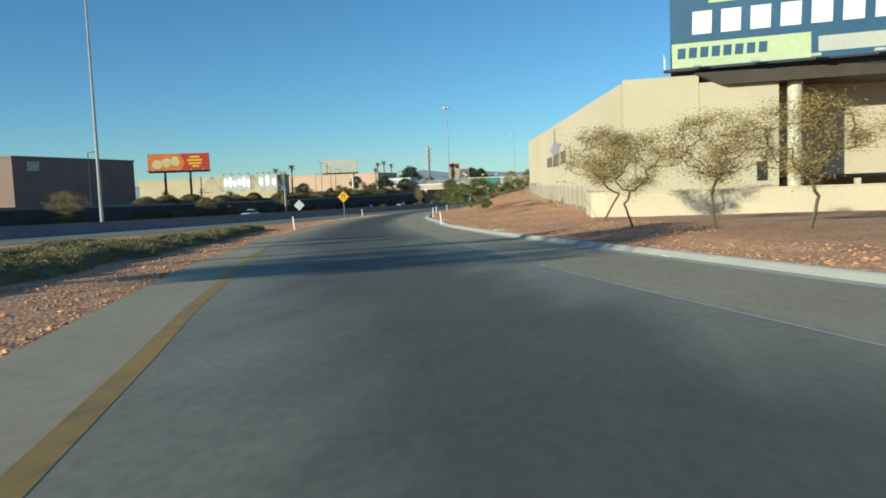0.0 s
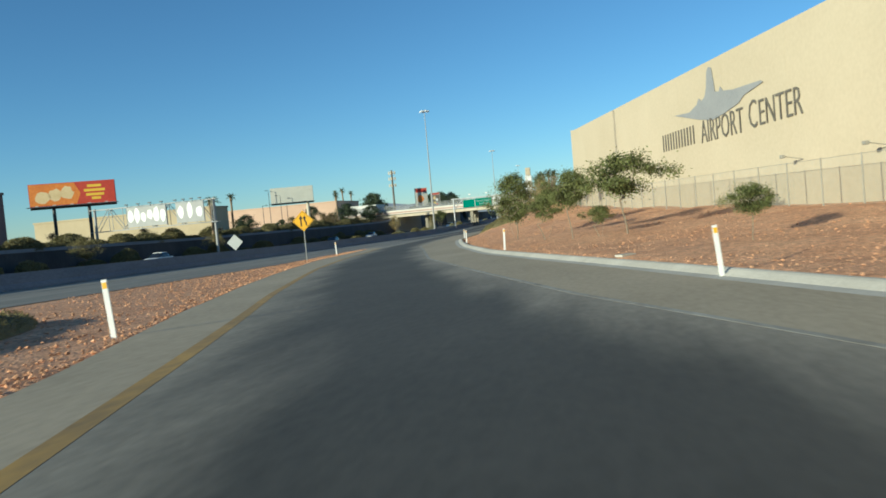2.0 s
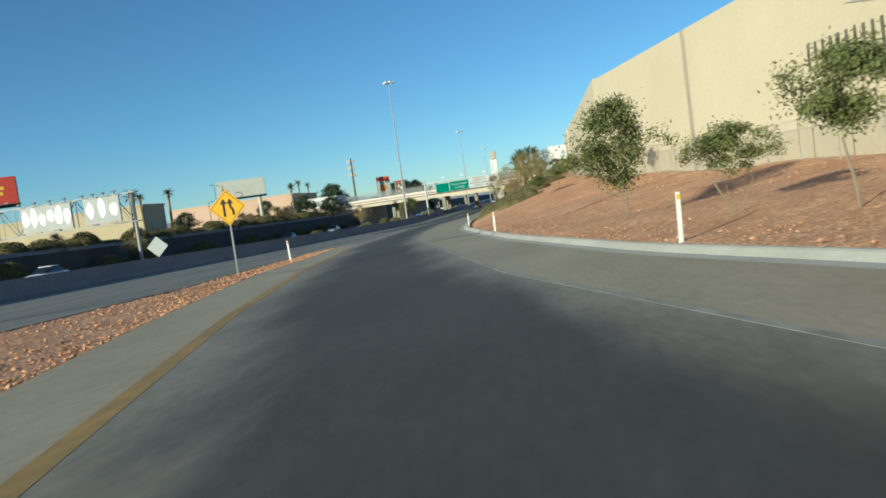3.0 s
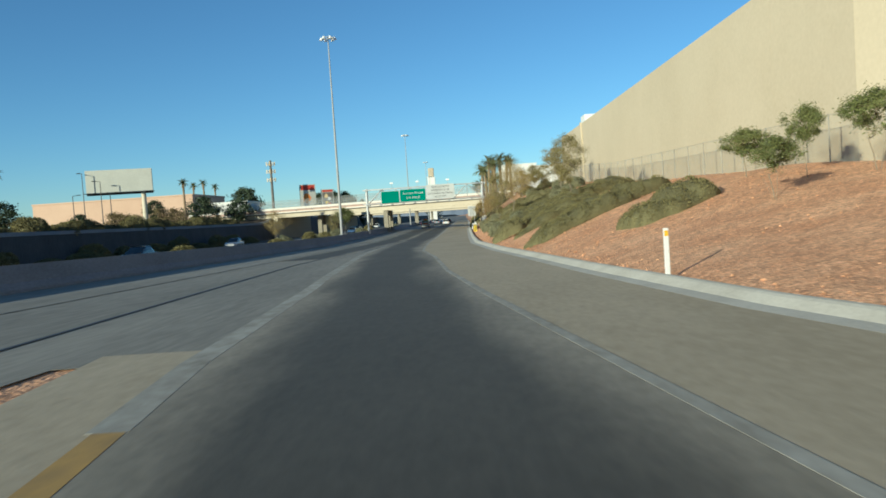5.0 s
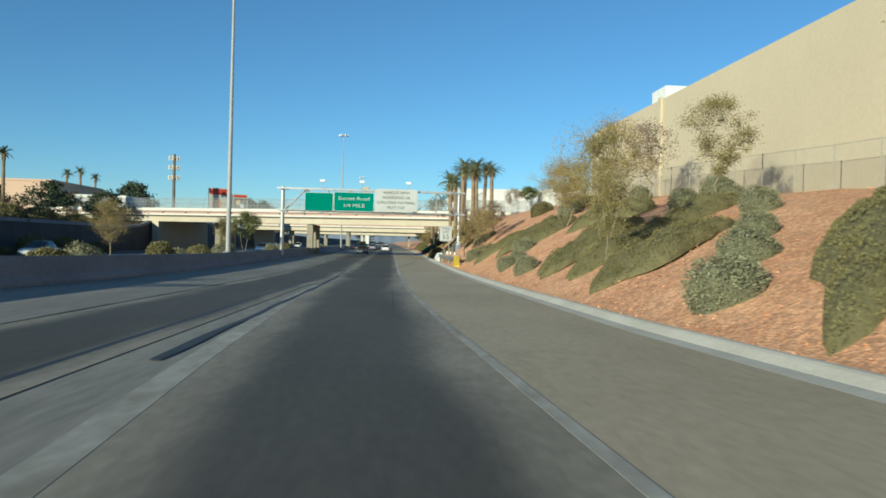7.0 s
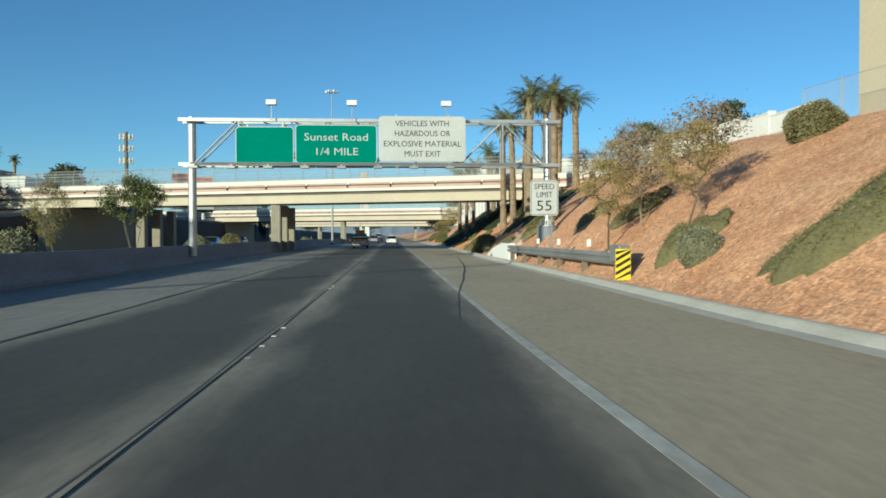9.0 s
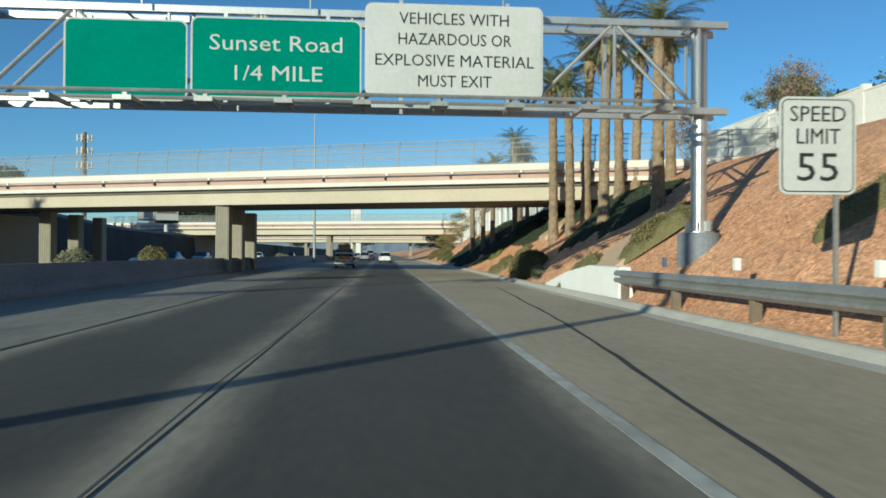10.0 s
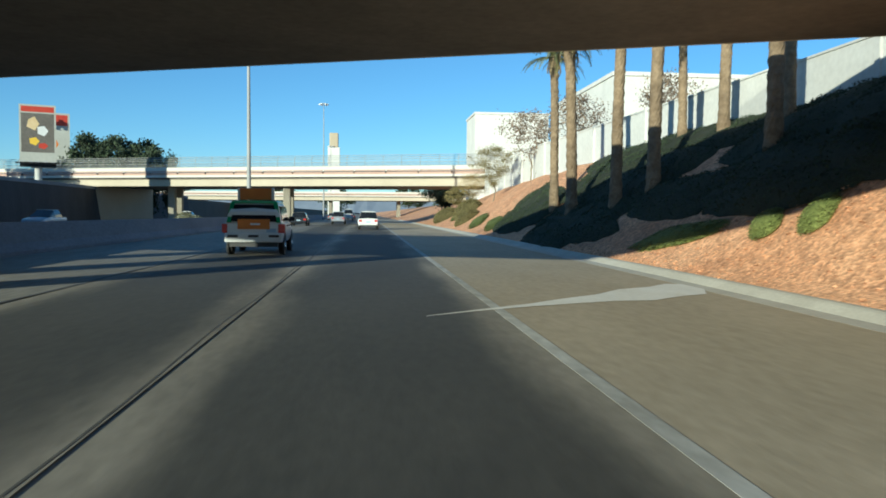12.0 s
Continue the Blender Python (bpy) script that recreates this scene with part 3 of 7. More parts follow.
# wall lamps and their arms
for s in (24, 31, 60, 75):
    bm = bmesh.new()
    rod(bm, (0, 0, 0), (0.0, 0.2, 1.0), 0.022)
    box(bm, -0.11, 0.11, 0.1, 0.26, 0.92, 1.1, None, 0.02)
    ob = part("wall_lamp", bm, "fence_paint", wh)
    ob.matrix_basis = on_wall(s, 5.0)
bm = bmesh.new()
box(bm, 21.2, 21.4, 205.8, 206.4, 3.5, 13.45)
part("pilaster", bm, "stucco", wh)
bm = bmesh.new()
box(bm, 22.0, 24.4, 207.0, 210, 10.9, 14.6)
part("roof_unit", bm, "white_paint", wh)

# low cream wall by the street and the fence along the bank
bm = bmesh.new()
yard = [(36.9, 56.0, 0), (37.7, 48.4, 0), (38.6, 47.6, 0), (53.0, 44.4, 0), (80, 41.0, 0)]
sweep(bm, [(-0.12, 2.2), (-0.12, 4.28), (0.12, 4.28), (0.12, 2.2)], yard)
sweep(bm, [(-0.17, 4.282), (-0.17, 4.36), (0.17, 4.36), (0.17, 4.282)], yard)
solo("wall_low", bm, "stucco", "low cream stucco yard wall", "wall", "structure")
M["mesh"] = mat("chain_link", (0.36, 0.335, 0.275), (0.46, 0.43, 0.36), 2.0, 0.6)


def veil(m, share):
    """Wire mesh: lets most light through."""
    n, l = m.node_tree.nodes, m.node_tree.links
    tr = n.new("ShaderNodeBsdfTransparent")
    mx = n.new("ShaderNodeMixShader")
    geo = n.new("ShaderNodeNewGeometry")
    ns = n.new("ShaderNodeTexNoise")
    ns.inputs["Scale"].default_value = 1.5
    l.new(geo.outputs["Position"], ns.inputs["Vector"])
    mr = n.new("ShaderNodeMapRange")
    mr.inputs[3].default_value, mr.inputs[4].default_value = share * 0.7, share * 1.3
    l.new(ns.outputs[0], mr.inputs[0])
    l.new(mr.outputs[0], mx.inputs[0])
    l.new(tr.outputs[0], mx.inputs[1])
    l.new(n["Principled BSDF"].outputs[0], mx.inputs[2])
    l.new(mx.outputs[0], n["Material Output"].inputs[0])


veil(M["mesh"], 0.22)
M["mesh_fine"] = mat("bridge_chain_link", (0.20, 0.21, 0.22), (0.28, 0.29, 0.30), 2.0, 0.6)
veil(M["mesh_fine"], 0.22)


def chain_fence(name, pts, height, spacing, label, ground):
    fe = thing(name, label, "fence")
    d = [0]
    for a, b in zip(pts, pts[1:]):
        d.append(d[-1] + (Vector(b) - Vector(a)).length)
    n = int(d[-1] / spacing)
    place = []
    for i in range(n + 1):
        s = d[-1] * i / n
        x, y = (float(np.interp(s, d, [p[k] for p in pts])) for k in (0, 1))
        place.append((x, y, ground(x, y)))
    for x, y, z in place:
        bm = bmesh.new()
        rod(bm, (x, y, z - 0.3), (x, y, z + height + 0.04), 0.032, seg=6)
        part("post", bm, "fence_paint", fe)
    bm = bmesh.new()
    for a, b in zip(place, place[1:]):
        vs = [bm.verts.new(v) for v in ((*a[:2], a[2] - 0.1), (*b[:2], b[2] - 0.1), (*b[:2], b[2] + height), (*a[:2], a[2] + height))]
        bm.faces.new(vs)
    part("wire_mesh", bm, "mesh", fe)
    bm = bmesh.new()
    for a, b in zip(place, place[1:]):
        rod(bm, (*a[:2], a[2] + height), (*b[:2], b[2] + height), 0.012, seg=5)
    part("top_rail", bm, "fence_paint", fe)
    return fe


chain_fence("chain_fence", [(36.9, 56.1), (20.3, 138), (19.9, 228)], 1.9, 3.05, "grey chain-link fence along the top of the bank", land)
# pale block wall above the bank by the overpass
bw = thing("block_wall", "white-painted stepped block wall on the bank", "wall", kind="structure")
for i in range(24):
    y0 = 229 + i * 4.2 if i < 7 else 272.2 + (i - 7) * 4.2
    y1 = y0 + 4.2
    x = 20.8 + 0.012 * (y0 - 229) if i < 7 else 13.45
    zt = 7.9 + (y0 - 229) * 0.055 if i < 7 else 6.2 + 0.016 * (y0 - 276)
    bm = bmesh.new()
    box(bm, x, x + 0.25, y0 + 0.02, y1 - 0.02, land(x, y0) - 1.2, zt)
    bay = part("wall_bay", bm, "white_wall", bw)
    bm = bmesh.new()
    box(bm, x - 0.04, x + 0.29, y0 + 0.02, y1 - 0.02, zt, zt + 0.07)
    part("coping", bm, "white_wall", bay)
    bm = bmesh.new()
    box(bm, x - 0.08, x + 0.33, y0 - 0.18, y0 + 0.02, land(x, y0) - 1.2, zt + 0.12)
    part("pilaster", bm, "white_wall", bay)

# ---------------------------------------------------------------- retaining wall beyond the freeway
# face coloured near black for its shade, cap left paler
ww = thing("wall_west", "long concrete retaining wall beyond the opposite lanes, its shade put into the colour", "retaining wall", kind="structure")
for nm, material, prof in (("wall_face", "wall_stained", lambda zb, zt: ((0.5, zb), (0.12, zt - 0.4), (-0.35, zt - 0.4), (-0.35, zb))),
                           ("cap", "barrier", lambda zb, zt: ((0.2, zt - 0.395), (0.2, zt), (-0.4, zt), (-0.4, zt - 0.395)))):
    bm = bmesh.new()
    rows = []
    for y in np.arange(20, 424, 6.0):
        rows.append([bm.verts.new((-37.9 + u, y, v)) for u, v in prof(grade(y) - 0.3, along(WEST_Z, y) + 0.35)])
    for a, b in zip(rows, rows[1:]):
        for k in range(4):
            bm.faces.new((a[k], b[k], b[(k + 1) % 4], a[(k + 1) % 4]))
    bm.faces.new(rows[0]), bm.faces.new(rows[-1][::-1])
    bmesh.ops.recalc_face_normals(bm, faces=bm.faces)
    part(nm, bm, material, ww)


# ---------------------------------------------------------------- overpasses
def overpass(name, label, at, turn, x0, x1, depth, z_low, z_top, bents, fence_h, x_abut, rise=0.0):
    ov = thing(name, label, "overpass", kind="structure", at=at, turn=turn)
    h = z_top - z_low

    def slab(nm, y0, y1, z0, z1, material, lab=""):
        bm = bmesh.new()
        vs = box(bm, x0, x1, y0, y1, z_low + z0 * h, z_low + z1 * h)
        for v in vs:
            if nm == "girder" and v.co.y > depth / 2 and v.co.z < z_low + 0.1:
                v.co.z += rise
        part(nm, bm, material, ov, lab)
    slab("girder", 0.55, depth - 0.55, 0.0, 0.38, "bridge", "beige concrete box girder")
    slab("deck_edge", 0.0, depth, 0.47, 0.585, "bridge_cap")
    # darker slab, the overhang's shade put into its colour
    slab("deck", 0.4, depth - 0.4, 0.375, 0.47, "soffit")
    for y0, y1 in ((0.06, 0.36), (depth - 0.36, depth - 0.06)):
        slab("parapet", y0, y1, 0.58, 0.82, "bridge_pink", "dusty pink parapet band")
        slab("parapet_cap", y0 - 0.06, y1 + 0.06, 0.815, 1.0, "bridge_cap")
    # thin dark sheet under the girder that carries its shade as colour
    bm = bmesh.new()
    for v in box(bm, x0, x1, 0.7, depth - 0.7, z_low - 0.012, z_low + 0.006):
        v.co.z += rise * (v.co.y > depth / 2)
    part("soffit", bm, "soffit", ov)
    # railing along the parapet face
    bm = bmesh.new()
    zr = z_low + 0.74 * h
    rod(bm, (x0, -0.14, zr), (x1, -0.14, zr), 0.034, seg=6)
    part("conduit", bm, "steel", ov)
    for k in range(int((x1 - x0) / 4.2)):
        x = x0 + 1 + k * 4.2
        bm = bmesh.new()
        box(bm, x - 0.022, x + 0.022, -0.16, 0.08, zr - 0.24, zr + 0.03)
        br = part("bracket", bm, "soffit", ov)
        bm = bmesh.new()
        box(bm, x + 0.1, x + 0.24, -0.22, -0.08, zr + 0.036, zr + 0.12)
        part("junction_box", bm, "white_paint", br)
    if fence_h:
        zc = z_top
        for k in range(int((x1 - x0) / 2.4) + 1):
            x = x0 + k * 2.4
            bm = bmesh.new()
            tube(bm, [(x, 0.2, zc - 0.1), (x, 0.2, zc + fence_h * 0.55), (x, 0.28, zc + fence_h * 0.8), (x, 0.55, zc + fence_h)], 0.03, 5)
            part("fence_post", bm, "fence_paint", ov)
        for yy, zz in ((0.2, fence_h * 0.05), (0.2, fence_h * 0.36), (0.2, fence_h * 0.62), (0.28, fence_h * 0.8), (0.55, fence_h)):
            bm = bmesh.new()
            rod(bm, (x0, yy, zc + zz), (x1, yy, zc + zz), 0.026, seg=5)
            part("fence_rail", bm, "fence_paint", ov)
        bm = bmesh.new()
        prof = [(0.2, 0), (0.2, fence_h * 0.55), (0.28, fence_h * 0.8), (0.55, fence_h)]
        rows = [[bm.verts.new((x, y, zc + z)) for y, z in prof] for x in (x0, x1)]
        for i in range(3):
            bm.faces.new((rows[0][i], rows[1][i], rows[1][i + 1], rows[0][i + 1]))
        part("wire_mesh", bm, "mesh_fine", ov)
        bm = bmesh.new()
        rows = [[bm.verts.new((x, depth - y, zc + z)) for y, z in prof] for x in (x0, x1)]
        for i in range(3):
            bm.faces.new((rows[0][i], rows[1][i], rows[1][i + 1], rows[0][i + 1]))
        part("wire_mesh", bm, "mesh_fine", ov)
    inv = pose(*at, 0, 0, turn).inverted()
    for cols in bents:
        for (cx, cy) in cols:
            p = inv @ Vector((cx, cy, 0))
            bm = bmesh.new()
            mm = Matrix.Translation((p.x, p.y, 0)) @ Matrix.Rotation(-radians(turn), 4, 'Z')
            box(bm, -0.45, 0.45, -0.6, 0.6, -0.4 - at[2], z_low + 0.02, mm, 0.05)
            for k in range(5):
                box(bm, -0.40 + k * 0.17, -0.33 + k * 0.17, -0.63, 0.63, -0.4 - at[2], z_low, mm)
            part("pier", bm, "pier", ov)
    for xa in x_abut:
        bm = bmesh.new()
        box(bm, xa, xa + 1.2, 0.3, depth - 0.3, -0.5, z_low + 0.02)
        part("abutment", bm, "bridge", ov)
    return ov


overpass("overpass", "beige concrete road overpass with a fenced parapet", (0, 261.0, 0), -20.8, -64, 26, 14.1, 4.55, 6.7,
         [[(-11.0, 266.8), (-11.0, 271.6), (-11.0, 277.0)], [(-27.0, 277.0), (-27.0, 282.5), (-27.0, 288.0)]], 1.6, (17.5, -40.0), 0.4)
overpass("overpass", "pale concrete overpass farther down the freeway", (0, 352.0, 0), -20.8, -70, 40, 14, 4.8, 7.25,
         [[(-10.5, 358.5), (-10.5, 363)], [(-27, 366), (-27, 370)]], 1.4, (19, -42.0))
overpass("overpass", "distant pale concrete overpass crossing the freeway", (0, 470.0, 0), -12, -120, 90, 14, 5.0, 7.4,
         [[(-10.5, 476), (-10.5, 481)], [(-27, 478), (-27, 484)], [(9, 474), (9, 480)]], 0, (30, -60.0))


# ---------------------------------------------------------------- sign gantry over the lanes
def gantry(name, label, xl, xr, y, z0, z1, zl, zr, rad=0.22, metal="steel", bar=0.09):
    ga = thing(name, label, "sign gantry")
    for x, zb in ((xl, zl), (xr, zr)):
        bm = bmesh.new()
        rod(bm, (x, y, zb), (x, y, z1 + 0.2), rad, seg=14)
        part("post", bm, metal, ga, smooth=False)
        for zz in (z0 - 0.02, z1 - 0.1):
            bm = bmesh.new()
            rod(bm, (x, y, zz), (x, y, zz + 0.12), rad + 0.07, seg=14)
            part("collar", bm, metal, ga)
    for yy in (-0.45, 0.45):
        for zz in (z0, z1):
            bm = bmesh.new()
            box(bm, xl - 0.6, xr + 0.6, y + yy - bar, y + yy + bar, zz - bar, zz + bar)
            part("chord", bm, metal, ga)
        n = int((xr - xl) / 2.3)
        for i in range(n):
            xa, xb = xl + 0.2 + (xr - xl - 0.4) * i / n, xl + 0.2 + (xr - xl - 0.4) * (i + 1) / n
            bm = bmesh.new()
            rod(bm, (xa, y + yy, z1 if i % 2 else z0), (xb, y + yy, z0 if i % 2 else z1), 0.055, seg=6)
            part("diagonal", bm, metal, ga)
            bm = bmesh.new()
            rod(bm, (xb, y + yy, z0), (xb, y + yy, z1), 0.05, seg=6)
            part("upright", bm, metal, ga)
    for i in range(24):
        x = xl + 0.4 + (xr - xl - 0.8) * (i // 2) / 11
        zz = z1 if i % 2 else z0
        bm = bmesh.new()
        rod(bm, (x, y - 0.45, zz), (x, y + 0.45, zz), 0.04, seg=5)
        part("cross_tie", bm, metal, ga)
    return ga


def rounded_panel(w, h, r, depth, bm=None):
    bm = bm or bmesh.new()
    pts = []
    for cx, cy, a0 in ((w / 2 - r, h / 2 - r, 0), (-w / 2 + r, h / 2 - r, 90), (-w / 2 + r, -h / 2 + r, 180), (w / 2 - r, -h / 2 + r, 270)):
        for k in range(5):
            a = radians(a0 + 22.5 * k)
            pts.append((cx + r * math.cos(a), cy + r * math.sin(a)))
    lo = [bm.verts.new((x, y, 0)) for x, y in pts]
    hi = [bm.verts.new((x, y, depth)) for x, y in pts]
    bm.faces.new(lo[::-1]), bm.faces.new(hi)
    for k in range(len(pts)):
        bm.faces.new((lo[k], lo[(k + 1) % len(pts)], hi[(k + 1) % len(pts)], hi[k]))
    return bm


def face_south(x, y, z, rz=0):
    """A pose whose x-y plane stands upright and looks back along the road."""
    return pose(x, y, z, 90, 0, rz)


ga = gantry("sign_gantry", "galvanised steel truss gantry across the lanes", -10.7, 8.85, 234.8, 5.35, 7.75, 0.4, 1.2)
for i in range(10):
    x = -10.1 + i * 1.9
    bm = bmesh.new()
    box(bm, x - 0.05, x + 0.05, 232.75, 234.3, 5.12, 5.22)
    br = part("catwalk_bracket", bm, "steel_dull", ga)
    bm = bmesh.new()
    box(bm, x - 0.22, x + 0.22, 232.55, 232.95, 5.0, 5.119)
    part("light_fitting", bm, "steel_dull", br)
for yy in (232.75, 233.6):
    bm = bmesh.new()
    rod(bm, (-10.3, yy, 5.27), (7.9, yy, 5.27), 0.05, seg=6)
    part("catwalk_rail", bm, "steel_dull", ga)
bm = bmesh.new()
rod(bm, (8.85, 234.8, 0.2), (8.85, 234.8, 1.98), 0.6, 0.58, 24)
part("footing", bm, "barrier", ga, "round concrete footing")
bm = bmesh.new()
rod(bm, (8.85, 234.8, 1.98), (8.85, 234.8, 2.03), 0.42, seg=16)
part("base_plate", bm, "steel", ga)
for k in range(6):
    bm = bmesh.new()
    a = math.tau * k / 6
    box(bm, 0.2, 0.4, -0.012, 0.012, 0, 0.28, Matrix.Translation((8.85, 234.8, 2.03)) @ Matrix.Rotation(a, 4, 'Z'))
    part("gusset", bm, "steel", ga)


def sign_panel(name, label, x0, x1, z0, z1, y, material, border, lines):
    sg = thing(name, label, "road sign", at=((x0 + x1) / 2, y, (z0 + z1) / 2))
    w, h = x1 - x0, z1 - z0
    ob = part("panel", rounded_panel(w, h, 0.2, 0.05), border, sg)
    ob.matrix_basis = face_south(0, 0, 0)
    ob = part("face", rounded_panel(w - 0.1, h - 0.1, 0.16, 0.012), material, sg)
    ob.matrix_basis = face_south(0, -0.05, 0)
    for k in (-0.3, 0.3):
        bm = bmesh.new()
        box(bm, k * w - 0.05, k * w + 0.05, 0.0, 0.16, -h / 2 - 0.1, h / 2 + 0.1)
        part("backing_rail", bm, "steel", sg)
    for text, size, dz, width in lines:
        lettering(text, size, "black" if material == "sign_white" else "sign_white", sg, face_south(0, -0.064, dz), width=width)
    return sg


sign_panel("exit_sign", "plain green reflective overhead sign", -8.2, -5.12, 5.24, 7.34, 233.95, "sign_green", "sign_white", [])
sign_panel("exit_sign", "green overhead sign with white road name", -5.04, -0.66, 5.36, 7.46, 233.95, "sign_green", "sign_white",
           [("Sunset Road", 0.58, 0.36, 3.4), ("1/4 MILE", 0.56, -0.42, 2.25)])
sign_panel("notice_sign", "white overhead sign with black lettering", -0.57, 4.15, 5.48, 7.93, 233.9, "sign_white", "sign_white",
           [("VEHICLES WITH", 0.44, 0.82, 2.9), ("HAZARDOUS OR", 0.44, 0.28, 3.0), ("EXPLOSIVE MATERIAL", 0.44, -0.28, 4.2), ("MUST EXIT", 0.44, -0.82, 1.95)])
for x in (-6.3, -2.0, 3.1):
    la = thing("sign_lamp", "small pale sign floodlight on a stalk", "lamp", "gantry lamps", at=(x, 234.0, 7.75))
    bm = bmesh.new()
    rod(bm, (0, 0, 0), (0, 0, 0.75), 0.03, seg=6)
    part("stalk", bm, "steel", la)
    bm = bmesh.new()
    box(bm, -0.27, 0.27, -0.2, 0.2, 0.75, 1.02, None, 0.03)
    part("lamp_box", bm, "white_paint", la)

# speed limit sign
sp = thing("speed_sign", "white speed limit sign with black figures on a post", "road sign")
sp.matrix_basis = pose(6.75, 225.4, -0.19, 0, 0, -2) @ Matrix.Diagonal((1.06, 1, 1.1, 1))
bm = bmesh.new()
box(bm, 0.28, 0.34, 0.03, 0.09, land(7.1, 225.4) - 0.4, 3.6)
part("post", bm, "steel_dull", sp)
ob = part("panel", rounded_panel(1.16, 1.4, 0.12, 0.02), "sign_white", sp)
ob.matrix_basis = face_south(0, 0.02, 2.98)
ob = part("rim", rounded_panel(1.09, 1.33, 0.1, 0.004), "black", sp)
ob.matrix_basis = face_south(0, 0.0, 2.98)
ob = part("face", rounded_panel(1.055, 1.295, 0.08, 0.008), "sign_white", sp)
ob.matrix_basis = face_south(0, 0.0, 2.98)
for text, size, dz, wd in (("SPEED", 0.32, 0.44, 0.84), ("LIMIT", 0.32, 0.12, 0.66), ("55", 0.58, -0.33, 0.62)):
    lettering(text, size, "black", sp, face_south(0, -0.012, 2.98 + dz), width=wd, depth=0.004)

# guardrail, its end marker and the white concrete block
gr = thing("guardrail", "weathered galvanised steel guardrail on timber posts", "guardrail")
rail = [(7.25, 215.9), (7.1, 222), (6.95, 229), (6.85, 236.2)]
bm = bmesh.new()
prof = [(-0.04, 0.38), (-0.12, 0.46), (-0.12, 0.52), (-0.03, 0.58), (-0.12, 0.64), (-0.12, 0.7), (-0.04, 0.78), (-0.02, 0.78), (-0.1, 0.7), (-0.1, 0.64), (-0.01, 0.58), (-0.1, 0.52), (-0.1, 0.46), (-0.02, 0.38)]
pts = [(float(np.interp(y, [b for _, b in rail], [a for a, _ in rail])), float(y), grade(y) + 0.13) for y in np.arange(215.9, 236.4, 1.0)]
sweep(bm, prof, pts)
part("rail", bm, "steel_dull", gr)
for y in np.arange(216.6, 236, 3.8):
    x = float(np.interp(y, [b for _, b in rail], [a for a, _ in rail]))
    bm = bmesh.new()
    box(bm, x + 0.0, x + 0.2, y - 0.08, y + 0.08, grade(y) - 0.4, grade(y) + 0.88, None, 0.01)
    part("post", bm, "wood", gr)
bm = bmesh.new()
box(bm, 7.0, 7.35, 215.4, 216.4, 0.62, 1.15, None, 0.03)
part("end_shoe", bm, "steel_dull", gr)
for y in (219.6, 224.5, 229.0, 233):
    bm = bmesh.new()
    box(bm, 7.12, 7.24, y - 0.06, y + 0.06, 1.05, 1.3)
    part("reflector", bm, "white_paint", gr)
om = thing("object_marker", "yellow and black striped hazard marker at the rail's end", "road sign", at=(6.98, 214.9, 0.06))
bm = bmesh.new()
box(bm, -0.04, 0.04, 0.02, 0.08, -0.3, 0.5)
part("post", bm, "steel_dull", om)
bm = bmesh.new()
box(bm, -0.23, 0.23, 0.0, 0.015, 0.05, 0.98)
part("panel", bm, "marker_yellow", om)
for k in range(5):
    bm = bmesh.new()
    z = 0.07 + k * 0.205
    q = [(-0.22, z - 0.08), (-0.22, z + 0.02), (0.22, z + 0.27), (0.22, z + 0.17)]
    q = [(x, min(max(zz, 0.06), 0.97)) for x, zz in q]
    lo = [bm.verts.new((x, -0.001, zz)) for x, zz in q]
    hi = [bm.verts.new((x, -0.006, zz)) for x, zz in q]
    bm.faces.new(hi)
    for i in range(4):
        bm.faces.new((lo[i], lo[(i + 1) % 4], hi[(i + 1) % 4], hi[i]))
    bmesh.ops.recalc_face_normals(bm, faces=bm.faces)
    part("stripe", bm, "black", om)
bm = bmesh.new()
rows = []
for y, h in ((235.6, 1.0), (239, 1.0), (242, 0.72), (245.6, 0.16)):
    x, z = 6.75, grade(y)
    rows.append([bm.verts.new(v) for v in ((x, y, z - 0.1), (x + 0.06, y, z + h * 0.97), (x + 0.1, y, z + h), (x + 0.4, y, z + h), (x + 0.5, y, z - 0.1))])
for a, b in zip(rows, rows[1:]):
    for k in range(5):
        bm.faces.new((a[k], b[k], b[(k + 1) % 5], a[(k + 1) % 5]))
bm.faces.new(rows[0]), bm.faces.new(rows[-1][::-1])
bmesh.ops.recalc_face_normals(bm, faces=bm.faces)
solo("concrete_block", bm, "white_paint", "white-painted sloping concrete barrier end", "barrier")


# ---------------------------------------------------------------- vegetation
M["bark"] = mat("dark_bark", (0.07, 0.05, 0.035), (0.15, 0.115, 0.08), 3.0, 0.9, 0.01, fine=20)
M["bark_pale"] = mat("grey_bark", (0.17, 0.135, 0.095), (0.28, 0.235, 0.17), 3.0, 0.9, 0.01, fine=20)
M["palm_trunk"] = mat("palm_trunk", (0.16, 0.11, 0.065), (0.31, 0.225, 0.14), 2.2, 0.95, 0.03, fine=9)
M["leaf_olive"] = island(mat("olive_leaves", (0.15, 0.125, 0.042), (0.26, 0.215, 0.085), 0.9, 0.75), 0.65, 1.35)
M["leaf_gold"] = island(mat("golden_olive_leaves", (0.215, 0.155, 0.05), (0.36, 0.265, 0.10), 0.9, 0.75), 0.6, 1.35)
M["leaf_rust"] = island(mat("dull_brown_leaves", (0.10, 0.072, 0.03), (0.19, 0.14, 0.06), 0.9, 0.8), 0.6, 1.35)
M["leaf_green"] = island(mat("green_leaves", (0.075, 0.092, 0.025), (0.155, 0.165, 0.05), 0.9, 0.7), 0.6, 1.4)
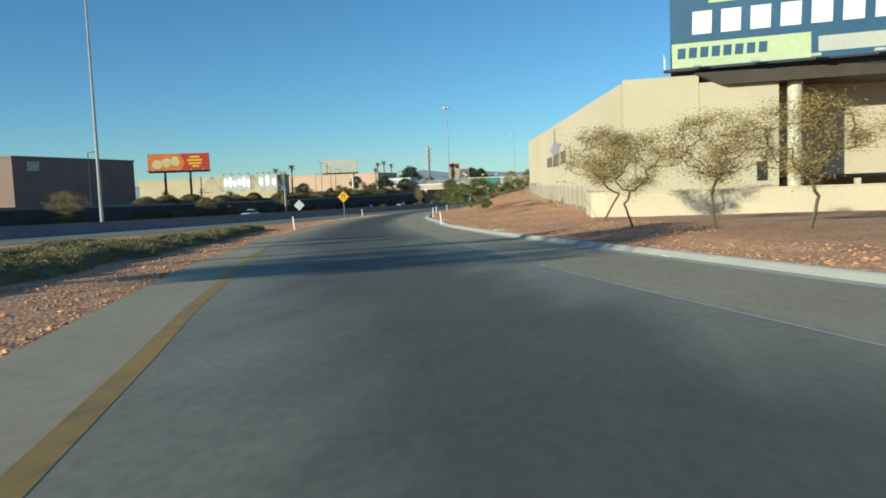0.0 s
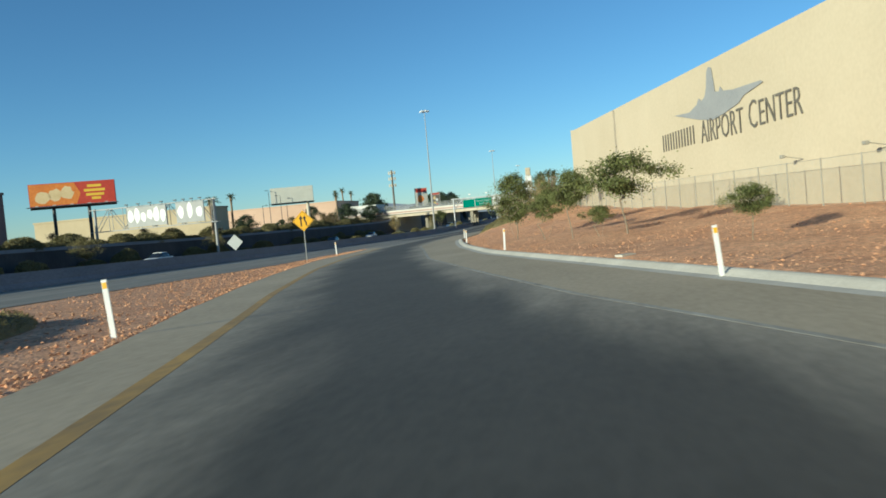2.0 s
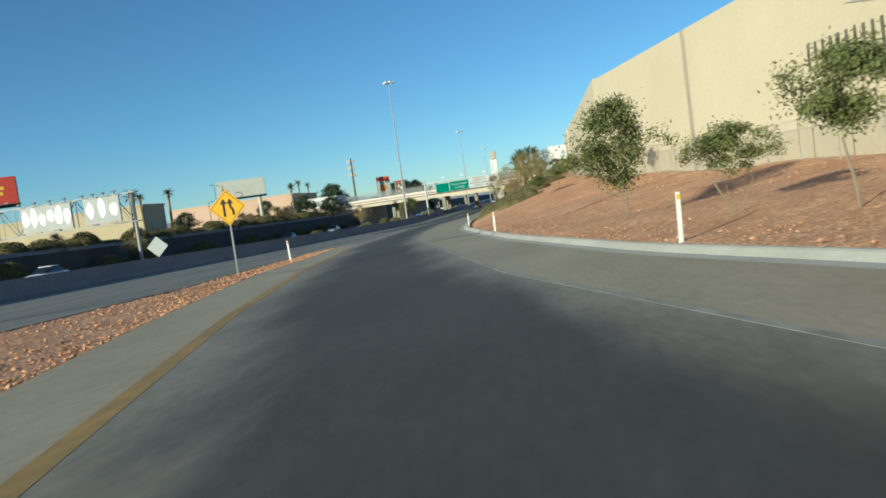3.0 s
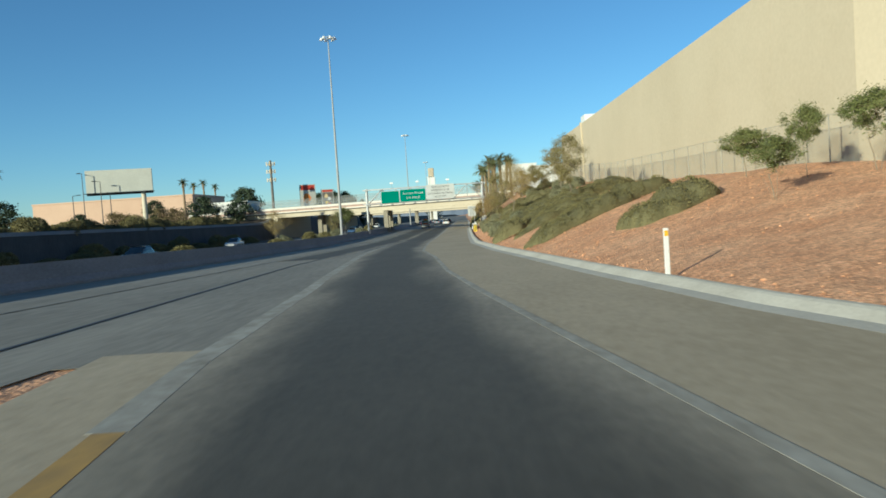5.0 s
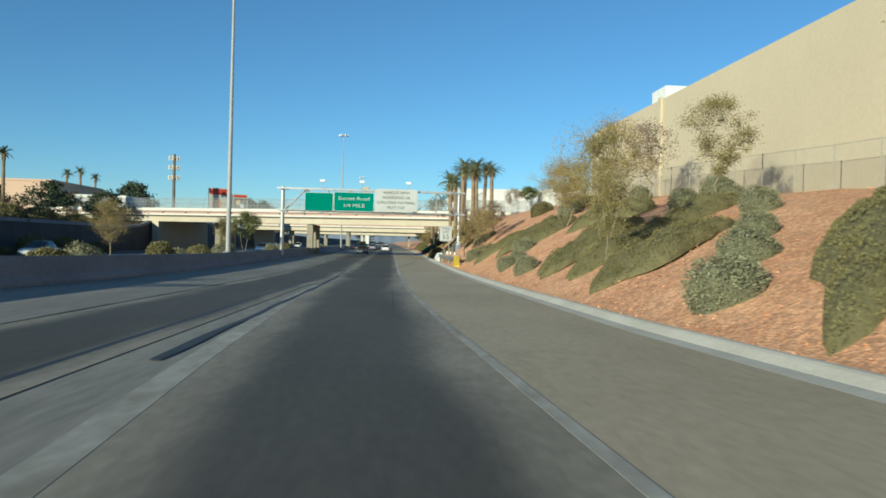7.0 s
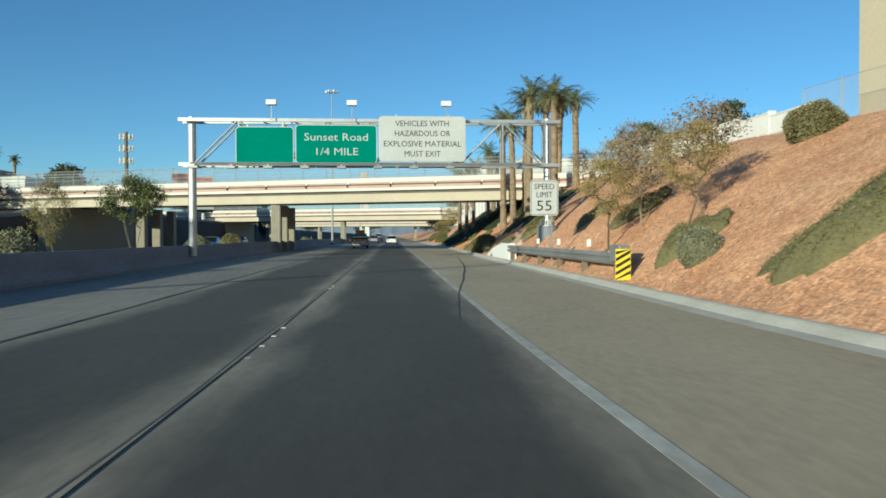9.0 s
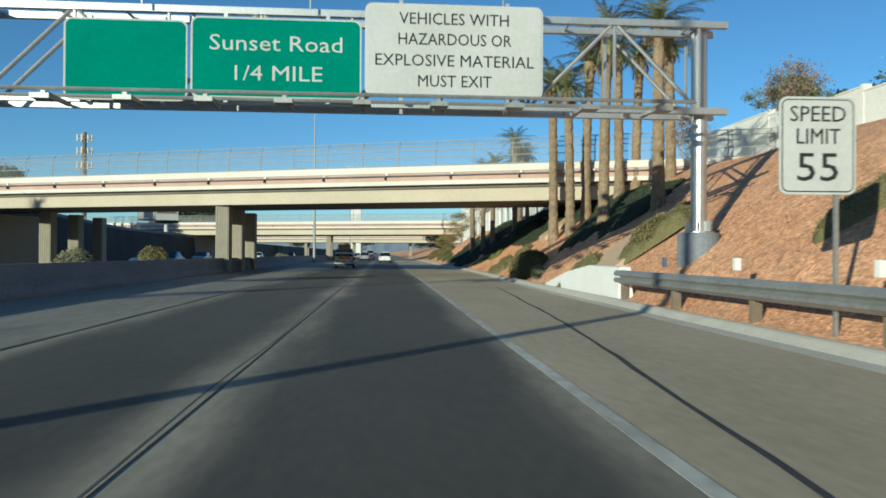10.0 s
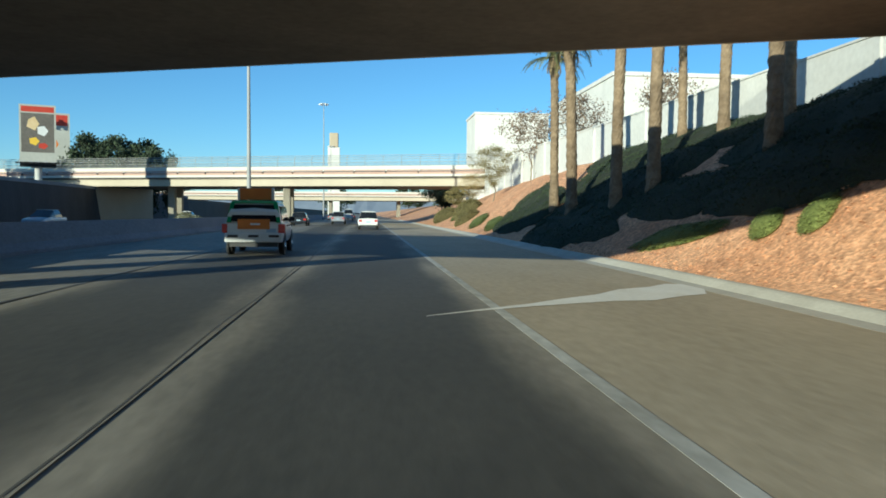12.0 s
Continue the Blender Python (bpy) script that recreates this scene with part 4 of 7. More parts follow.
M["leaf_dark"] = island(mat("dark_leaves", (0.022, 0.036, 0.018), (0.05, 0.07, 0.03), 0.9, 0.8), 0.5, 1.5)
M["leaf_palm"] = island(mat("palm_fronds", (0.09, 0.105, 0.04), (0.19, 0.19, 0.08), 0.9, 0.6), 0.6, 1.4)
M["leaf_dead"] = island(mat("dead_palm_fronds", (0.20, 0.145, 0.075), (0.33, 0.25, 0.14), 0.9, 0.85), 0.6, 1.4)
M["juniper"] = island(mat("juniper_sprays", (0.115, 0.102, 0.038), (0.20, 0.172, 0.07), 0.7, 0.9), 0.7, 1.3)
M["juniper_core"] = mat("shaded_twigs", (0.10, 0.09, 0.04), (0.17, 0.15, 0.07), 1.5, 0.95, 0.02, fine=12)
M["sage"] = island(mat("grey_green_sprays", (0.15, 0.15, 0.085), (0.25, 0.24, 0.14), 0.7, 0.85), 0.6, 1.4)
M["sage_core"] = mat("grey_twigs", (0.10, 0.10, 0.058), (0.17, 0.165, 0.098), 1.5, 0.95, 0.02, fine=12)
M["turf"] = island(mat("green_ground_cover", (0.10, 0.13, 0.03), (0.20, 0.22, 0.06), 0.7, 0.85), 0.6, 1.4)
M["twig"] = island(mat("bare_twigs", (0.17, 0.125, 0.085), (0.27, 0.2, 0.145), 1.0, 0.9), 0.6, 1.4)
# near black, so that the cover deepens the overpass's shade
M["ivy_core"] = mat("shade_cover_stems", (0.02, 0.026, 0.014), (0.04, 0.045, 0.022), 1.5, 0.95, 0.02, fine=12)
PROTO = {}


def sprays(name, centres, sizes, rng, material, aspect=0.45, flat=0.0, outward=None):
    """Many small pointed leaf sprays, one loose piece each."""
    n = len(centres)
    c = np.asarray(centres, float)
    a = rng.normal(size=(n, 3))
    if outward is not None:
        a = a * 0.75 + outward
    a[:, 2] *= 1 - flat
    a /= np.linalg.norm(a, axis=1)[:, None] + 1e-9
    b = np.cross(a, rng.normal(size=(n, 3)))
    b /= np.linalg.norm(b, axis=1)[:, None] + 1e-9
    s = np.asarray(sizes, float)[:, None]
    v = np.stack([c - a * s * 0.5, c + b * s * aspect * 0.5 - a * s * 0.05, c + a * s * 0.5, c - b * s * aspect * 0.5 - a * s * 0.05], 1).reshape(-1, 3)
    f = np.arange(4 * n).reshape(-1, 4)
    me = bpy.data.meshes.new(name)
    me.from_pydata(v.tolist(), [], f.tolist())
    me.materials.append(M[material])
    return me


def grow(rng, height, stems, fork, lean, targets, tip):
    """Limbs that reach out from the stems to every foliage clump; each limb is as thick as what it carries."""
    pos, parent, chains = [], [], []
    for s in range(stems):
        ang = math.tau * s / stems + rng.uniform(0, 2.0)
        out = Vector((math.cos(ang), math.sin(ang), 0))
        base, chain = out * (0.02 * height if stems > 1 else 0.0), []
        for i in range(6):
            u = i / 5
            p = base + out * (lean * fork * height * u ** 1.4) + Vector((0, 0, -0.25 + (fork * height + 0.25) * u))
            p += Vector(rng.normal(0, 0.006 * height * u, 3))
            chain.append(len(pos))
            pos.append(p)
            parent.append(chain[-2] if i else -1)
        chains.append(chain)
    middle = Vector((0, 0, fork * height))
    for q in sorted(targets, key=lambda v: (v - middle).length):
        cost = [(pos[i] - q).length + (9 if pos[i].z > q.z + 0.02 * height else 0) for i in range(len(pos))]
        low = [k for k in range(len(pos)) if pos[k].z >= fork * height * 0.72]
        a = min(low, key=lambda k: cost[k])
        p0, d = pos[a], q - pos[a]
        bow = Vector((d.x, d.y, 0)) * 0.12 - Vector((0, 0, 0.08 * d.length))
        chain = [a]
        steps = 4 if d.length > 0.18 * height else 3
        for i in range(1, steps + 1):
            u = i / steps
            p = p0 + d * u + bow * (4 * u * (1 - u)) + Vector(rng.normal(0, 0.008 * height, 3)) * (u < 1)
            parent.append(chain[-1])
            chain.append(len(pos))
            pos.append(p)
        chains.append(chain)
    load = [0.0] * len(pos)
    for i in range(len(pos) - 1, -1, -1):
        load[i] = max(load[i], tip ** 2.3)
        if parent[i] >= 0:
            load[parent[i]] += load[i]
    thick = [v ** (1 / 2.3) for v in load]
    return [([pos[i] for i in c], [min(thick[i], thick[c[min(1, len(c) - 1)]] * 1.15) for i in c]) for c in chains]


def tree(key, seed, height, shape, stems, fork, lean, clumps, leaves, size, sigma, material, bark, label, tip=0.0075):
    """shape: lowest foliage and the crown's half width, as shares of the height, and where it is widest, from 0 low to 1 high."""
    rng = np.random.default_rng(seed)
    low, half, widest = shape
    targets = []
    for i in range(clumps):
        v = rng.random()
        r = math.sin(math.pi * (0.5 * v / widest if v < widest else 0.5 + 0.5 * (v - widest) / (1.06 - widest)))
        a, k = rng.uniform(0, math.tau), rng.random() ** 0.42
        r = half * height * max(0.08, r) * k * (1 + 0.22 * math.sin(3 * a + seed))
        targets.append(Vector((r * math.cos(a), r * math.sin(a), height * (low + (0.96 - low) * v))))
    ob = thing("tree", label, "tree", "roadside trees")
    bm = bmesh.new()
    for pts, rad in grow(rng, height, stems, fork, lean, targets, tip):
        tube(bm, pts, rad, 5)
    part("trunk", bm, bark, ob)
    mid = np.array([tuple(p) for p in targets])
    weight = rng.uniform(0.3, 1.0, clumps)
    pick = rng.choice(clumps, leaves, p=weight / weight.sum())
    c = mid[pick] + rng.normal(0, 1, (leaves, 3)) * sigma * np.array([1, 1, 0.75]) * rng.uniform(0.6, 1.3, (clumps, 1))[pick]
    cr = new("crown", sprays("crown", c, rng.uniform(0.6, 1.3, leaves) * size, rng, material))
    cr.parent = ob
    PROTO[key] = ob
    return ob


def plant(key, x, y, scale=1.0, turn=0.0, z=None, wide=1.0, label=""):
    """Sets the first of a kind down, then copies of it."""
    if z is not None and z > land(x, y) + 0.1:
        tall = {"dark_round": 6.0, "palm_fan": 8.0, "rusty": 3.0}.get(key, 5.0)
        scale, wide = (z + tall * scale - land(x, y)) / tall, wide * tall * scale / (z + tall * scale - land(x, y))
    z = land(x, y) - 0.03
    m = pose(x, y, z - 0.05, 0, 0, turn) @ Matrix.Diagonal((scale * wide, scale * wide, scale, 1))
    src = PROTO[key]
    if "placed" not in src:
        src.matrix_basis = m
        src["placed"] = 1
        PROTO[key + "_base"] = src
        ob = src
    else:
        keep = src.matrix_basis.copy()
        src.scale = (1, 1, 1)
        ob = copy_thing(src, m)
        src.matrix_basis = keep
    if label:
        tagged(ob, label)
    return ob


tree("mesquite_near", 3, 5.0, (0.38, 0.44, 0.55), 1, 0.25, 0.35, 90, 13000, 0.08, 0.28, "leaf_gold", "bark", "airy golden-olive mesquite tree in red gravel", 0.012)
tree("mesquite_wide", 17, 5.0, (0.42, 0.46, 0.5), 2, 0.28, 0.6, 90, 13000, 0.08, 0.28, "leaf_gold", "bark", "umbrella-shaped golden-olive mesquite tree in gravel", 0.011)
tree("mesquite_a", 23, 5.0, (0.4, 0.42, 0.5), 2, 0.26, 0.4, 80, 8500, 0.12, 0.26, "leaf_olive", "bark", "sparse olive-leaved mesquite tree in red gravel")
tree("mesquite_b", 8, 5.0, (0.36, 0.42, 0.55), 2, 0.3, 0.5, 110, 15000, 0.062, 0.26, "leaf_gold", "bark_pale", "sparse yellowish mesquite tree on the bank", 0.009)
tree("vase", 5, 5.0, (0.3, 0.31, 0.62), 1, 0.2, 0.25, 90, 11000, 0.08, 0.2, "leaf_olive", "bark_pale", "vase-shaped olive-green tree on the planted bank")
tree("young", 12, 3.0, (0.54, 0.41, 0.42), 1, 0.44, 0.15, 46, 9500, 0.095, 0.18, "leaf_green", "bark_pale", "young green tree with a bare slim trunk", 0.007)
tree("young_b", 21, 3.0, (0.5, 0.42, 0.5), 3, 0.4, 0.4, 42, 8000, 0.095, 0.17, "leaf_green", "bark_pale", "young forked green tree below the fence", 0.006)
tree("leafy", 27, 4.2, (0.34, 0.37, 0.42), 2, 0.26, 0.35, 70, 11000, 0.12, 0.24, "leaf_green", "bark_pale", "dense green tree on the red gravel bank")
tree("dark_round", 31, 6.0, (0.2, 0.42, 0.5), 1, 0.16, 0.1, 60, 3000, 0.42, 0.42, "leaf_dark", "bark", "dense dark green tree in the distance", 0.014)
tree("bare", 41, 5.0, (0.35, 0.36, 0.6), 2, 0.22, 0.35, 90, 2400, 0.16, 0.26, "twig", "bark_pale", "leafless brown tree on the bank", 0.009)
tree("rusty", 51, 3.0, (0.15, 0.46, 0.45), 3, 0.15, 0.5, 50, 3000, 0.17, 0.24, "leaf_rust", "bark", "dull brown-olive bushy tree above the far wall", 0.009)

# by the ramp's start
for key, x, y, h, turn, wide in (("mesquite_wide", 38.6, 39.0, 0.98, 120, 1.0), ("mesquite_near", 40.2, 31.0, 0.76, 100, 1.05), ("mesquite_wide", 42.9, 26.6, 0.8, 200, 1.15),
                                 ("mesquite_near", 45.5, 25.2, 0.82, 310, 1.15), ("mesquite_near", 49.5, 25.2, 0.9, 120, 1.1), ("mesquite_wide", 53.5, 22, 0.92, 70, 1.0)):
    plant(key, x, y, h, turn, wide=wide)
# unseen trees between ramp and freeway, added for their shadows across the ramp
for key, x, y, h, turn, wide in (("mesquite_a", 19.6, 4.8, 1.5, 40, 1.3), ("mesquite_a", 22.6, 4.9, 1.35, 140, 0.9)):
    plant(key, x, y, h, turn, wide=wide)
# young trees below the fence
for key, x, y, h, turn, wide in (("young", 24.4, 77.2, 1.22, 180, 1.15), ("young_b", 23.2, 78.9, 0.5, 60, 1.3), ("young", 21.9, 80.5, 1.15, 140, 0.85), ("young_b", 20.4, 84.3, 0.8, 90, 1.1),
                                 ("leafy", 18.2, 90.5, 1.0, 220, 1.0), ("young", 27.3, 65.7, 0.56, 33, 1.05),
                                 ("young_b", 15.2, 131.0, 0.64, 15, 1.1), ("young", 17.2, 138.7, 0.66, 75, 1.3), ("young_b", 18.5, 131.3, 0.84, 130, 1.0), ("young", 20.6, 129.0, 0.95, 10, 0.75), ("young", 17.8, 134.6, 0.82, 100, 0.7), ("young_b", 22.4, 122.6, 0.9, 190, 0.95)):
    plant(key, x, y, h, turn, wide=wide)
# taller trees on the planted bank
for key, x, y, h, turn, wide in (("vase", 13.6, 165.2, 1.05, 0, 1.0), ("vase", 8.7, 176.0, 1.02, 45, 0.72), ("mesquite_b", 10.2, 181.3, 1.12, 200, 0.9), ("vase", 15.4, 182.1, 0.98, 130, 1.0), ("bare", 16.6, 195, 1.0, 0, 0.9), ("vase", 15.6, 200.3, 0.7, 200, 1.0), ("mesquite_b", 12.0, 196.4, 0.9, 300, 1.0),
                                 ("mesquite_b", 13.2, 203, 0.8, 20, 1.0), ("mesquite_a", 15.5, 212, 0.75, 20, 1.0), ("mesquite_near", 8.2, 220.6, 0.68, 160, 1.05), ("mesquite_near", 10.2, 225.5, 0.66, 60, 1.0), ("bare", 9.4, 220.4, 0.72, 70, 1.1), ("mesquite_near", 9.4, 216.0, 0.66, 250, 0.95), ("bare", 10.2, 216.8, 0.72, 200, 1.1),
                                 ("bare", 16.2, 243, 0.7, 250, 1.0), ("bare", 14.6, 249.5, 0.6, 20, 1.0), ("young_b", 19.0, 248, 1.1, 20, 1.3), ("dark_round", 24.5, 246, 0.75, 20, 1.0), ("dark_round", 25, 254, 0.7, 90, 1.0)):
    plant(key, x, y, h, turn, wide=wide)
# beyond the overpass
for key, x, y, h, turn, wide in (("vase", 10.8, 322, 1.0, 20, 1.3), ("bare", 13.0, 317, 1.15, 60, 1.2), ("bare", 14.5, 309, 1.1, 160, 1.1), ("mesquite_b", 10.2, 330, 0.7, 0, 1.3), ("bare", 16.5, 298, 1.0, 10, 1), ("mesquite_a", 9.6, 338, 0.6, 50, 1.4),
                                 ("dark_round", 12, 372, 0.9, 50, 1.2), ("dark_round", 14, 400, 1.0, 150, 1.3), ("vase", 18, 345, 1.0, 50, 1.2)):
    plant(key, x, y, h, turn, wide=wide)
# median and far side
for key, x, y, h, turn, wide, z in (("young_b", -15.9, 241, 1.75, 0, 0.85, None), ("mesquite_b", -20.5, 211, 1.0, 20, 0.9, 0.0), ("vase", -15.5, 228.5, 0.85, 40, 0.8, None), ("mesquite_a", -33.5, 150, 0.7, 20, 1.2, None), ("mesquite_b", -34, 86, 1.0, 20, 1.4, None),
                                    ("mesquite_a", -34, 120, 0.8, 60, 1.2, None), ("rusty", -46.6, 236, 1.3, 0, 1.3, None), ("rusty", -53, 235, 1.1, 50, 1.6, None), ("rusty", -51, 257, 1.2, 120, 1.5, None), ("rusty", -48, 245, 1.3, 220, 1.3, None),
                                    ("dark_round", -52, 200, 0.65, 0, 1.4, 4.0), ("rusty", -56, 205, 1.2, 0, 1.9, None), ("rusty", -46, 222, 0.9, 10, 1.5, None), ("dark_round", -50, 215, 0.5, 90, 1.3, None), ("rusty", -60, 247, 1.3, 10, 1.5, None),
                                    ("dark_round", -44.5, 274.5, 0.85, 0, 1.5, None), ("dark_round", -52, 272, 1.1, 70, 1.3, None), ("rusty", -47, 268, 0.9, 70, 1.7, None), ("dark_round", -65, 348, 1.45, 0, 1.25, 7), ("dark_round", -62.5, 345, 1.35, 60, 1.2, 7),
                                    ("dark_round", -46.6, 404, 1.2, 0, 1.6, 8), ("dark_round", -52, 404, 1.1, 70, 1.4, 8), ("dark_round", -41, 404, 1.1, 170, 1.4, 8), ("dark_round", -35.5, 386, 0.95, 0, 1.1, 6), ("dark_round", -38.5, 388, 1.0, 60, 1.0, 6.5),
                                    ("dark_round", -32.0, 385, 0.75, 60, 1.1, 6.0), ("dark_round", -42, 387, 1.05, 160, 1.2, 7), ("dark_round", -46, 388, 1.1, 210, 1.2, 7.5), ("rusty", -68, 158, 1.1, 0, 1.0, None), ("rusty", -58, 170, 1.0, 40, 1.3, None),
                                    ("rusty", -60, 300, 1.5, 0, 1.4, 5), ("dark_round", -70, 290, 0.9, 0, 1.2, 5), ("dark_round", -58, 320, 0.9, 0, 1.4, 5)):
    plant(key, x, y, h, turn, z=z, wide=wide)
for k in range(26):
    a = k * 37 % 26
    plant("dark_round", -300 + a * 24 + 7 * math.sin(k * 5), 640 + 60 * math.sin(k * 3.3), 1.6 + 0.5 * math.sin(k), k * 40, z=2, wide=1.5)


# ---------------------------------------------------------------- palms
def palm(key, seed, trunk_h, frond, count, label, radius=0.27, feather=True):
    rng = np.random.default_rng(seed)
    ob = thing("palm_tree", label, "palm tree", "palms")
    bm = bmesh.new()
    rings = int(trunk_h / 0.22)
    bend = rng.uniform(-0.3, 0.3, 2)
    centre = lambda u: Vector((bend[0] * u * u, bend[1] * u * u, trunk_h * u))
    prev = None
    for i in range(rings + 1):
        u = i / rings
        r = radius * (1.25 - 0.25 * min(1, u * 6)) * (1 - 0.12 * u) * (1.0 if i % 2 else 0.92)
        if u > 0.86:
            r *= 1.0 + (u - 0.86) * 3.2
        ring = [bm.verts.new(centre(u) + Vector((r * (1 + 0.045 * rng.normal()) * math.cos(a), r * (1 + 0.045 * rng.normal()) * math.sin(a), -0.3 * (i == 0)))) for a in (math.tau * k / 12 + 0.26 * (i % 2) for k in range(12))]
        if prev:
            for k in range(12):
                bm.faces.new((prev[k], prev[(k + 1) % 12], ring[(k + 1) % 12], ring[k]))
        prev = ring
    bm.faces.new(prev)
    part("trunk", bm, "palm_trunk", ob)
    top = centre(1.0)
    for nm, material, number, lo, hi in (("fronds", "leaf_palm", count, -15, 80), ("dead_fronds", "leaf_dead", count // 2, -75, -30)):
        V, F = [], []
        for i in range(number):
            az = math.tau * (i * 0.618) + rng.normal(0, 0.1)
            el = radians(rng.uniform(lo, hi))
            length = frond * rng.uniform(0.8, 1.1) * (0.65 if nm == "dead_fronds" else 1)
            h = Vector((math.cos(az), math.sin(az), 0))
            side = Vector((-h.y, h.x, 0))
            p, steps = top.copy(), 11
            spine = []
            for s in range(steps + 1):
                e = el - radians(75) * (s / steps) ** 1.5
                spine.append(p.copy())
                p = p + (h * math.cos(e) + Vector((0, 0, math.sin(e)))) * (length / steps)
            for s in range(1, steps + 1):
                a, b = spine[s - 1], spine[s]
                d = (b - a).normalized()
                w = 0.02
                q = len(V)
                V += [a - side * w, a + side * w, b + side * w * 0.7, b - side * w * 0.7]
                F.append((q, q + 1, q + 2, q + 3))
                ll = length * 0.23 * math.sin(math.pi * min(0.95, 0.18 + 0.8 * s / steps)) ** 0.7
                for sg in (-1, 1):
                    for m2 in (0, 0.5):
                        base = a.lerp(b, m2)
                        tip = base + (side * sg * 0.85 + d * 0.75 + Vector((0, 0, -0.28 + rng.normal(0, 0.15)))).normalized() * ll
                        q = len(V)
                        wv = d * 0.035
                        V += [base - wv, base + wv, tip]
                        F.append((q, q + 1, q + 2))
        me = bpy.data.meshes.new(nm)
        me.from_pydata([tuple(v) for v in V], [], F)
        me.materials.append(M[material])
        fr = new(nm, me)
        fr.parent = ob
    PROTO[key] = ob
    return ob


palm("palm_a", 2, 9.0, 2.3, 34, "tall date palm with a rough brown trunk on the bank")
palm("palm_b", 7, 8.2, 2.1, 30, "date palm with a shaggy trunk on the bank")
palm("palm_fan", 9, 7.0, 1.3, 26, "slender fan palm in the distance", 0.22)
for key, x, y, top, turn in (("palm_a", 9.6, 256.5, 11.0, 0), ("palm_b", 10.2, 255.0, 10.6, 60), ("palm_a", 11.4, 256.2, 12.4, 130), ("palm_b", 10.6, 250.0, 12.0, 220), ("palm_a", 13.1, 255.5, 12.9, 250), ("palm_b", 14.2, 255.9, 12.7, 300),
                             ("palm_a", 11.5, 245.1, 11.2, 30), ("palm_b", 14.8, 252.2, 12.3, 30)):
    s = (top - land(x, y)) / (9.0 if key == "palm_a" else 8.2)
    plant(key, x, y, s, turn, wide=1.02 / s)
for key, x, y, s, turn in (("palm_a", 9.4, 294.9, 0.85, 0), ("palm_b", 8.9, 289.8, 0.95, 60), ("palm_a", 9.3, 285.1, 0.85, 130), ("palm_b", 9.9, 282.9, 0.9, 220), ("palm_a", 12.7, 287.1, 0.7, 250),
                           ("palm_b", 12.4, 282.9, 0.78, 300), ("palm_a", 10.9, 276.9, 0.85, 60), ("palm_b", 12.3, 278.6, 0.7, 160)):
    plant(key, x, y, s, turn)
# unseen palms beside the freeway, added for their long shadows across the ramp
for key, x, y, s, turn in (("palm_b", 9.5, 0.1, 0.98, 70), ("palm_b", 7.3, 8.0, 0.78, 140), ("palm_a", 5.3, 11.5, 0.68, 200)):
    plant(key, x, y, s, turn)
for x, y, z, s in ((-79.3, 343, 8, 1.35), (-75.9, 344, 8, 1.45), (-72.9, 345, 8, 1.25), (-63.6, 217.3, 4, 1.3), (-58, 196, 4, 1.1), (-46, 246, 5, 1.0), (-34.6, 151.5, 0.8, 1.2)):
    plant("palm_fan", x, y, s, 40 * x, z=z)


# ---------------------------------------------------------------- clipped shrubs and mounds
def mound(key, seed, label, material, n=2600, size=0.13, name="shrub", core="juniper_core"):
    """A low cushion about a metre across and half a metre high, to be stretched."""
    rng = np.random.default_rng(seed)
    ob = thing(name, label, "shrub", "shrubs on the bank")
    bm = bmesh.new()
    bmesh.ops.create_icosphere(bm, subdivisions=3, radius=0.5)
    for v in bm.verts:
        k = 0.86 + 0.2 * noise.noise(v.co * 3.2 + Vector((seed, 0, 0)))
        v.co = Vector((v.co.x * k, v.co.y * k, max(-0.15, v.co.z) * k * 1.25 - 0.05))
    part("bush_core", bm, core, ob, smooth=True)
    d = rng.normal(size=(n, 3))
    d[:, 2] = np.abs(d[:, 2]) * 0.9
    d /= np.linalg.norm(d, axis=1)[:, None]
    r = np.array([0.5 * (0.93 + 0.2 * noise.noise(Vector(q) * 1.6 + Vector((seed, 0, 0)))) for q in d]) * rng.uniform(0.9, 1.07, n)
    c = d * r[:, None] * np.array([1, 1, 1.22])
    me = sprays("foliage", c, rng.uniform(0.6, 1.3, n) * size, rng, material, 0.4, 0.0, d * 1.1)
    f = new("foliage", me)
    f.parent = ob
    PROTO[key] = ob


mound("juniper_a", 4, "spreading brown-green juniper mound on the gravel bank", "juniper", 3600, 0.06)
mound("juniper_b", 14, "clipped olive-green juniper mound on the gravel bank", "juniper", 3600, 0.06)
mound("sage_ball", 24, "rounded grey-green desert shrub", "sage", 3200, 0.05, core="sage_core")
mound("cover", 34, "low bright green ground cover on the bank", "turf", 1600, 0.07, core="turf")


def shrub(key, x, y, w, d, h, turn=0.0, z=None, tilt=True):
    """A shrub w across, d deep and h high, leaning with the slope."""
    src = PROTO[key]
    z = land(x, y) if z is None else z
    gx = (land(x + 0.5, y) - land(x - 0.5, y)) if tilt else 0
    gy = (land(x, y + 0.5) - land(x, y - 0.5)) if tilt else 0
    up = Vector((-gx, -gy, 1)).normalized()
    lean = Vector((0, 0, 1)).rotation_difference(up).to_matrix().to_4x4()
    m = Matrix.Translation((x, y, z)) @ lean @ Matrix.Rotation(radians(turn), 4, 'Z') @ Matrix.Diagonal((w, d, h / 0.6, 1))
    if "placed" not in src:
        src.matrix_basis = m
        src["placed"] = 1
        return src
    keep = src.matrix_basis.copy()
    src.matrix_basis = Matrix.Identity(4)
    ob = copy_thing(src, m)
    src.matrix_basis = keep
    return ob


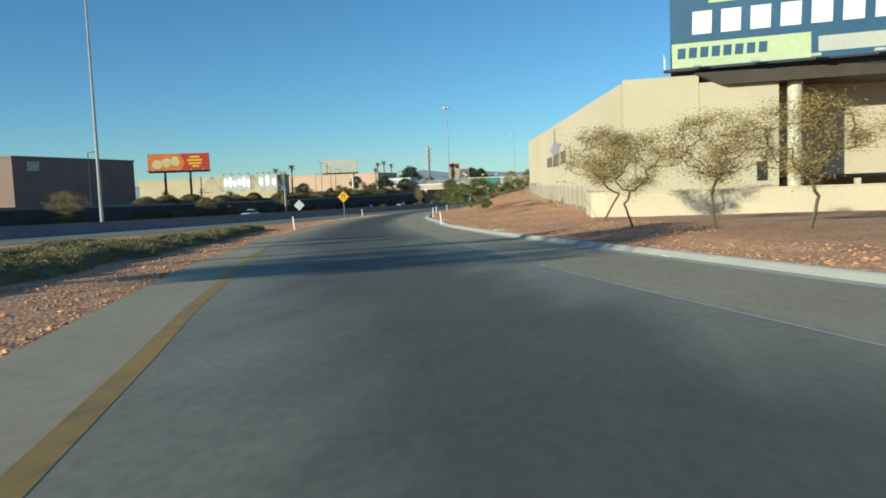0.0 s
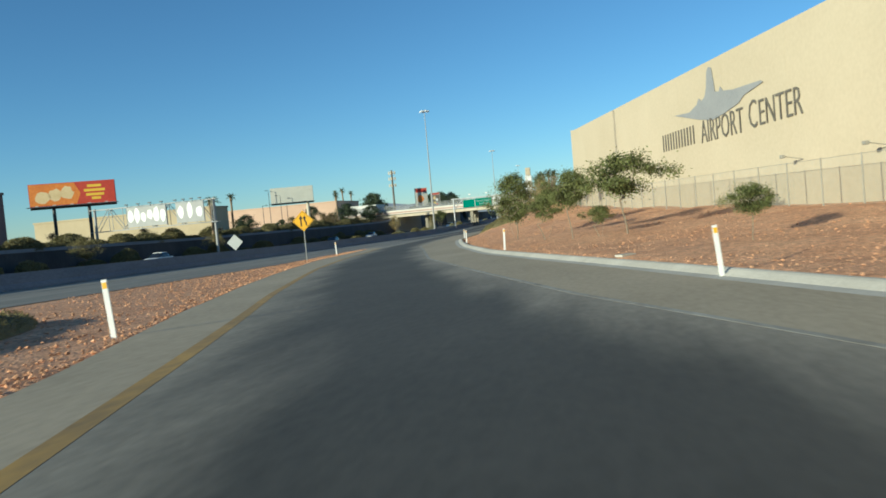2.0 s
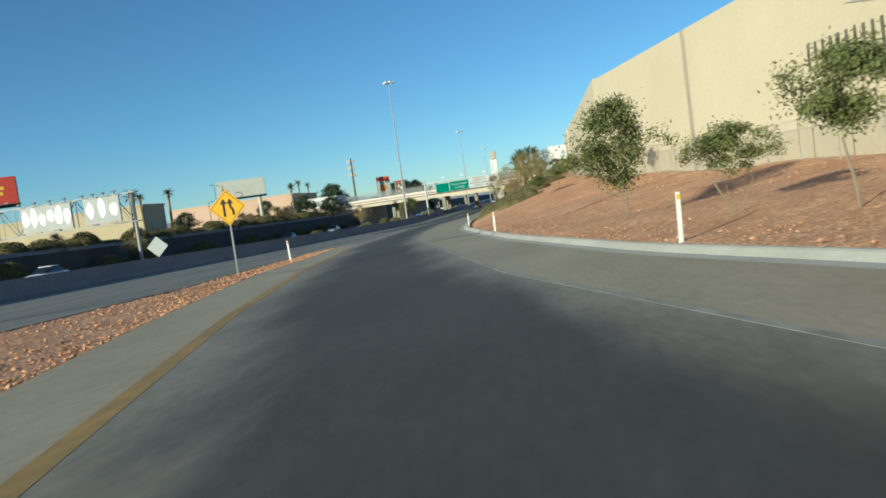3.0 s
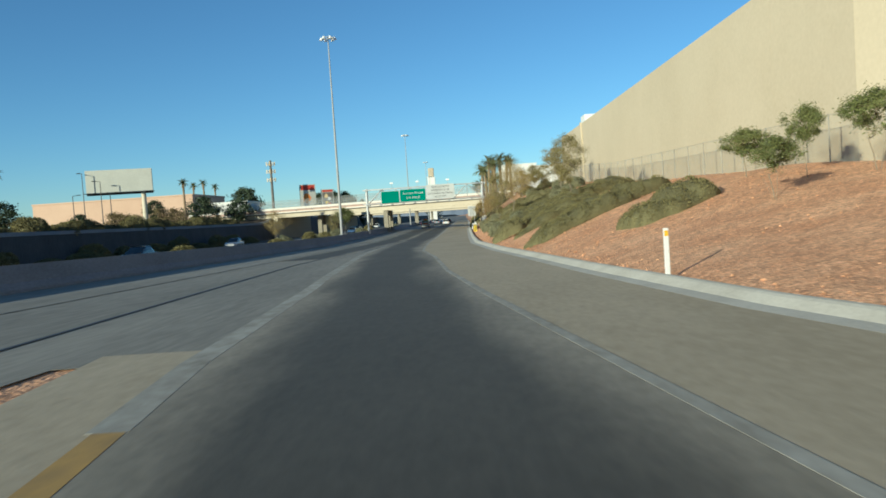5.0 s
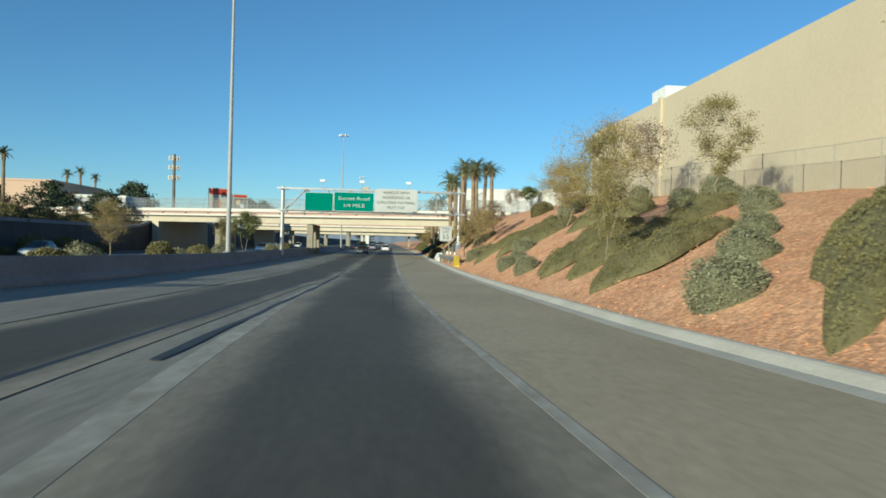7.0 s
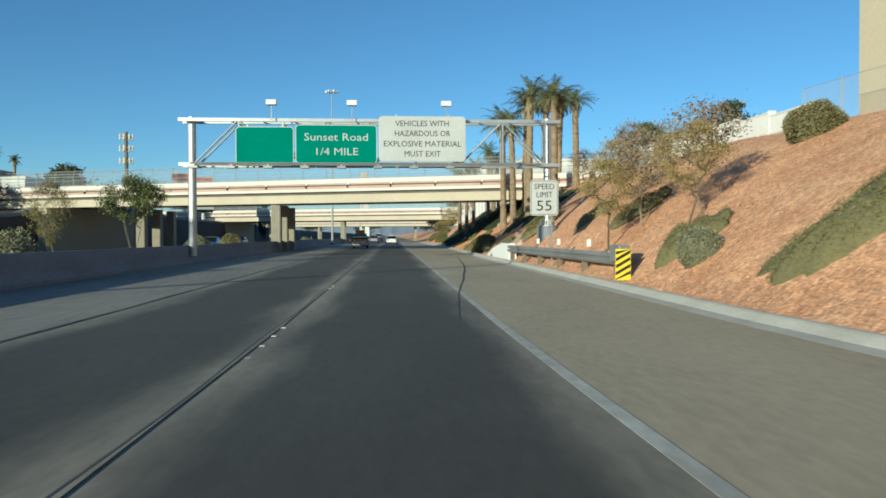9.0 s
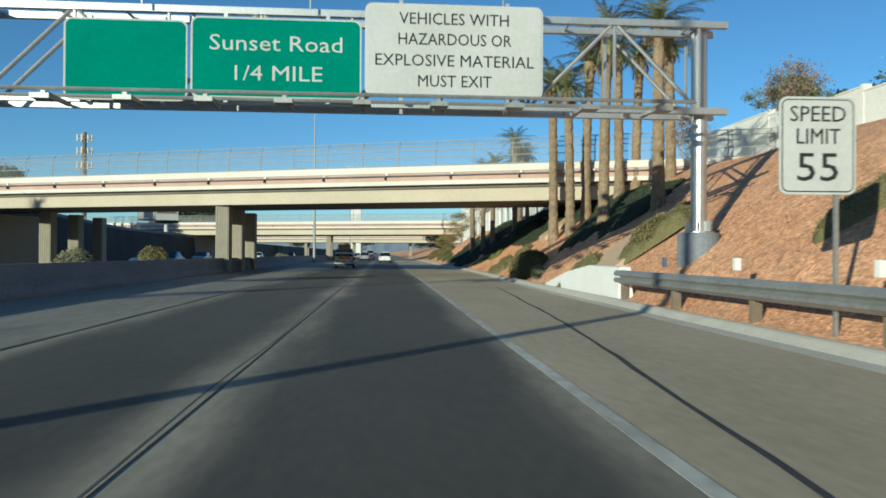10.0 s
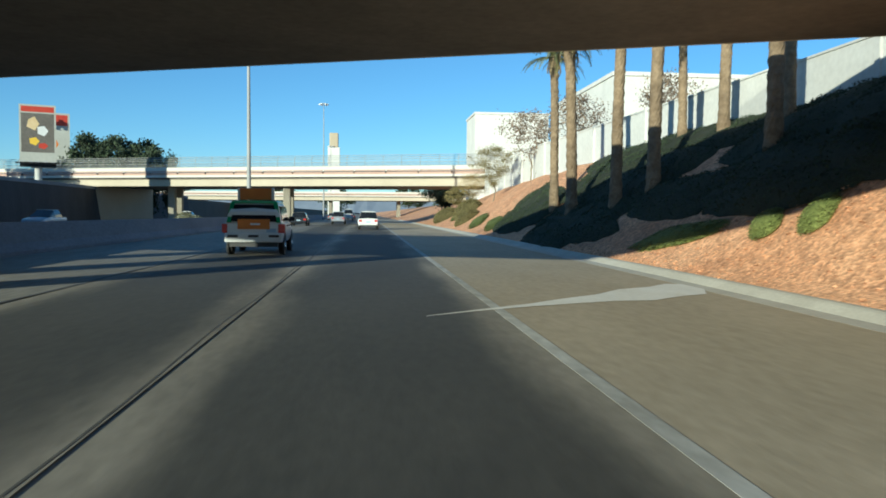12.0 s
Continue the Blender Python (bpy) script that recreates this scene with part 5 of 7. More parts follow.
def drift(x0, y0, x1, y1, width, height, seed, label="low spreading juniper drift on the gravel bank", material="juniper", density=600, core="juniper_core"):
    """A long low juniper drift that follows the slope; sprays keep their true size."""
    rng = np.random.default_rng(seed)
    ob = thing("juniper", label, "shrub", "junipers on the bank", at=((x0 + x1) / 2, (y0 + y1) / 2, land((x0 + x1) / 2, (y0 + y1) / 2)))
    ox, oy, oz = ob.matrix_basis.translation
    length = math.hypot(x1 - x0, y1 - y0)
    d = ((x1 - x0) / length, (y1 - y0) / length)

    def place(a, rho, lift=1.0):
        c, s = math.cos(a), math.sin(a)
        r = rho / (abs(c) ** 2.6 + abs(s) ** 2.6) ** (1 / 2.6) * (1 + 0.3 * noise.noise((1.6 * c + seed, 1.6 * s, 0)) + 0.16 * noise.noise((5 * c, 5 * s, seed)))
        u, v = c * r * length / 2, s * r * width / 2
        x, y = ox + d[0] * u - d[1] * v, oy + d[1] * u + d[0] * v
        h = height * math.sqrt(max(0.0, 1 - rho ** 2.6)) * (0.84 + 0.5 * noise.noise((x * 0.7, y * 0.7, seed)) + 0.34 * noise.noise((x * 2.1, y * 2.1, seed)))
        return x - ox, y - oy, land(x, y) - oz - 0.06 + h * lift

    bm = bmesh.new()
    rings = []
    for rho in (1.0, 0.985, 0.93, 0.82, 0.62, 0.35, 0.1):
        rings.append([bm.verts.new(place(math.tau * k / 44, rho, 0.93)) for k in range(44)])
    for p, q in zip(rings, rings[1:]):
        for k in range(44):
            bm.faces.new((p[k], p[(k + 1) % 44], q[(k + 1) % 44], q[k]))
    bm.faces.new(rings[-1])
    part("bush_core", bm, core, ob, smooth=True)
    n = int(length * width * density)
    pts, out = [], []
    for i in range(n):
        a, rho = rng.uniform(0, math.tau), math.sqrt(rng.random()) ** 0.8
        p = place(a, rho, 1.0)
        pts.append((p[0], p[1], p[2] + rng.normal(0, 0.03)))
        k = rho ** 6
        out.append((k * (d[0] * math.cos(a) - d[1] * math.sin(a)), k * (d[1] * math.cos(a) + d[0] * math.sin(a)), 0.75))
    f = new("foliage", sprays("foliage", pts, rng.uniform(0.6, 1.3, n) * 0.08, rng, material, 0.32, 0.0, np.array(out)))
    f.parent = ob
    return ob


for i, (x0, y0, x1, y1, w, h) in enumerate((
        (11.1, 134.4, 15.2, 136.8, 2.3, 0.95), (8.8, 142.6, 16.0, 147.4, 2.5, 0.95), (8.8, 152.0, 14.2, 156.4, 1.9, 0.75), (7.8, 156.2, 9.6, 158.6, 2.2, 1.0), (9.4, 157.8, 17.8, 165.6, 3.4, 0.95), (8.6, 161.0, 14.4, 169.2, 2.6, 0.85),
        (7.9, 173.4, 12.6, 175.8, 2.6, 0.85), (8.1, 178.2, 12.4, 180.0, 1.9, 0.8), (7.9, 182.8, 12.6, 185.6, 3.0, 0.85), (12.0, 179.6, 16.0, 181.6, 1.7, 0.8),
        (11.8, 193.2, 14.6, 194.4, 2.3, 0.9), (12.4, 189.8, 15.4, 190.6, 2.3, 0.9), (10.0, 196.6, 13.0, 199.4, 2.4, 0.8), (7.9, 207.6, 11.4, 205.8, 2.2, 0.8), 
        (7.7, 214.2, 9.6, 213.4, 1.5, 0.8), (9.4, 224.0, 11.2, 222.4, 1.6, 0.5), (9.2, 229.6, 10.8, 228.6, 1.3, 0.5), (9.0, 201.5, 13.2, 204.0, 2.0, 0.8), (14.0, 206.6, 17.6, 211.0, 2.2, 0.9),
        (8.2, 240.2, 10.6, 238.8, 1.5, 0.7), (7.0, 243.6, 8.0, 242.0, 1.3, 0.75), (7.3, 264.8, 7.8, 261.6, 1.3, 0.65), (8.2, 262.2, 9.0, 260.4, 0.9, 0.45))):
    drift(x0, y0, x1, y1, w, h, i + 3)
for key, x, y, w, d, h, turn in (("sage_ball", 8.3, 165.6, 1.8, 1.6, 0.95, 0), ("sage_ball", 10.0, 168.2, 1.6, 1.5, 0.9, 30), ("sage_ball", 11.7, 171.2, 1.3, 1.2, 0.7, 0), ("sage_ball", 14.1, 175.8, 1.5, 1.4, 0.95, 0), ("sage_ball", 16.0, 182.4, 1.6, 1.5, 0.9, 60),
                                 ("sage_ball", 15.4, 186.0, 1.6, 1.5, 0.9, 0), ("sage_ball", 17.6, 187.2, 1.9, 1.7, 1.1, 0), ("sage_ball", 8.1, 187.4, 1.4, 1.3, 0.75, 80), ("sage_ball", 8.0, 193.2, 1.2, 1.1, 0.7, 0), ("sage_ball", 8.7, 193.4, 1.0, 1.0, 0.6, 0),
                                 ("sage_ball", 9.4, 195.4, 1.5, 1.4, 0.9, 0), ("sage_ball", 14.6, 206.0, 1.8, 1.6, 1.0, 0), ("juniper_b", 11.1, 182.4, 1.4, 1.4, 1.1, 0), ("sage_ball", 16.8, 196.5, 1.6, 1.5, 1.0, 50), ("sage_ball", 17.3, 215.0, 1.8, 1.7, 1.1, 0), ("sage_ball", 8.2, 212.0, 1.3, 1.2, 0.8, 0),
                                 ("juniper_b", 15.0, 218.5, 2.6, 2.2, 1.1, 50), ("juniper_b", 9.4, 239.6, 2.0, 1.6, 0.7, 0), ("juniper_b", 7.6, 252.8, 2.3, 2.2, 1.15, 10), ("sage_ball", 7.5, 250.2, 0.8, 0.8, 0.5, 10),
                                 ("cover", 8.2, 276.9, 4.4, 1.1, 0.22, -74), ("cover", 8.6, 273.0, 1.3, 0.9, 0.2, 50), ("cover", 8.8, 271.4, 1.4, 0.9, 0.2, 30), ("cover", 8.2, 306, 5, 1.6, 0.25, 80),
                                 ("juniper_a", 8.6, 322, 2.4, 2.0, 0.9, 0), ("juniper_b", 9.6, 328, 3.0, 2.4, 1.3, 0), ("cover", 8.4, 314, 6, 2, 0.25, 80), ("cover", 9.4, 334, 7, 2.4, 0.3, 80), ("juniper_b", 8.9, 342, 3.0, 2.2, 1.2, 0)):
    shrub(key, x, y, w, d, h, turn)
# ground cover between ramp and freeway
for i, (u0, u1, w, off) in enumerate(((-0.12, 0.2, 4.6, 2.6), (0.14, 0.42, 4.2, 2.4), (0.38, 0.66, 3.6, 2.0), (0.6, 0.84, 3.0, 1.7), (0.8, 1.02, 2.2, 1.3), (-0.1, 0.24, 4.0, 6.4), (0.2, 0.5, 3.4, 5.6))):
    x0, x1 = 27.6 - 17.4 * u0 - off, 27.6 - 17.4 * u1 - off
    drift(x0, 12 + u0 * 46, x1, 12 + u1 * 46, w, 0.55, 60 + i, "low olive-green ground cover between ramp and freeway", "leaf_olive", 330)
# dark undergrowth under the palms, spread on to darken ground in the overpass's shade
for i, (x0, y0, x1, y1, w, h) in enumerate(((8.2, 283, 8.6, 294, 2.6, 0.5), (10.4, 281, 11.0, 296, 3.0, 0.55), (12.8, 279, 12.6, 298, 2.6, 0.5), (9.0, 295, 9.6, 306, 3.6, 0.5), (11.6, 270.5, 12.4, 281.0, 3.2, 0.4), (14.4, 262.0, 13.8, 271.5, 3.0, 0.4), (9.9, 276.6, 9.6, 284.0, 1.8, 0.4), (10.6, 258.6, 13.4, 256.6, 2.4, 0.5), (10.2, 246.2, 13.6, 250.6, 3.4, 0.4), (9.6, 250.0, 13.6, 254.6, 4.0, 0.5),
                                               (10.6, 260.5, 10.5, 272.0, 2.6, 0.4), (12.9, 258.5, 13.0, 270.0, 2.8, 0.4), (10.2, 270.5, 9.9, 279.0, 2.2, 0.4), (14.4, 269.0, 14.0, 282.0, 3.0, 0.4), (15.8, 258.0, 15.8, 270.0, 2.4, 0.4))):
    drift(x0, y0, x1, y1, w, h, 90 + i, "low dark undergrowth on the bank, spread to deepen the overpass's shade", "leaf_dark", 300, "ivy_core")
# planting behind the median barrier and at the foot of the far wall
for i, (x, y) in enumerate(((-14.2, 186), (-14.4, 190.5), (-14.3, 203), (-14.2, 206.5), (-14.5, 214), (-14.2, 222), (-14.3, 160), (-14.3, 250), (-14.4, 262.5), (-13.9, 318))):
    shrub("sage_ball" if i % 2 else "juniper_b", x, y, 2.6, 2.2, 1.3 + 0.25 * (i % 3), 40 * i, tilt=False)
for i in range(34):
    y = 62 + i * 5.6
    shrub(("juniper_a", "juniper_b", "juniper_b")[i % 3], -35.2 + 1.1 * math.sin(i * 2.1), y, 4.2, 3.2, 1.4 + 0.7 * math.sin(i * 1.7), 50 * i, z=grade(y), tilt=False)


# dark hedge along the top of the far wall
for i in range(30):
    y = 112 + i * 4.9
    shrub(("juniper_a", "juniper_b")[i % 2], -40.6 + 0.9 * math.sin(i * 1.3), y, 4.6, 4.4, 1.5 + 0.6 * math.sin(i * 2.6), 70 * i, tilt=False)


# ---------------------------------------------------------------- loose stones on the banks
def stones(name, count, where, low, high, seed):
    rng = np.random.default_rng(seed)
    base = np.array([(1, 0, 0), (-1, 0, 0), (0, 1, 0), (0, -1, 0), (0, 0, 1), (0, 0, -0.6)], float)
    faces = [(0, 2, 4), (2, 1, 4), (1, 3, 4), (3, 0, 4), (2, 0, 5), (1, 2, 5), (3, 1, 5), (0, 3, 5)]
    V, F = [], []
    while len(F) < count * 8:
        x, y = where(rng)
        s = low + (high - low) * rng.random() ** 3
        a = rng.uniform(0, math.tau)
        b = base * rng.uniform(0.6, 1.3, (6, 1)) * np.array([1.2, 0.9, 0.7]) * s
        b = np.stack([b[:, 0] * math.cos(a) - b[:, 1] * math.sin(a), b[:, 0] * math.sin(a) + b[:, 1] * math.cos(a), b[:, 2]], 1)
        q = len(V)
        V += (b + np.array([x, y, land(x, y) - 0.05 + 0.2 * s])).tolist()
        F += [(q + i, q + j, q + k) for i, j, k in faces]
    me = bpy.data.meshes.new(name)
    me.from_pydata(V, [], F)
    me.materials.append(M["rock"])
    return tagged(new(name, me), "scattered reddish gravel stones on the banks", "gravel", kind="stuff")


def on_bank(rng):
    y = rng.uniform(8, 292)
    k = along(KERB, y)
    return k + 0.5 + rng.random() ** 1.6 * min(14, max(3, along(CREST_X, y) - k)), y


def on_gore(rng):
    y = rng.uniform(2, 114)
    a, b = gore_x(y) + 0.1, left_x(y) - 0.1
    return b - (b - a) * rng.random() ** 2.0, y


stones("bank_stones", 36000, on_bank, 0.015, 0.055, 1)
stones("gore_stones", 15000, on_gore, 0.018, 0.06, 2)


# ---------------------------------------------------------------- small signs and posts by the road
def delineator(x, y, lean=0.0):
    if "delineator" not in PROTO:
        ob = thing("delineator", "slim white flexible marker post in the gravel", "marker post", "marker posts")
        bm = bmesh.new()
        box(bm, -0.05, 0.05, -0.015, 0.015, -0.2, 1.02, None, 0.006)
        part("post", bm, "white_paint", ob)
        bm = bmesh.new()
        box(bm, -0.04, 0.04, -0.019, -0.0155, 0.86, 0.97)
        part("reflector", bm, "sign_yellow", ob)
        PROTO["delineator"] = ob
        ob.matrix_basis = pose(x, y, land(x, y), 0, lean, 12)
    else:
        copy_thing(PROTO["delineator"], pose(x, y, land(x, y), 0, lean, 12))


for x, y, lean in ((14.2, 54.6, -4), (25.2, 58.4, -5), (18.4, 81.0, 2), (12.9, 103.2, 1), (1.7, 103.4, -2), (9.6, 122.6, 0)):
    delineator(x, y, lean)


def diamond(name, label, x, y, zc, side, material, post_z, turn=0.0):
    ob = thing(name, label, "road sign", at=(x, y, 0), turn=turn)
    bm = bmesh.new()
    box(bm, -0.035, 0.035, 0.03, 0.1, post_z - 0.3, zc + side * 0.5)
    part("post", bm, "steel_dull", ob)
    p = part("panel", rounded_panel(side, side, 0.06, 0.02), material, ob)
    p.matrix_basis = face_south(0, 0.02, zc) @ Matrix.Rotation(radians(45), 4, 'Z')
    return ob


ys = diamond("merge_sign", "yellow diamond sign with two black arrows", 2.3, 94.9, 4.35, 1.1, "sign_yellow", 1.5, 14)
p = part("border", rounded_panel(1.0, 1.0, 0.05, 0.002), "black", ys)
p.matrix_basis = face_south(0, -0.001, 4.35) @ Matrix.Rotation(radians(45), 4, 'Z')
p = part("face", rounded_panel(0.96, 0.96, 0.05, 0.004), "sign_yellow", ys)
p.matrix_basis = face_south(0, -0.001, 4.35) @ Matrix.Rotation(radians(45), 4, 'Z')


def arrow(parent, pts, w, head, at):
    bm = bmesh.new()
    for (x0, z0), (x1, z1) in zip(pts, pts[1:]):
        d = Vector((x1 - x0, 0, z1 - z0))
        n = Vector((-d.z, 0, d.x)).normalized() * w
        a, b = Vector((x0, -0.006, z0)), Vector((x1, -0.006, z1))
        bm.faces.new([bm.verts.new(v) for v in (a - n, a + n, b + n, b - n)])
    d = Vector((pts[-1][0] - pts[-2][0], 0, pts[-1][1] - pts[-2][1])).normalized()
    n = Vector((-d.z, 0, d.x))
    e = Vector((pts[-1][0], -0.006, pts[-1][1]))
    bm.faces.new([bm.verts.new(v) for v in (e - n * head, e + n * head, e + d * head * 1.6)])
    geo = bmesh.ops.extrude_face_region(bm, geom=bm.faces[:])
    bmesh.ops.translate(bm, verts=[v for v in geo["geom"] if isinstance(v, bmesh.types.BMVert)], vec=(0, -0.003, 0))
    bmesh.ops.recalc_face_normals(bm, faces=bm.faces)
    o = part("arrow", bm, "black", parent)
    o.matrix_basis = at


arrow(ys, [(-0.15, -0.38), (-0.15, 0.16)], 0.05, 0.15, pose(0, 0, 4.35))
arrow(ys, [(0.22, -0.34), (0.22, -0.12), (0.12, 0.02), (0.12, 0.16)], 0.05, 0.14, pose(0, 0, 4.35))
diamond("diamond_sign", "white diamond sign on a post beyond the median", -23.2, 135.4, 2.75, 1.5, "sign_white", 0.9, 10)


# ---------------------------------------------------------------- tall lighting masts
def mast(x, y, z, height):
    if "mast" not in PROTO:
        ob = thing("light_mast", "very tall tapered grey steel lighting mast", "street lamp", "lighting masts")
        bm = bmesh.new()
        rod(bm, (0, 0, 0), (0, 0, 28.4), 0.2, 0.065, 12)
        part("pole", bm, "mast_steel", ob)
        bm = bmesh.new()
        rod(bm, (0, 0, -0.9), (0, 0, 0.3), 0.45, 0.4, 14)
        part("footing", bm, "barrier", ob)
        bm = bmesh.new()
        tube(bm, [(0.75 * math.cos(a), 0.75 * math.sin(a), 28.4) for a in (math.tau * k / 16 for k in range(17))], 0.045, 5)
        rod(bm, (-0.75, 0, 28.4), (0.75, 0, 28.4), 0.04, seg=5)
        rod(bm, (0, -0.75, 28.4), (0, 0.75, 28.4), 0.04, seg=5)
        part("ring", bm, "grey_paint", ob)
        for k in range(6):
            a = math.tau * k / 6
            bm = bmesh.new()
            rod(bm, (0.85 * math.cos(a), 0.85 * math.sin(a), 28.45), (0.95 * math.cos(a), 0.95 * math.sin(a), 28.05), 0.13, 0.25, 10)
            part("lamp_head", bm, "white_paint", ob)
        PROTO["mast"] = ob
        ob.matrix_basis = pose(x, y, z) @ Matrix.Diagonal((1, 1, height / 28.5, 1))
    else:
        src = PROTO["mast"]
        keep = src.matrix_basis.copy()
        src.matrix_basis = Matrix.Identity(4)
        copy_thing(src, pose(x, y, z) @ Matrix.Diagonal((1, 1, height / 28.5, 1)))
        src.matrix_basis = keep


mast(-11.3, 210.2, 0.75, 27.0)
mast(-13.9, 67.7, 2.2, 29)
mast(-10.0, 323, 0.0, 26.3)
mast(-9.8, 430, 0.0, 26)
mast(-12.5, 520, 0.5, 24)


# ---------------------------------------------------------------- billboards
M["ad_orange"] = mat("orange_poster", (0.55, 0.14, 0.02), (0.75, 0.25, 0.04), 0.15, 0.6)
M["ad_red"] = mat("red_poster", (0.42, 0.035, 0.02), (0.55, 0.06, 0.03), 0.2, 0.6)
M["ad_cream"] = mat("cream_poster", (0.62, 0.45, 0.22), (0.78, 0.6, 0.35), 0.6, 0.6)
M["ad_yellow"] = mat("yellow_poster_letters", (0.75, 0.45, 0.03), (0.82, 0.55, 0.06), 0.6, 0.6)
M["ad_blank"] = mat("blank_poster", (0.42, 0.41, 0.36), (0.50, 0.49, 0.43), 0.3, 0.7)
M["ad_green"] = mat("pale_green_poster", (0.42, 0.48, 0.28), (0.52, 0.58, 0.36), 0.3, 0.6)
M["ad_blue"] = mat("dark_blue_poster", (0.02, 0.07, 0.14), (0.04, 0.11, 0.2), 0.3, 0.6)
M["pole_cream"] = mat("cream_painted_pole", (0.48, 0.42, 0.31), (0.58, 0.52, 0.40), 0.6, 0.6)


def billboard(label, p0, p1, z0, z1, poles, pole_z, face, pole_r=0.35, pole_mat="pole_cream", deep=1.2, flip=1):
    """A board between two plan points; the face looks to the right of p0 to p1 seen from above when flip is 1."""
    p0, p1 = Vector((*p0, 0)), Vector((*p1, 0))
    w = (p1 - p0).length
    a = math.degrees(math.atan2(p1.y - p0.y, p1.x - p0.x))
    ob = thing("billboard", label, "billboard", at=((p0.x + p1.x) / 2, (p0.y + p1.y) / 2, 0), turn=a)
    bm = bmesh.new()
    box(bm, -w / 2, w / 2, 0.0, 0.12, z0, z1)
    part("panel", bm, face, ob)
    bm = bmesh.new()
    box(bm, -w / 2 + 0.05, w / 2 - 0.05, deep - 0.1, deep, z0 + 0.05, z1 - 0.05)
    part("rear_panel", bm, "dark", ob)
    for x in (-w / 2 + 0.03, w / 2 - 0.15):
        bm = bmesh.new()
        box(bm, x, x + 0.12, 0.13, deep - 0.12, z0 + 0.03, z1 - 0.03)
        part("end_panel", bm, "dark", ob)
    bm = bmesh.new()
    box(bm, -w / 2 - 0.4, w / 2 + 0.4, -0.75, 0.0, z0 - 0.22, z0 - 0.1)
    part("catwalk", bm, "dark", ob)
    bm = bmesh.new()
    box(bm, -w / 2, w / 2, 0.25, deep - 0.25, z0 - 0.55, z0 - 0.02)
    part("beam", bm, "dark", ob)
    for k in range(5):
        x = -w / 2 + w * (k + 0.5) / 5
        bm = bmesh.new()
        rod(bm, (x, -0.7, z0 - 0.15), (x, -1.3, z0 - 0.05), 0.03, seg=5)
        box(bm, x - 0.25, x + 0.25, -1.5, -1.2, z0 - 0.1, z0 + 0.06)
        part("floodlight", bm, "grey_paint", ob)
    for x in poles:
        bm = bmesh.new()
        rod(bm, (x, deep / 2, pole_z - 0.5), (x, deep / 2, z0 - 0.05), pole_r, seg=14)
        part("pole", bm, pole_mat, ob)
    return ob, w


def patch(parent, pts, material, name="print", y=-0.004):
    bm = bmesh.new()
    lo = [bm.verts.new((x, 0.0, z)) for x, z in pts]
    hi = [bm.verts.new((x, y, z)) for x, z in pts]
    bm.faces.new(hi)
    for k in range(len(pts)):
        bm.faces.new((lo[k], lo[(k + 1) % len(pts)], hi[(k + 1) % len(pts)], hi[k]))
    bmesh.ops.recalc_face_normals(bm, faces=bm.faces)
    return part(name, bm, material, parent)


def blob(cx, cz, rx, rz, seed, n=14):
    rng = random.Random(seed)
    return [(cx + rx * rng.uniform(0.8, 1.15) * math.cos(math.tau * k / n), cz + rz * rng.uniform(0.8, 1.15) * math.sin(math.tau * k / n)) for k in range(n)]


bb, w = billboard("orange and red poster billboard on twin posts", (-76.5, 163.8), (-63.4, 170.3), 12.0, 16.1, (-3.5, 2.5), 4.2, "ad_red", 0.3, "dark")
patch(bb, [(-w / 2 + 0.1, 12.1), (0.6, 12.1), (1.4, 14), (0.4, 16), (-w / 2 + 0.1, 16)], "ad_orange")
for k, (cx, cz, rx, rz) in enumerate(((-5.0, 13.6, 1.3, 1.1), (-2.9, 13.9, 1.2, 1.2), (-0.9, 14.2, 1.1, 1.3))):
    patch(bb, blob(cx, cz, rx, rz, k), "ad_cream", y=-0.009)
for cz, a, b in ((15.2, 2.6, 5.0), (14.4, 2.0, 5.6), (13.6, 2.3, 5.4), (12.9, 3.2, 4.8)):
    patch(bb, [(a, cz - 0.22), (b, cz - 0.22), (b, cz + 0.25), (a, cz + 0.25)], "ad_yellow", "poster_bar", -0.008)
billboard("blank pale billboard on a cream pole", (-73.1, 263.5), (-60.4, 266.9), 12.2, 16.9, (4.6,), 4.0, "ad_blank", 0.5)
bb, w = billboard("tall narrow poster billboard by the far overpass", (-39.8, 349.0), (-36.3, 350.4), 7.0, 13.6, (0,), 4.0, "ad_blank", 0.4, "grey_paint", 1.6)
for k, (cx, cz, rx, rz, m) in enumerate(((-0.5, 11.4, 0.7, 0.8, "ad_cream"), (0.5, 10.6, 0.6, 0.7, "white_paint"), (-0.4, 9.4, 0.6, 0.5, "ad_yellow"), (0.5, 8.9, 0.6, 0.4, "ad_red"))):
    patch(bb, blob(cx, cz, rx, rz, k + 9, 5), m, y=-0.006 - 0.003 * k)
patch(bb, [(-1.7, 8.1), (1.7, 8.1), (1.7, 12.6), (-1.7, 12.6)], "soffit")
patch(bb, [(-1.7, 12.75), (1.7, 12.75), (1.7, 13.4), (-1.7, 13.4)], "ad_red")
bb, w = billboard("tall poster sign tower in the distance", (-55.4, 389), (-50.0, 391.2), 9.0, 17.7, (0,), 4.0, "ad_blank", 0.5, "grey_paint", 1.6)
patch(bb, blob(-0.5, 12.5, 1.6, 1.9, 77), "ad_orange")
patch(bb, [(-2.6, 15.6), (2.6, 15.6), (2.6, 17.4), (-2.6, 17.4)], "ad_red")
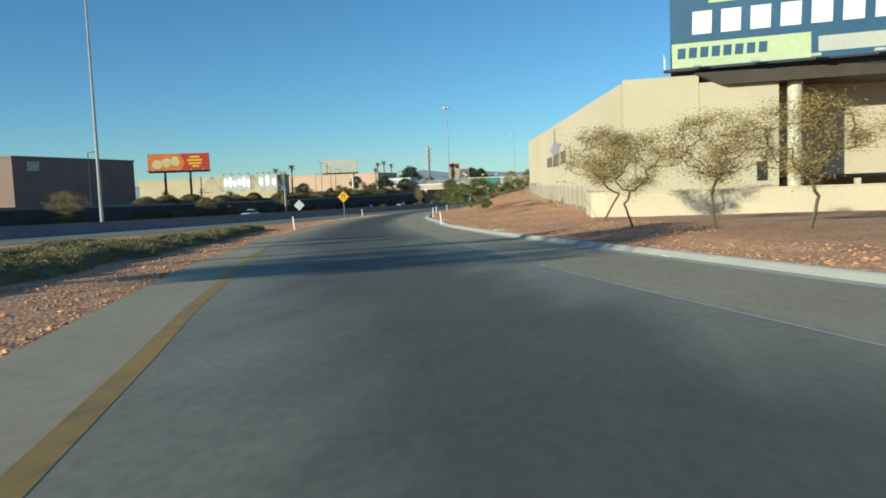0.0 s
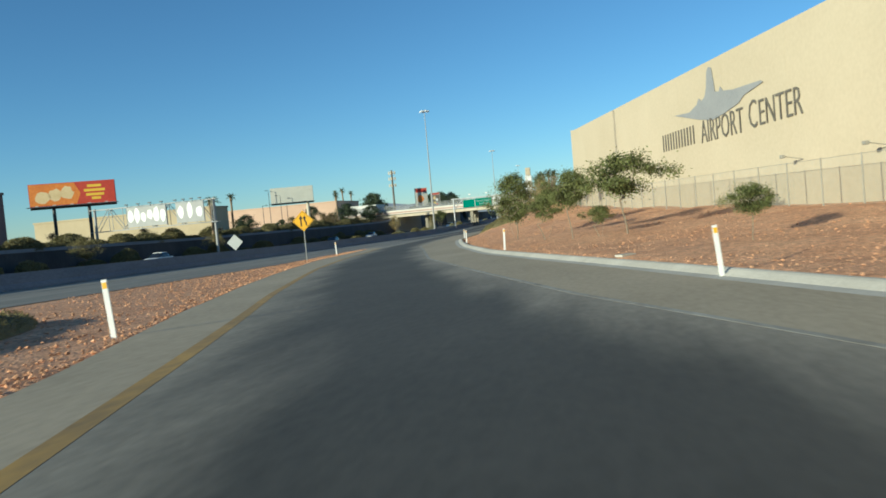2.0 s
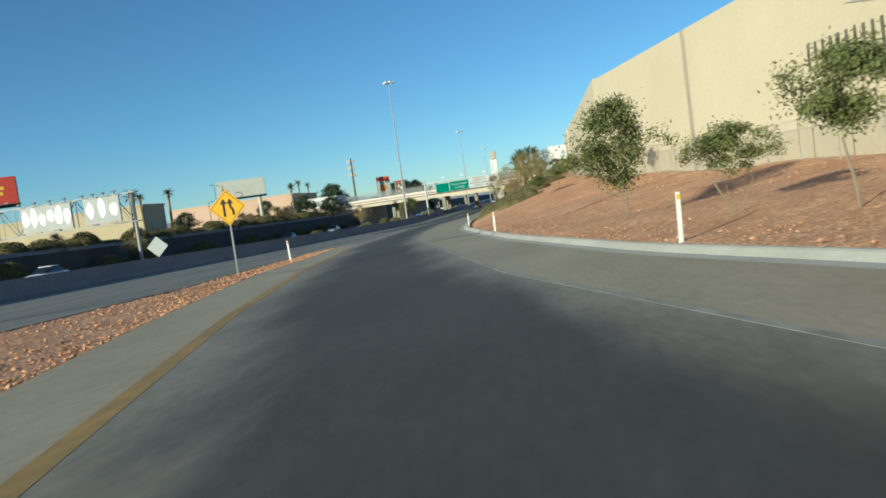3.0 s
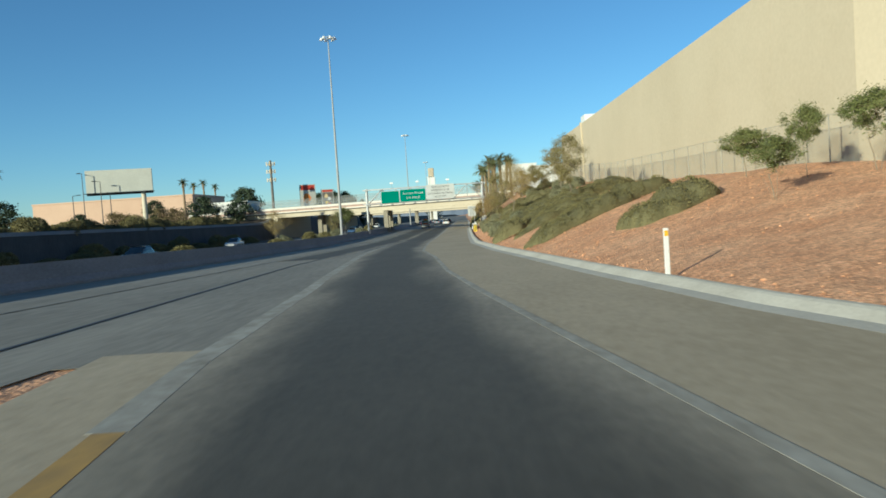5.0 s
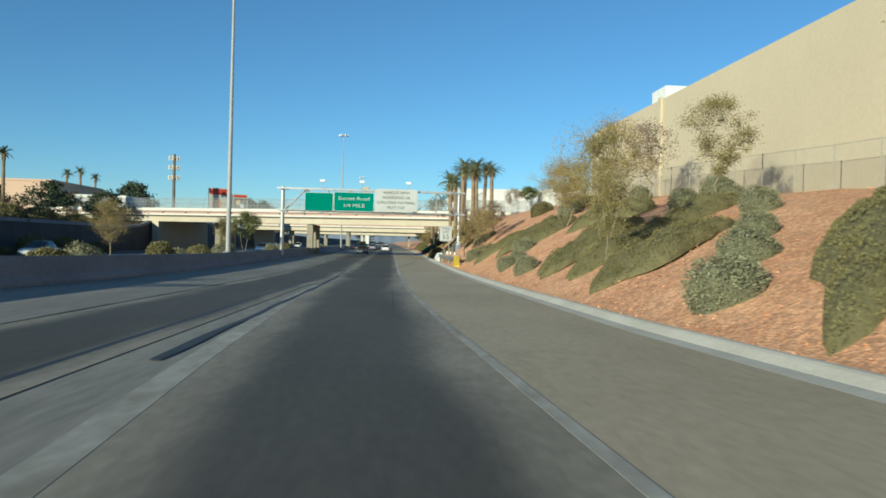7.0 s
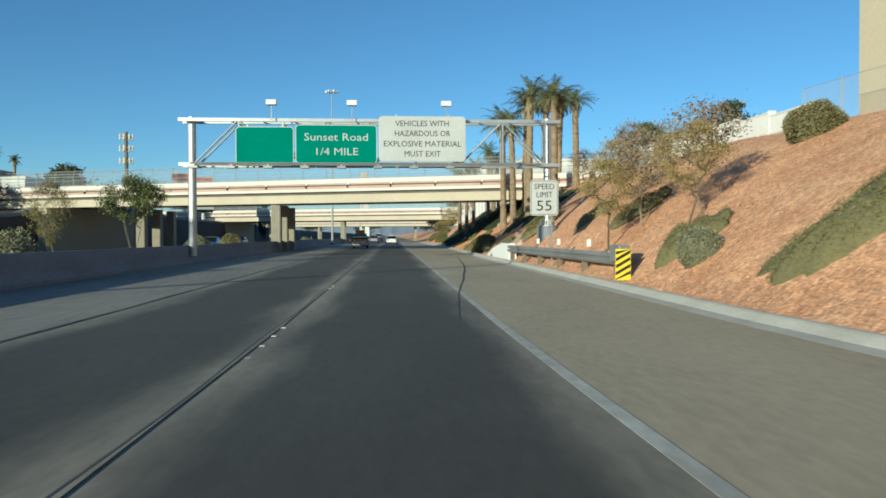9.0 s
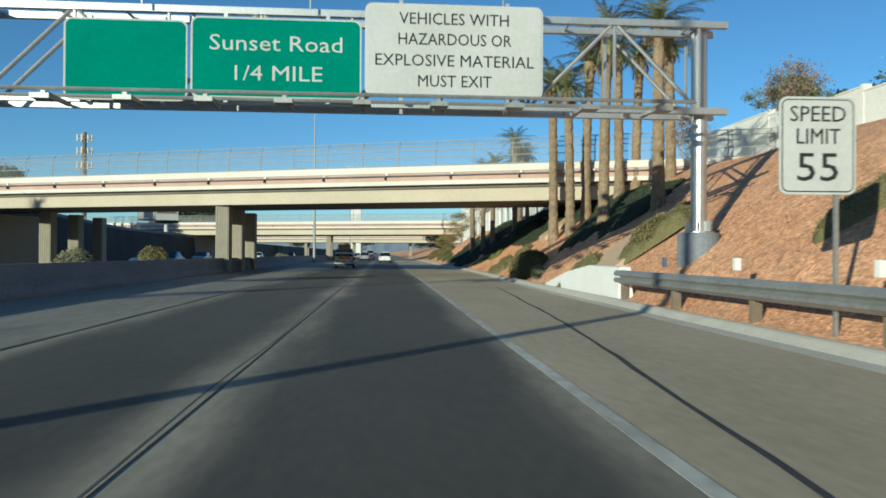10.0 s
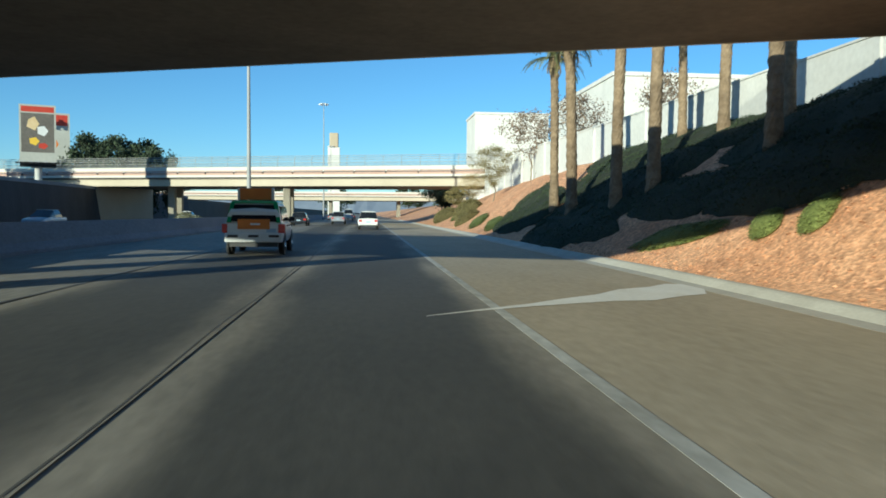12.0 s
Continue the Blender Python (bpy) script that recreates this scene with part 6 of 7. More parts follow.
# the large one over the yard by the ramp's start
bb, w = billboard("large dark-framed billboard with a pale green lower band", (42.6, 51.0), (59.0, 49.7), 11.95, 17.3, (-0.85,), 2.6, "ad_blue", 0.46, "pole_cream", 2.4)
patch(bb, [(-w / 2 + 0.1, 12.0), (-0.1, 12.0), (-0.1, 13.5), (-w / 2 + 0.1, 13.5)], "ad_green")
for k in range(8):
    patch(bb, [(-7.8 + k * 0.68, 12.55), (-7.32 + k * 0.68, 12.55), (-7.28 + k * 0.68, 13.2), (-7.76 + k * 0.68, 13.2)], "ad_blue", "poster_bar", -0.009)
patch(bb, [(0.3, 12.3), (6.9, 12.3), (6.9, 13.2), (0.3, 13.2)], "ad_blank", "poster_bar", -0.007)
for k in range(8):
    x = -6.9 + k * 1.7
    patch(bb, [(x, 14.0), (x + 1.15, 14.0), (x + 1.2, 15.4), (x + 0.05, 15.4)], "white_paint", "poster_bar", -0.009)
for k in range(5):
    x = -5.9 + k * 2.4
    patch(bb, [(x, 15.85), (x + 1.9, 15.85), (x + 1.9, 16.7), (x, 16.7)], "ad_green", "poster_bar", -0.009)
for p0, p1 in (((-0.6, 11.8), (-0.6, 12.8)), ((0.6, 11.8), (0.6, 12.8)), ((-0.6, 12.8), (0.6, 12.8))):
    bm = bmesh.new()
    rod(bm, (-w / 2 - 0.35, *p0), (-w / 2 - 0.35, *p1), 0.03, seg=5)
    part("guard_rail", bm, "white_paint", bb)

# sign bridge over the opposite lanes, seen from behind
gb = gantry("sign_gantry", "steel sign bridge over the opposite lanes", -52.0, -32.0, 147.6, 6.0, 9.4, 1.0, 1.0, 0.2, "mast_steel", 0.06)
for x0, x1 in ((-46.1, -39.6), (-37.9, -33.4)):
    sg = thing("overhead_sign", "grey overhead sign with its glare painted on as white patches", "road sign", at=((x0 + x1) / 2, 147.0, 7.75))
    bm = bmesh.new()
    box(bm, -(x1 - x0) / 2, (x1 - x0) / 2, 0, 0.06, -1.5, 1.5)
    part("panel", bm, "mast_steel", sg)
    n = 6 if x0 < -40 else 3
    for k in range(n):
        w = (x1 - x0) / n
        cx = -(x1 - x0) / 2 + w * (k + 0.5)
        # irregular white blobs paint the glare on the sign's face
        patch(sg, blob(cx, 0.15 + 0.2 * math.sin(k * 2.3), w * (0.47 if n == 6 else 0.34), 0.95 + 0.25 * math.sin(k * 1.9), k + n, 11), "white_paint", "glare_patch", -0.012 - 0.002 * k)
    for k in range(4):
        xx = -(x1 - x0) / 2 + (x1 - x0) * k / 3
        bm = bmesh.new()
        box(bm, xx - 0.05, xx + 0.05, 0.062, 0.16, -1.6, 1.6)
        part("stiffener", bm, "grey_paint", sg)
        bm = bmesh.new()
        rod(bm, (xx * 0.9, -0.1, 1.6), (xx * 0.9, -0.5, 1.95), 0.04, seg=5)
        box(bm, xx * 0.9 - 0.22, xx * 0.9 + 0.22, -0.65, -0.35, 1.9, 2.05)
        part("floodlight", bm, "dark", sg)

# ---------------------------------------------------------------- telecom mast
tm = thing("telecom_mast", "slender grey telecom mast with antenna clusters", "mast", at=(-63, 378, 0))
bm = bmesh.new()
rod(bm, (0, 0, 2), (0, 0, 26.5), 0.55, 0.4, 10)
part("pole", bm, "soffit", tm)
for z in (25.3, 22.6, 19.6):
    for k in range(8):
        a = math.tau * k / 8
        bm = bmesh.new()
        rod(bm, (0, 0, z), (1.5 * math.cos(a), 1.5 * math.sin(a), z), 0.06, seg=5)
        box(bm, 1.5 * math.cos(a) - 0.13, 1.5 * math.cos(a) + 0.13, 1.5 * math.sin(a) - 0.13, 1.5 * math.sin(a) + 0.13, z - 0.7, z + 0.6)
        part("antenna", bm, "grey_paint" if k % 2 else "ad_cream", tm)

# ---------------------------------------------------------------- buildings beyond the freeway
M["brick_red"] = mat("red_brown_stucco", (0.20, 0.125, 0.105), (0.26, 0.17, 0.145), 0.15, 0.9, 0.003, fine=4)
M["pink_stucco"] = mat("pink_stucco", (0.50, 0.33, 0.235), (0.58, 0.40, 0.29), 0.15, 0.9, 0.003, fine=4)
M["tan_wall"] = mat("tan_block_wall", (0.40, 0.32, 0.20), (0.50, 0.41, 0.27), 0.2, 0.9, 0.003, fine=4)
M["glass_dark"] = mat("dark_window_glass", (0.02, 0.025, 0.03), (0.04, 0.045, 0.05), 0.8, 0.15)


def shed(name, label, x0, x1, y0, y1, z0, z1, material, bays=(), parapet=0.4):
    ob = thing(name, label, "building")
    bm = bmesh.new()
    box(bm, x0, x1, y0, y1, z0, z1 - parapet)
    part("wall", bm, material, ob)
    bm = bmesh.new()
    box(bm, x0 - 0.15, x1 + 0.15, y0 - 0.15, y1 + 0.15, z1 - parapet, z1)
    part("parapet", bm, material, ob)
    for y, h in bays:
        bm = bmesh.new()
        box(bm, x1 - 0.1, x1 + 0.03, y, y + h, z0 + 0.4, z0 + 2.6)
        part("window", bm, "glass_dark", ob)
    return ob


rb = shed("warehouse_building", "dull red-brown windowless building in shade", -112, -72.6, 117.5, 153, 3, 14.2, "brick_red")
bm = bmesh.new()
box(bm, -72.6, -72.45, 121, 124, 11.4, 13.2)
part("roof_sign", bm, "ad_blank", rb)
shed("long_building", "long low tan building in the sun", -108, -61.8, 203, 211.5, 3, 10.8, "tan_wall", [(205, 3)])
shed("shop_building", "long low pink stucco shopping building", -106, -64, 300, 326, 3, 12.5, "pink_stucco", [(304, 5)])
shed("low_building", "low white building among trees", -60, -50, 300, 312, 3, 9.8, "white_wall", [(302, 3)])
shed("office_building", "pale office building above the block wall", 24, 44, 330, 352, 4, 15.5, "white_wall", [])
shed("hotel_building", "white building far behind the palms", 20, 34, 398, 410, 4, 20.5, "white_wall", [])
shed("shop_building", "white sunlit flat building by the overpass", 24.0, 36, 258, 272, 6, 10.4, "white_wall", [])
tw = thing("tower_building", "slim pale tower in the distance", "tower")
bm = bmesh.new()
box(bm, -13.5, -9.5, 520, 524, 0, 24)
part("shaft", bm, "white_wall", tw)
bm = bmesh.new()
box(bm, -13, -10, 520.4, 523.6, 24, 29, None, 0.3)
part("top", bm, "stucco_dark", tw)

# ---------------------------------------------------------------- far hills
# distance haze is put into the blue-grey hill colour
M["hills"] = mat("hazy_hills", (0.20, 0.235, 0.29), (0.26, 0.29, 0.34), 0.004, 1.0, fine=0.03)
bm = bmesh.new()
prev = None
for i in range(121):
    x = -3600 + 60 * i
    h = 55 + 85 * max(0, noise.noise((i * 0.075, 0, 1)) + 0.35) + 22 * noise.noise((i * 0.3, 2, 0))
    row = [bm.verts.new(v) for v in ((x, 3700, -20), (x, 3950, max(12, h)), (x, 4400, -20))]
    if prev:
        for k in range(2):
            bm.faces.new((prev[k], row[k], row[k + 1], prev[k + 1]))
    prev = row
bmesh.ops.recalc_face_normals(bm, faces=bm.faces)
solo("backdrop_hills", bm, "hills", "low hazy blue mountains on the horizon", "mountains", "structure")

# sloped concrete panels and odds on the bank
M["slab"] = mat("tan_slope_paving", (0.42, 0.29, 0.19), (0.50, 0.36, 0.25), 0.4, 0.9, 0.004, fine=8)


def slope_slab(x0, x1, y0, y1):
    bm = bmesh.new()
    q = [(x0, y0), (x1, y0 - 0.6), (x1 + 0.2, y1 - 0.6), (x0, y1)]
    hi = [bm.verts.new((x, y, land(x, y) + 0.16)) for x, y in q]
    lo = [bm.verts.new((x, y, land(x, y) - 0.4)) for x, y in q]
    bm.faces.new(hi), bm.faces.new(lo[::-1])
    for k in range(4):
        bm.faces.new((lo[k], lo[(k + 1) % 4], hi[(k + 1) % 4], hi[k]))
    bmesh.ops.recalc_face_normals(bm, faces=bm.faces)
    solo("slope_paving", bm, "slab", "tan concrete slope paving panel", "paving")


slope_slab(7.9, 10.4, 239.6, 243.0)
slope_slab(9.7, 11.0, 259.2, 261.0)
bm = bmesh.new()
box(bm, -0.28, 0.28, -0.17, 0.17, -0.05, 0.025, None, 0.01)
lid = solo("drain_cover", bm, "kerb", "pale concrete drain cover in the gravel", "drain cover", at=pose(33.2, 39.9, land(33.2, 39.9), 0, 0, 25))
copy_thing(lid, pose(23.7, 66.2, land(23.7, 66.2), 0, 0, 40))
copy_thing(lid, pose(41.3, 20.0, land(41.3, 20.0), 0, 0, 20))
# pale dried spill across the shoulder beyond the overpass
bm = bmesh.new()
spine = [(6.35, 271.6, 0.5), (6.0, 271.2, 0.95), (5.4, 270.7, 0.8), (4.7, 270.2, 0.9), (4.0, 269.7, 0.5), (3.2, 269.2, 0.34), (2.5, 268.7, 0.16), (1.6, 268.1, 0.07), (0.8, 267.5, 0.02)]
rows = [[bm.verts.new((x, y - w2, -0.018)), bm.verts.new((x, y + w2, -0.018))] for x, y, w2 in spine]
for a, b in zip(rows, rows[1:]):
    bm.faces.new((a[0], b[0], b[1], a[1]))
bmesh.ops.recalc_face_normals(bm, faces=bm.faces)
M["spill"] = mat("pale_dried_spill", (0.72, 0.68, 0.60), (0.85, 0.82, 0.76), 1.2, 0.95, 0.002, fine=9)
solo("spill_mark", bm, "spill", "pale dried spill across lane and shoulder", "road stain", "structure")
# raised lane markers along the joint
for k in range(6):
    bm = bmesh.new()
    box(bm, -0.04, 0.04, -0.04, 0.04, 0, 0.02, None, 0.015)
    solo("lane_marker", bm, "kerb", "small raised ceramic lane marker", "lane marker", group="lane markers", at=pose(-1.62, 202 + (k // 4) * 12 + (k % 4) * 1.0, -0.012))


# ---------------------------------------------------------------- vehicles
M["car_white"] = mat("white_car_paint", (0.68, 0.68, 0.66), (0.74, 0.74, 0.72), 0.6, 0.28)
M["car_green"] = mat("green_car_paint", (0.02, 0.28, 0.09), (0.03, 0.34, 0.12), 0.6, 0.3)
M["car_dark"] = mat("dark_car_paint", (0.02, 0.022, 0.028), (0.035, 0.038, 0.045), 0.6, 0.25)
M["car_silver"] = mat("silver_car_paint", (0.30, 0.31, 0.33), (0.38, 0.39, 0.41), 0.6, 0.3, metal=0.4)
M["car_blue"] = mat("blue_car_paint", (0.04, 0.09, 0.20), (0.06, 0.12, 0.26), 0.6, 0.28)
M["car_glass"] = mat("tinted_car_glass", (0.012, 0.014, 0.016), (0.02, 0.022, 0.025), 1.0, 0.06)
M["rubber"] = mat("tyre_rubber", (0.012, 0.012, 0.012), (0.024, 0.023, 0.022), 3.0, 0.85)
M["red_lens"] = mat("red_lamp_lens", (0.45, 0.02, 0.015), (0.55, 0.03, 0.02), 2.0, 0.2)
M["chrome"] = mat("bright_trim", (0.55, 0.55, 0.55), (0.65, 0.65, 0.65), 2.0, 0.2, metal=0.9)
M["trim"] = mat("dark_plastic_trim", (0.03, 0.03, 0.03), (0.05, 0.05, 0.05), 2.0, 0.6)
M["plate"] = mat("pale_blue_plate", (0.35, 0.45, 0.55), (0.45, 0.55, 0.62), 2.0, 0.5)


def loft(bm, stations):
    """A body skinned over cross-sections; each station: y, and (x, z) points of the right half from sill to middle of roof."""
    rows = []
    for y, half in stations:
        pts = [(x, z) for x, z in half] + [(-x, z) for x, z in reversed(half) if x > 1e-4]
        rows.append([bm.verts.new((x, y, z)) for x, z in pts])
    n = len(rows[0])
    for a, b in zip(rows, rows[1:]):
        for k in range(n):
            bm.faces.new((a[k], a[(k + 1) % n], b[(k + 1) % n], b[k]))
    bm.faces.new(rows[0][::-1])
    bm.faces.new(rows[-1])
    bmesh.ops.recalc_face_normals(bm, faces=bm.faces)


def wheel(parent, x, y, r):
    sgn = 1 if x > 0 else -1
    bm = bmesh.new()
    prof = [(0.0, r * 0.62), (0.02, r * 0.9), (0.05, r), (0.17, r), (0.2, r * 0.9), (0.22, r * 0.62)]
    rows = [[bm.verts.new((x - sgn * 0.11 + sgn * (0.22 - u), y + q * math.cos(a), r + q * math.sin(a))) for u, q in prof] for a in (math.tau * k / 20 for k in range(20))]
    for k in range(20):
        for i in range(len(prof) - 1):
            bm.faces.new((rows[k][i], rows[k][i + 1], rows[(k + 1) % 20][i + 1], rows[(k + 1) % 20][i]))
    bmesh.ops.recalc_face_normals(bm, faces=bm.faces)
    wh_ = part("wheel", bm, "rubber", parent)
    bm = bmesh.new()
    rod(bm, (x - sgn * 0.06, y, r), (x + sgn * 0.075, y, r), r * 0.6, r * 0.5, 14)
    for k in range(5):
        a = math.tau * k / 5
        rod(bm, (x + sgn * 0.07, y, r), (x + sgn * 0.095, y + r * 0.5 * math.cos(a), r + r * 0.5 * math.sin(a)), 0.045, seg=5)
    part("rim", bm, "chrome", wh_)


def quad_panel(bm, pts, push):
    """A thin raised pane through the four points."""
    n = (Vector(pts[1]) - Vector(pts[0])).cross(Vector(pts[3]) - Vector(pts[0])).normalized() * push
    lo = [bm.verts.new(Vector(p) - n) for p in pts]
    hi = [bm.verts.new(Vector(p) + n) for p in pts]
    bm.faces.new(hi), bm.faces.new(lo[::-1])
    for k in range(len(pts)):
        bm.faces.new((lo[k], lo[(k + 1) % len(pts)], hi[(k + 1) % len(pts)], hi[k]))
    bmesh.ops.recalc_face_normals(bm, faces=bm.faces)


def suv(x, y, z, turn):
    """A taxi; its rear looks back along -y."""
    ob = thing("taxi", "white and green taxi with orange posters on roof and tailgate", "car", at=(x, y, z), turn=turn)
    low = [(0.86, 0.42), (0.91, 0.6), (0.92, 0.82), (0.89, 1.02), (0.0, 1.03)]
    st = [(0.0, [(0.80, 0.46), (0.86, 0.6), (0.87, 0.82), (0.85, 1.02), (0.0, 1.03)]), (0.12, low), (3.1, low), (3.6, [(0.86, 0.42), (0.90, 0.6), (0.90, 0.8), (0.86, 0.98), (0.0, 1.02)]),
          (4.2, [(0.82, 0.42), (0.86, 0.58), (0.85, 0.76), (0.8, 0.9), (0.0, 0.95)]), (4.4, [(0.7, 0.45), (0.74, 0.58), (0.72, 0.7), (0.66, 0.8), (0.0, 0.84)])]
    bm = bmesh.new()
    loft(bm, st)
    part("body", bm, "car_white", ob)
    cab = lambda k, zt, xt: [(0.88, 1.0), (0.86 - 0.02 * k, 1.08), (xt + 0.07, zt - 0.14), (xt, zt - 0.03), (0.0, zt)]
    bm = bmesh.new()
    loft(bm, [(0.04, cab(1, 1.42, 0.74)), (0.22, cab(0, 1.71, 0.68)), (0.6, cab(0, 1.74, 0.69)), (2.2, cab(0, 1.74, 0.69)), (2.75, cab(0, 1.68, 0.66)), (3.35, [(0.88, 1.0), (0.84, 1.02), (0.78, 1.04), (0.7, 1.05), (0.0, 1.06)])])
    part("cabin", bm, "car_white", ob)
    bm = bmesh.new()
    loft(bm, [(0.16, [(0.74, 1.66), (0.73, 1.69), (0.71, 1.72), (0.68, 1.745), (0.0, 1.755)]), (0.65, [(0.745, 1.66), (0.735, 1.69), (0.715, 1.735), (0.69, 1.765), (0.0, 1.775)]), (2.1, [(0.745, 1.66), (0.735, 1.69), (0.715, 1.735), (0.69, 1.765), (0.0, 1.775)])])
    part("roof", bm, "car_green", ob, "green painted roof")
    for s in (-1, 1):
        bm = bmesh.new()
        quad_panel(bm, [(s * 0.84, 0.02, 1.05), (s * 0.70, 0.02, 1.05), (s * 0.60, 0.16, 1.68), (s * 0.74, 0.16, 1.68)], 0.02)
        part("rear_pillar", bm, "car_green", ob, "green pillar")
    bm = bmesh.new()
    quad_panel(bm, [(-0.72, -0.002, 1.08), (0.72, -0.002, 1.08), (0.62, 0.14, 1.62), (-0.62, 0.14, 1.62)], 0.012)
    part("rear_window", bm, "car_glass", ob)
    for s in (-1, 1):
        for y0, y1, t0, t1 in ((0.35, 0.95, 0.4, 0.95), (1.02, 1.85, 1.02, 1.85), (1.93, 2.95, 1.93, 2.55)):
            bm = bmesh.new()
            quad_panel(bm, [(s * 0.862, y0, 1.1), (s * 0.862, y1, 1.1), (s * 0.768, t1, 1.58), (s * 0.768, t0, 1.58)], 0.012)
            part("side_window", bm, "car_glass", ob)
        bm = bmesh.new()
        box(bm, s * 0.875 - 0.11, s * 0.875 + 0.03 * s + 0.08, -0.03, 0.12, 0.72, 1.0, None, 0.02)
        part("tail_lamp", bm, "red_lens", ob, "red tail lamp")
        bm = bmesh.new()
        box(bm, s * 0.97 - 0.1, s * 0.97 + 0.1, 2.75, 2.88, 1.08, 1.24, None, 0.03)
        part("mirror", bm, "trim", ob)
        for yy in (1.5, 2.45):
            bm = bmesh.new()
            box(bm, s * 0.925 - 0.02, s * 0.925 + 0.02, yy, yy + 0.18, 0.92, 0.96)
            part("door_handle", bm, "trim", ob)
        for yy in (0.8, 3.45):
            wheel(ob, s * 0.82, yy, 0.35)
            bm = bmesh.new()
            rod(bm, (s * 0.86, yy, 0.36), (s * 0.915, yy, 0.36), 0.42, seg=18)
            part("wheel_arch", bm, "trim", ob)
    bm = bmesh.new()
    box(bm, -0.9, 0.9, -0.12, 0.25, 0.42, 0.72, None, 0.05)
    part("rear_bumper", bm, "car_white", ob)
    for x0, x1 in ((-0.8, -0.48), (-0.16, 0.16), (0.48, 0.8)):
        bm = bmesh.new()
        box(bm, x0, x1, -0.128, -0.1, 0.58, 0.66)
        part("bumper_slot", bm, "trim", ob)
    bm = bmesh.new()
    box(bm, -0.75, 0.75, -0.05, 0.3, 0.28, 0.42)
    part("underbody", bm, "trim", ob)
    bm = bmesh.new()
    box(bm, 0.4, 0.7, -0.03, -0.005, 0.74, 0.86)
    part("number_plate", bm, "plate", ob)
    bm = bmesh.new()
    box(bm, -0.5, 0.5, -0.035, -0.004, 0.84, 1.16)
    ad = part("tailgate_poster", bm, "ad_orange", ob, "orange advertising poster")
    bm = bmesh.new()
    box(bm, -0.1, 0.2, -0.039, -0.0355, 0.97, 1.03)
    part("poster_bar", bm, "white_paint", ad)
    bm = bmesh.new()
    box(bm, -0.52, 0.52, 0.55, 0.75, 1.78, 2.16, None, 0.02)
    rs = part("roof_sign", bm, "ad_orange", ob, "orange rooftop advertising box")
    for s in (-1, 1):
        bm = bmesh.new()
        box(bm, s * 0.54 - 0.035, s * 0.54 + 0.035, 0.53, 0.77, 1.77, 2.18)
        part("sign_end", bm, "white_paint", rs)
    bm = bmesh.new()
    box(bm, -0.2, 0.2, 0.2, 0.3, 1.67, 1.73)
    part("brake_lamp", bm, "red_lens", ob)


suv(-3.6, 282.0, -0.018, 1.0)


def sedan(x, y, z, turn, paint, label, tall=1.0):
    key = "sedan_" + paint
    m = pose(x, y, z, 0, 0, turn) @ Matrix.Diagonal((1, 1, tall, 1))
    if key in PROTO:
        src = PROTO[key]
        keep = src.matrix_basis.copy()
        src.matrix_basis = Matrix.Identity(4)
        o = copy_thing(src, m)
        src.matrix_basis = keep
        tagged(o, label)
        return
    ob = thing("car", label, "car", "traffic")
    bm = bmesh.new()
    low = [(0.80, 0.3), (0.88, 0.5), (0.89, 0.68), (0.84, 0.86), (0.0, 0.9)]
    loft(bm, [(0.0, [(0.72, 0.38), (0.78, 0.5), (0.78, 0.7), (0.74, 0.86), (0.0, 0.9)]), (0.2, low), (3.2, low), (4.2, [(0.78, 0.3), (0.84, 0.48), (0.82, 0.62), (0.76, 0.74), (0.0, 0.78)]), (4.5, [(0.66, 0.36), (0.7, 0.48), (0.7, 0.56), (0.64, 0.64), (0.0, 0.68)])])
    part("body", bm, "car_" + paint, ob)
    bm = bmesh.new()
    loft(bm, [(0.5, [(0.78, 0.84), (0.76, 0.87), (0.7, 0.9), (0.6, 0.91), (0.0, 0.92)]), (1.05, [(0.80, 0.84), (0.74, 1.1), (0.66, 1.3), (0.58, 1.4), (0.0, 1.43)]), (2.1, [(0.80, 0.84), (0.74, 1.1), (0.66, 1.32), (0.58, 1.42), (0.0, 1.45)]), (3.2, [(0.78, 0.84), (0.74, 0.87), (0.68, 0.89), (0.6, 0.9), (0.0, 0.91)])])
    part("window_band", bm, "car_glass", ob)
    bm = bmesh.new()
    loft(bm, [(1.0, [(0.62, 1.385), (0.6, 1.4), (0.58, 1.42), (0.5, 1.435), (0.0, 1.45)]), (2.15, [(0.62, 1.4), (0.6, 1.415), (0.58, 1.435), (0.5, 1.45), (0.0, 1.47)])])
    part("roof", bm, "car_" + paint, ob)
    for s in (-1, 1):
        for yy in (0.85, 3.5):
            wheel(ob, s * 0.78, yy, 0.31)
        bm = bmesh.new()
        box(bm, s * 0.66 - 0.12, s * 0.66 + 0.12, -0.02, 0.1, 0.62, 0.78, None, 0.02)
        part("tail_lamp", bm, "red_lens", ob)
        bm = bmesh.new()
        box(bm, s * 0.6 - 0.13, s * 0.6 + 0.13, 4.3, 4.47, 0.52, 0.64, None, 0.02)
        part("headlamp", bm, "chrome", ob)
    bm = bmesh.new()
    box(bm, -0.2, 0.2, -0.02, 0.01, 0.55, 0.66)
    part("number_plate", bm, "plate", ob)
    PROTO[key] = ob
    ob.matrix_basis = m


